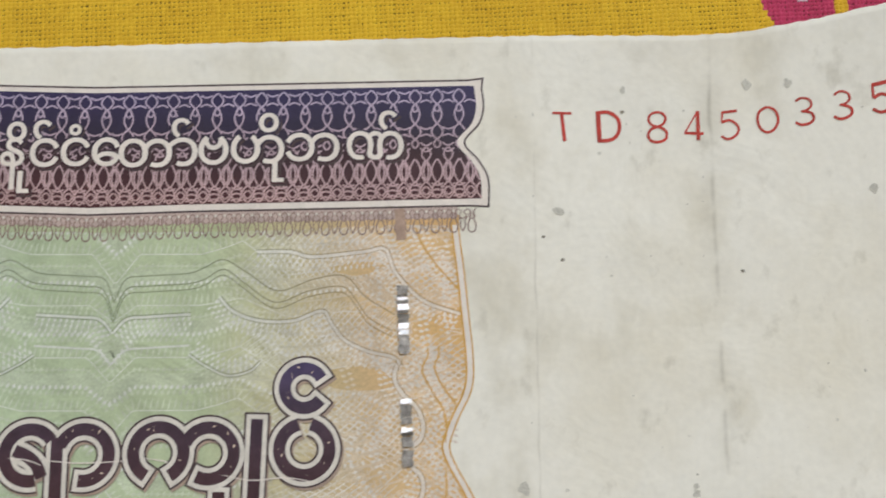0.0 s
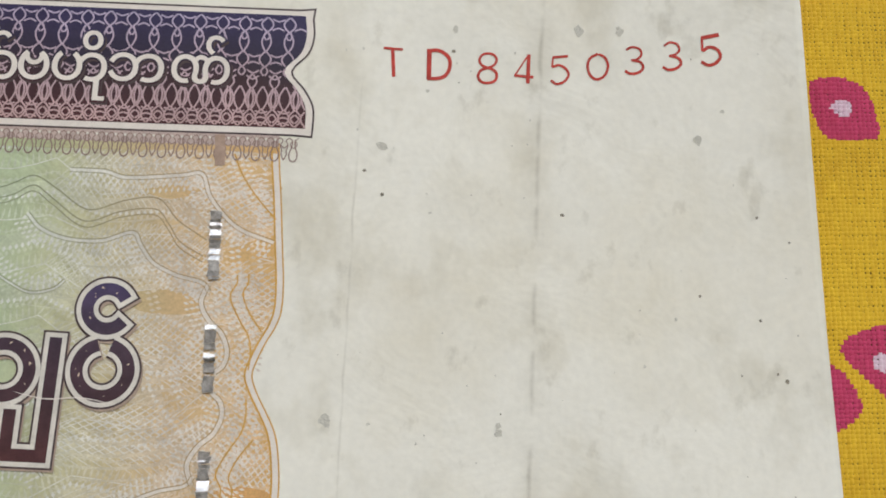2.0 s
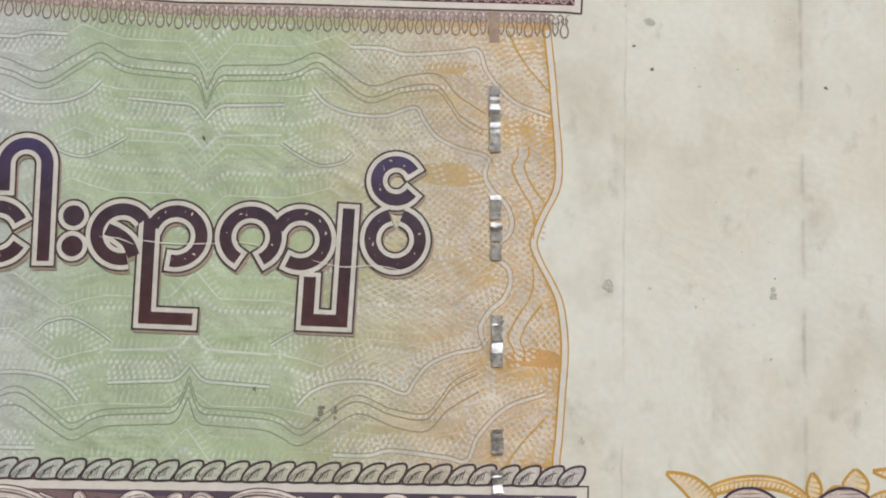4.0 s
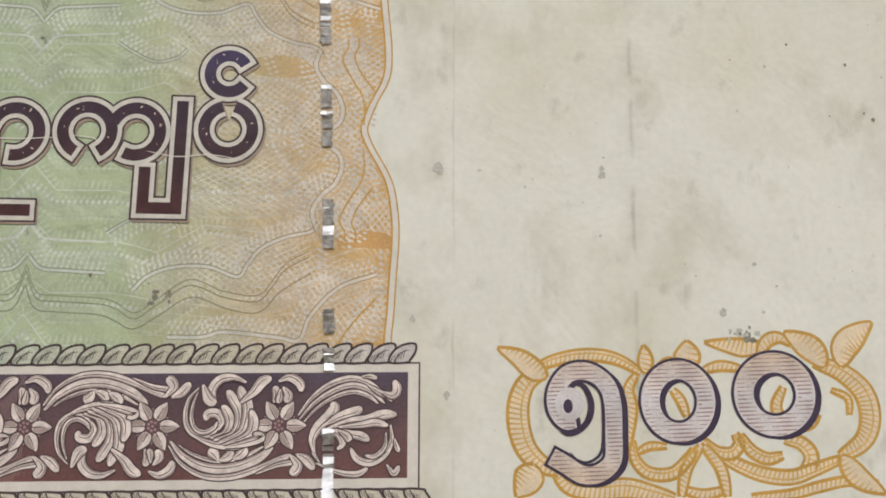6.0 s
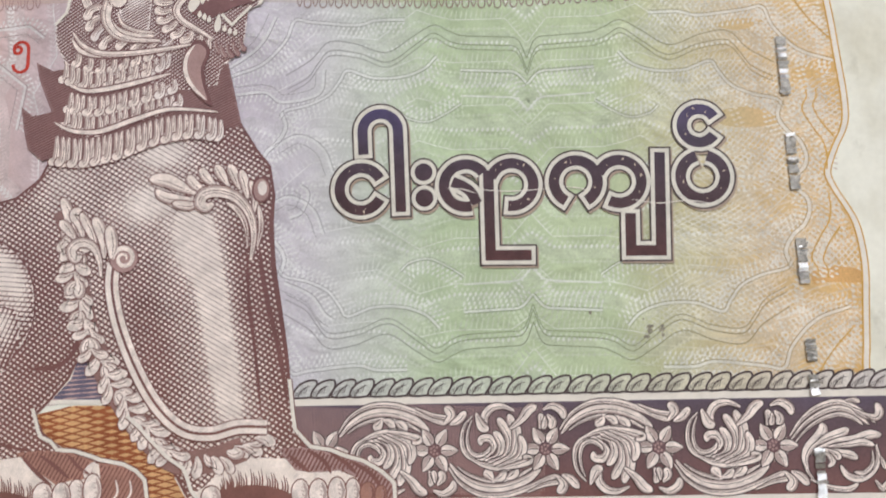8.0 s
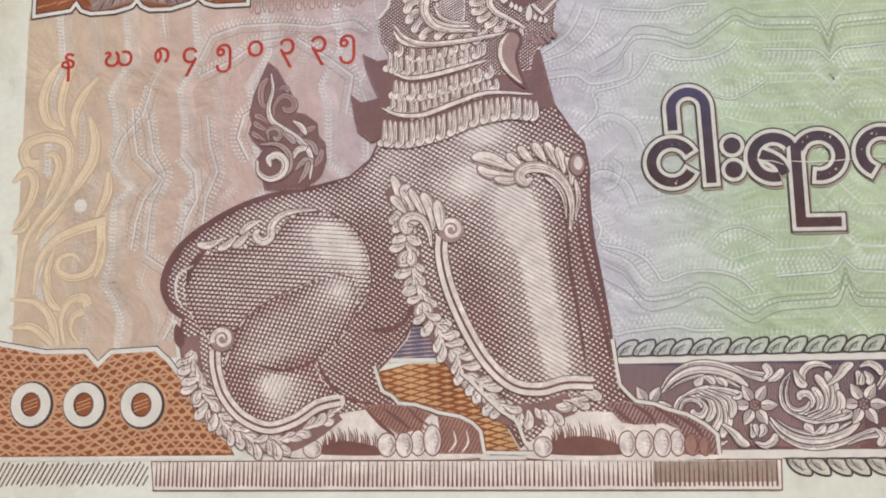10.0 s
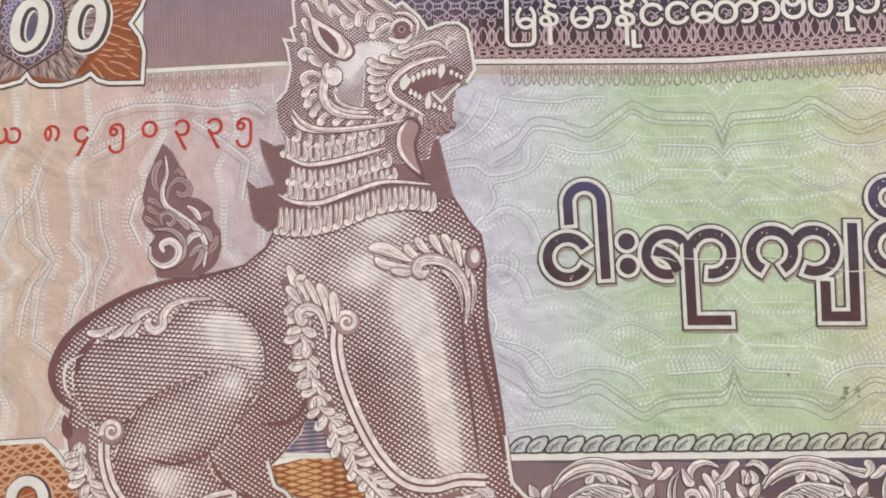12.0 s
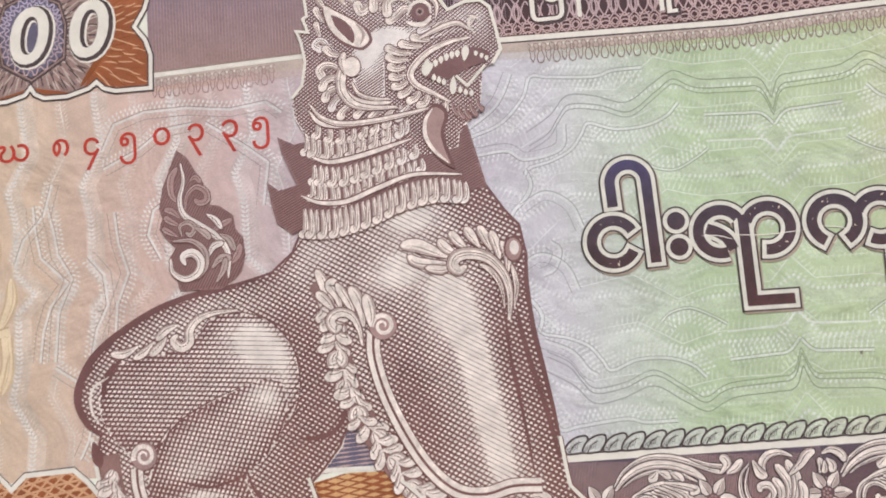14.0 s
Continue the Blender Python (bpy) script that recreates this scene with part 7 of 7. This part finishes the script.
for path in ([(-42.86, 11.55), (-40.90, 10.80), (-37.85, 11.12), (-34.82, 11.80), (-32.40, 12.38)], [(-44.08, 7.67), (-42.12, 6.75), (-39.39, 6.67), (-36.05, 7.77), (-32.43, 8.73), (-27.65, 8.33)], [(-42.74, 16.29), (-41.51, 14.82), (-38.45, 14.33), (-34.80, 14.55)]):
    ribbon(lion, path, 0.75, 60, M_LION, taper="both")
    ribbon(lion, path, 0.45, 61, M_LEAF, taper="both")

# head
HEAD = [(-41.75, 32.50), (-39.23, 30.12), (-38.14, 29.78), (-37.52, 31.52), (-34.47, 28.86), (-34.11, 29.95), (-31.34, 27.85), (-30.62, 28.39), (-28.86, 26.76), (-27.86, 25.21), (-26.09, 25.86), (-24.54, 25.82), (-23.65, 25.05), (-23.15, 22.51), (-22.87, 20.58), (-23.79, 19.18), (-24.86, 18.74), (-25.07, 16.60), (-25.34, 14.85), (-27.58, 12.58), (-27.82, 11.10), (-31.03, 10.63), (-37.19, 12.21), (-42.20, 13.10), (-43.45, 14.06), (-44.25, 15.64), (-44.39, 17.71), (-43.28, 18.94), (-42.78, 21.37), (-43.12, 23.48), (-43.54, 24.69), (-42.32, 24.47), (-42.80, 25.95), (-42.35, 26.18), (-42.61, 28.97), (-42.21, 29.34)]
fill(lion, HEAD, 50, M_LIONTONE)
ribbon(lion, HEAD[:16], 0.34, 80, M_WHITE, smooth=False)
ribbon(lion, HEAD[-10:] + HEAD[:1], 0.3, 80, M_WHITE, smooth=False)
FACE = [(-37.39, 22.46), (-35.90, 23.66), (-34.30, 24.21), (-31.17, 23.74), (-28.66, 24.09), (-26.20, 23.29), (-29.03, 22.57), (-32.80, 22.04), (-34.38, 21.75), (-34.72, 19.07), (-35.04, 16.92), (-37.05, 17.03), (-37.94, 18.94), (-38.06, 21.21)]
fill(lion, FACE, 52, M_LIONTONE, smooth=True)
fp = curve(FACE, 6, True)
hatch(lion, fp, 30, 0.25, tone_map(0.40, [([(-34.34, 23.04)][0], 3.4, 2.0, 0, -0.5), ([(-36.60, 21.44)][0], 1.2, 2.4, 0, -0.3), ([(-36.08, 17.87)][0], 2.4, 1.5, 0, 0.35)], fp, 0.45, 0.3), 53, M_LION, step=0.25)
htone = tone_map(0.56, [([(-41.42, 19.47)][0], 3.0, 9.0, 0, 0.15), ([(-26.15, 24.64)][0], 2.6, 1.2, 0, -0.3), ([(-24.66, 23.25)][0], 1.2, 1.4, 0, -0.2), ([(-34.24, 26.16)][0], 5.0, 1.6, 0, -0.15), ([(-26.56, 14.79)][0], 4.0, 3.0, 0, 0.2)], np.array(HEAD), 0.8, 0.25)
hatch(lion, np.array(HEAD), 35, 0.30, htone, 51, M_LION, step=0.22)
hatch(lion, np.array(HEAD), -40, 0.30, lambda p: htone(p) * 0.8 - 0.05, 51.5, M_LION, step=0.22)
# ear
fill(lion, [(-40.71, 27.39), (-39.19, 26.49), (-37.31, 25.32), (-36.08, 24.07), (-35.73, 22.87), (-36.65, 22.03), (-37.65, 22.22), (-38.66, 22.80), (-39.65, 23.65), (-40.45, 25.14)], 55, M_LION, smooth=True)
fill(lion, [(-40.53, 27.05), (-39.20, 26.30), (-37.44, 25.13), (-36.34, 23.95), (-36.05, 22.96), (-36.76, 22.36), (-37.52, 22.47), (-38.46, 22.98), (-39.46, 23.83), (-40.25, 25.12)], 56, M_LEAF, smooth=True)
fill(lion, [(-39.85, 26.01), (-38.46, 25.27), (-37.60, 24.03), (-37.70, 22.87), (-38.64, 23.45), (-39.50, 24.68)], 57, M_LION, smooth=True)
ribbon(lion, [(-40.09, 26.42), (-39.63, 24.69), (-38.64, 23.39), (-37.83, 22.75)], 0.5, 58, M_LEAF, taper="both")
ribbon(lion, [(-37.32, 24.93), (-36.60, 23.71), (-37.01, 22.57)], 0.3, 58, M_LEAFSHADE, taper="both")
# locks round the cheek, the crest and the brow
CHEEK_LOCKS = (
    ([(-39.32, 21.93), (-40.19, 22.64), (-40.68, 23.32), (-41.32, 23.49), (-41.72, 23.00), (-41.21, 22.57)], 0.6),
    ([(-38.51, 21.11), (-39.32, 21.68), (-40.08, 21.98), (-40.58, 22.53)], 0.6),
    ([(-38.86, 19.96), (-39.79, 20.67), (-40.74, 20.86), (-41.39, 20.38), (-41.16, 19.72)], 0.7),
    ([(-39.14, 18.95), (-40.02, 19.39), (-40.79, 19.18), (-41.18, 18.55)], 0.7),
    ([(-39.04, 17.91), (-39.92, 18.35), (-40.69, 18.01), (-40.96, 17.38)], 0.7),
    ([(-38.56, 16.99), (-39.44, 17.30), (-40.08, 16.82), (-40.35, 16.32)], 0.66),
)
NECK_LOCKS = (
    ([(-37.57, 16.29), (-38.45, 16.34), (-39.22, 15.87), (-39.49, 15.38)], 0.66),
    ([(-36.45, 15.97), (-37.21, 15.76), (-37.85, 15.29)], 0.62),
    ([(-35.20, 15.78), (-35.84, 15.43), (-36.36, 14.95)], 0.6),
    ([(-33.83, 15.70), (-34.34, 15.35), (-34.73, 14.86)], 0.56),
    ([(-32.45, 15.88), (-32.84, 15.39), (-33.23, 15.03)], 0.52),
)
CREST_LOCKS = (
    ([(-40.17, 28.54), (-40.79, 29.24), (-41.29, 30.20), (-41.14, 30.99)], 0.6),
    ([(-40.46, 26.98), (-40.96, 27.67), (-41.33, 28.49)], 0.6),
    ([(-40.76, 25.42), (-41.13, 26.10), (-41.37, 26.77)], 0.55),
    ([(-41.05, 23.87), (-41.29, 24.54), (-41.41, 25.20)], 0.5),
    ([(-39.29, 27.55), (-39.78, 28.51), (-39.75, 29.56)], 0.66),
    ([(-38.16, 26.95), (-38.90, 27.92), (-39.13, 28.99)], 0.6),
)
FOREHEAD_LOCKS = (
    ([(-34.85, 26.72), (-36.21, 28.00), (-37.20, 29.25)], 0.62),
    ([(-34.09, 26.80), (-35.19, 28.06), (-36.43, 29.20)], 0.5),
    ([(-31.94, 26.91), (-33.17, 27.91), (-34.16, 28.64)], 0.6),
    ([(-36.01, 26.41), (-37.26, 27.15), (-38.25, 28.14)], 0.7),
    ([(-34.25, 25.90), (-35.63, 26.38), (-36.66, 25.93), (-37.02, 26.74)], 0.75),
)
BROW_LOCKS = (
    ([(-33.29, 26.22), (-34.21, 27.07), (-35.22, 27.27), (-35.38, 26.23)], 0.72),
    ([(-31.58, 26.37), (-32.69, 27.09), (-33.84, 26.78), (-34.00, 25.62)], 0.78),
    ([(-31.10, 25.68), (-32.23, 25.89), (-33.00, 25.29), (-33.78, 24.82)], 0.75),
    ([(-29.04, 23.99), (-29.80, 23.65), (-30.81, 23.33)], 0.5),
    ([(-27.91, 24.17), (-28.67, 23.84), (-29.31, 23.36)], 0.5),
)
for k, (path, w) in enumerate(CHEEK_LOCKS + NECK_LOCKS + CREST_LOCKS + FOREHEAD_LOCKS + BROW_LOCKS):
    lobe(lion, path, w * 1.3, 58 + 3 * (k % 4), M_LEAF if k % 5 else M_LIONTONE, M_LION, 1 if k % 2 else -1)
# eye
disc(lion, [(-30.61, 25.26)][0], 1.0, 70, M_LION, ry=0.95)
ribbon(lion, [(-32.01, 24.97), (-31.46, 26.10), (-30.45, 26.42), (-29.65, 25.84), (-29.62, 25.06)], 0.36, 71, M_LEAF, taper="both")
ribbon(lion, [(-31.53, 24.28), (-30.79, 23.98), (-29.90, 24.31)], 0.34, 71, M_LEAF, taper="both")
disc(lion, [(-30.67, 25.33)][0], 0.42, 72, M_LIONMID)
disc(lion, [(-30.67, 25.33)][0], 0.22, 73, M_DARK)
for path, w in (([(-31.68, 27.16), (-30.05, 27.04), (-28.96, 25.93), (-29.14, 24.39)], 0.42), ([(-38.98, 20.36), (-39.14, 18.82), (-38.43, 17.24), (-36.56, 16.36), (-34.19, 16.29)], 0.72), ([(-38.13, 18.89), (-37.54, 17.57), (-36.05, 16.85), (-34.17, 16.61)], 0.36), ([(-25.76, 22.11), (-27.81, 21.92), (-29.89, 21.21), (-31.43, 20.03), (-32.10, 18.91), (-31.51, 17.79), (-29.88, 16.75), (-28.25, 15.70)], 0.66),
                ([(-31.09, 22.45), (-28.94, 23.34), (-27.05, 23.73), (-25.72, 22.87)], 0.5), ([(-42.62, 16.96), (-41.51, 15.49), (-39.51, 14.61), (-36.12, 14.56), (-32.36, 14.98), (-30.11, 15.37)], 0.5), ([(-26.03, 24.44), (-25.30, 24.13), (-25.70, 23.39)], 0.3)):
    ribbon(lion, path, w + 0.26, 66, M_LION, taper="both")
    ribbon(lion, path, w, 67, M_LEAF, taper="both")
    ribbon(lion, path, w * 0.25, 68, M_LEAFSHADE, taper="both", shift=-w * 0.2)
CHEEK_BAND = [(-33.68, 15.74), (-36.48, 15.94), (-38.29, 16.61), (-39.20, 18.06), (-39.10, 19.72), (-38.32, 20.83), (-37.57, 20.41)]
frond(lion, CHEEK_BAND, 1.1, 69, M_LEAF, M_LION, 1, peak=0.8)
disc(lion, [(-38.01, 20.37)][0], 1.0, 71, M_LION, ry=1.15)
disc(lion, [(-38.01, 20.37)][0], 0.88, 71.6, M_LEAF, ry=1.02)
frond(lion, [(-38.73, 19.64), (-39.01, 20.94), (-38.67, 22.02)], 0.7, 71.5, M_LEAF, M_LION, 1)
ribbon(lion, [(-25.27, 22.40), (-25.85, 23.39), (-25.44, 24.20), (-24.71, 23.90)], 0.3, 72, M_LEAF, taper="both")
ribbon(lion, [(-32.17, 24.48), (-31.24, 24.03), (-30.18, 24.10), (-29.53, 24.83)], 0.5, 72, M_LEAF, taper="both")
# mouth
MOUTH = [(-30.84, 19.22), (-29.68, 20.18), (-27.92, 20.83), (-25.68, 21.08), (-23.99, 20.33), (-24.39, 19.47), (-26.01, 19.06), (-27.77, 18.27), (-29.15, 17.85), (-30.25, 18.29)]
fill(lion, MOUTH, 74, M_LION, smooth=True)
for q, a, ln, w in [(p, -95, 0.85, 0.5) for p in [(-29.94, 19.94), (-29.43, 20.22), (-28.86, 20.51), (-28.29, 20.73), (-27.73, 20.89), (-27.17, 20.98)]] + [(p, -95, 0.6, 0.4) for p in [(-25.33, 20.67), (-24.78, 20.38), (-24.30, 20.10)]] + [([(-26.28, 21.37)][0], -100, 1.7, 0.75), ([(-30.61, 18.57)][0], 78, 1.9, 0.95), ([(-27.97, 16.38)][0], 84, 2.0, 0.7)] + [(p, 85, 0.75, 0.45) for p in [(-29.76, 18.01), (-29.28, 17.73), (-28.80, 17.45), (-27.23, 16.47), (-26.69, 16.18), (-26.14, 16.03)]]:
    leaf(lion, q, a, ln, w, 76, M_WHITE, M_LION, vein=False, rim=0.07)
ribbon(lion, [(-27.52, 18.32), (-26.46, 17.18), (-24.53, 19.10)], 0.3, 80, M_WHITE, smooth=False)
# fringe behind the mouth
for k, path in enumerate(([(-31.77, 21.07), (-33.02, 21.28), (-34.13, 21.87)], [(-32.17, 20.46), (-33.42, 20.53), (-34.16, 20.97)], [(-32.44, 19.70), (-33.45, 19.64), (-34.06, 19.93)], [(-32.47, 18.94), (-33.35, 18.73), (-33.97, 18.90)], [(-32.24, 18.28), (-33.13, 17.83), (-33.76, 17.86)], [(-31.89, 17.75), (-32.53, 17.15), (-33.16, 16.94)], [(-31.16, 17.20), (-31.69, 16.47), (-32.32, 16.25)], [(-30.31, 16.77), (-30.71, 15.91), (-31.34, 15.69)],
                          [(-29.46, 16.22), (-29.74, 15.47), (-30.25, 15.12)], [(-28.74, 15.79), (-28.77, 15.04), (-29.16, 14.55)], [(-30.75, 21.65), (-31.74, 21.84), (-32.73, 22.17)], [(-29.85, 22.24), (-30.59, 22.42), (-31.46, 22.73)])):
    lobe(lion, path, 0.82, 62 + (k % 3) * 0.9, M_LEAF, M_LION, 1)
fill(lion, [(-30.10, 15.62), (-31.14, 14.29), (-31.33, 12.53), (-30.53, 10.86), (-29.35, 9.55), (-28.27, 9.00), (-28.81, 10.77), (-29.11, 12.67), (-28.55, 14.40), (-29.12, 15.44)], 80, M_LION, smooth=True)
fill(lion, [(-30.12, 15.24), (-30.90, 14.08), (-31.09, 12.52), (-30.34, 11.10), (-29.34, 9.86), (-28.74, 9.52), (-29.23, 11.04), (-29.48, 12.68), (-28.98, 14.29), (-29.32, 15.07)], 81, M_LIONMID, smooth=True)
ribbon(lion, [(-30.12, 15.24), (-30.90, 14.08), (-31.02, 12.51), (-30.28, 10.97), (-28.86, 9.53)], 0.42, 82, M_LEAF, taper="both")
for k in range(5):
    lobe(lion, np.array([(-28.09, 15.13), (-27.49, 14.71), (-26.88, 14.68), (-26.25, 14.90), (-25.62, 15.37)][k]) + np.array([(0.0, 0.5), (0.1, -0.2), (0.4, -0.7)]), 0.4, 62 + k, M_LIONMID, M_LION, 1)
lion.obj("lion_figure", note, "engraved seated lion in maroon line")

# ---- grime: smudges and specks ----
rng = np.random.default_rng(5)
SPECKS = []


def speck(at, r, material, name="stain"):
    g = Ink()
    SPECKS.append(at)
    a = np.linspace(0, 2 * math.pi, 11, endpoint=False)
    rr = r * (0.55 + 0.6 * rng.random(11))
    ring = np.asarray(at) + np.c_[rr * np.cos(a) * (0.6 + 0.7 * rng.random()), rr * np.sin(a)]
    g.add(np.vstack([[at], ring]), [(0, i + 1, (i + 1) % 11 + 1) for i in range(11)], material, 9 + 0.04 * len(SPECKS))
    g.obj(name, note)


for q, r, m in [([(67.63, 22.82)][0], 0.55, M_SMUDGE), ([(46.18, 31.60)][0], 0.4, M_SMUDGE), ([(60.71, 32.30)][0], 0.5, M_SMUDGE), ([(57.10, 32.18)][0], 0.6, M_SMUDGE), ([(40.59, 16.54)][0], 0.18, M_DIRT), ([(38.96, 18.55)][0], 0.16, M_DIRT), ([(75.27, 2.34)][0], 0.2, M_DIRT),
                ([(74.46, 2.96)][0], 0.14, M_DIRT), ([(71.40, 2.65)][0], 0.12, M_DIRT), ([(36.87, -2.09)][0], 0.4, M_SMUDGE), ([(51.09, -2.29)][0], 0.35, M_SMUDGE), ([(40.36, 20.80)][0], 0.45, M_SMUDGE), ([(63.12, -16.70)][0], 0.6, M_DIRT), ([(61.19, -14.61)][0], 0.4, M_SMUDGE),
                ([(13.37, -13.52)][0], 0.4, M_DIRT), ([(14.52, -13.18)][0], 0.25, M_DIRT), ([(7.90, -11.80)][0], 0.25, M_DIRT), ([(37.06, -2.44)][0], 0.5, M_SMUDGE), ([(51.09, -2.80)][0], 0.4, M_SMUDGE), ([(37.69, -21.60)][0], 0.5, M_SMUDGE), ([(34.83, -15.30)][0], 0.35, M_SMUDGE)]:
    speck(q, r, m)
for k in range(12):
    q = np.array([(13.83, -13.37)][0]) + rng.normal(0, 1, 2) * (0.8, 0.45)
    speck(q, 0.08 + 0.2 * rng.random(), M_DIRT)
for k in range(14):
    q = np.array([(63.09, -16.49)][0]) + rng.normal(0, 1, 2) * (0.75, 0.35)
    speck(q, 0.12 + 0.22 * rng.random(), M_SMUDGE if k % 3 else M_DIRT)
for k in range(70):
    q = (36.5 + 40.0 * rng.random(), -28.0 + 60.0 * rng.random())
    speck(q, 0.05 + 0.16 * rng.random() ** 2, M_SMUDGE if k % 4 else M_DIRT)

wear = Ink()
for path in ([(-5.38, 0.25), (-3.81, 0.13), (-2.50, -0.32)], [(-2.61, 0.11), (0.63, -0.14), (4.54, 0.03)], [(12.05, -1.12), (14.63, -1.57), (17.47, -1.39), (20.29, -1.85)], [(5.58, 0.23), (7.40, -0.01), (7.92, -0.33)]):
    ribbon(wear, path, 0.10, 37, M_WHITE, taper="both")
wear.obj("rubbed_crease", note, "pale rubbed crease across the letters")
for k in range(42):
    c, r = ((NGA, RR), (RA2, RR), (KA, RR), (KA2, RR), (PA, RR), (AS, 1.62))[k % 6]
    a = 2 * math.pi * rng.random()
    g = Ink()
    q = np.asarray(c) + (r + 0.4 * (rng.random() - 0.5)) * np.array([math.cos(a), math.sin(a)])
    w = 0.03 + 0.07 * rng.random() ** 2
    t = rng.random() * 3
    n = np.array([math.cos(t), math.sin(t)])
    m = np.array([-n[1], n[0]])
    g.add([q - n * w * 2.2, q - m * w, q + n * w * 2.0, q + m * w * 0.8], [(0, 1, 2, 3)], M_NUMFILL, 38 + 0.02 * k)
    g.obj("ink_flake", note)
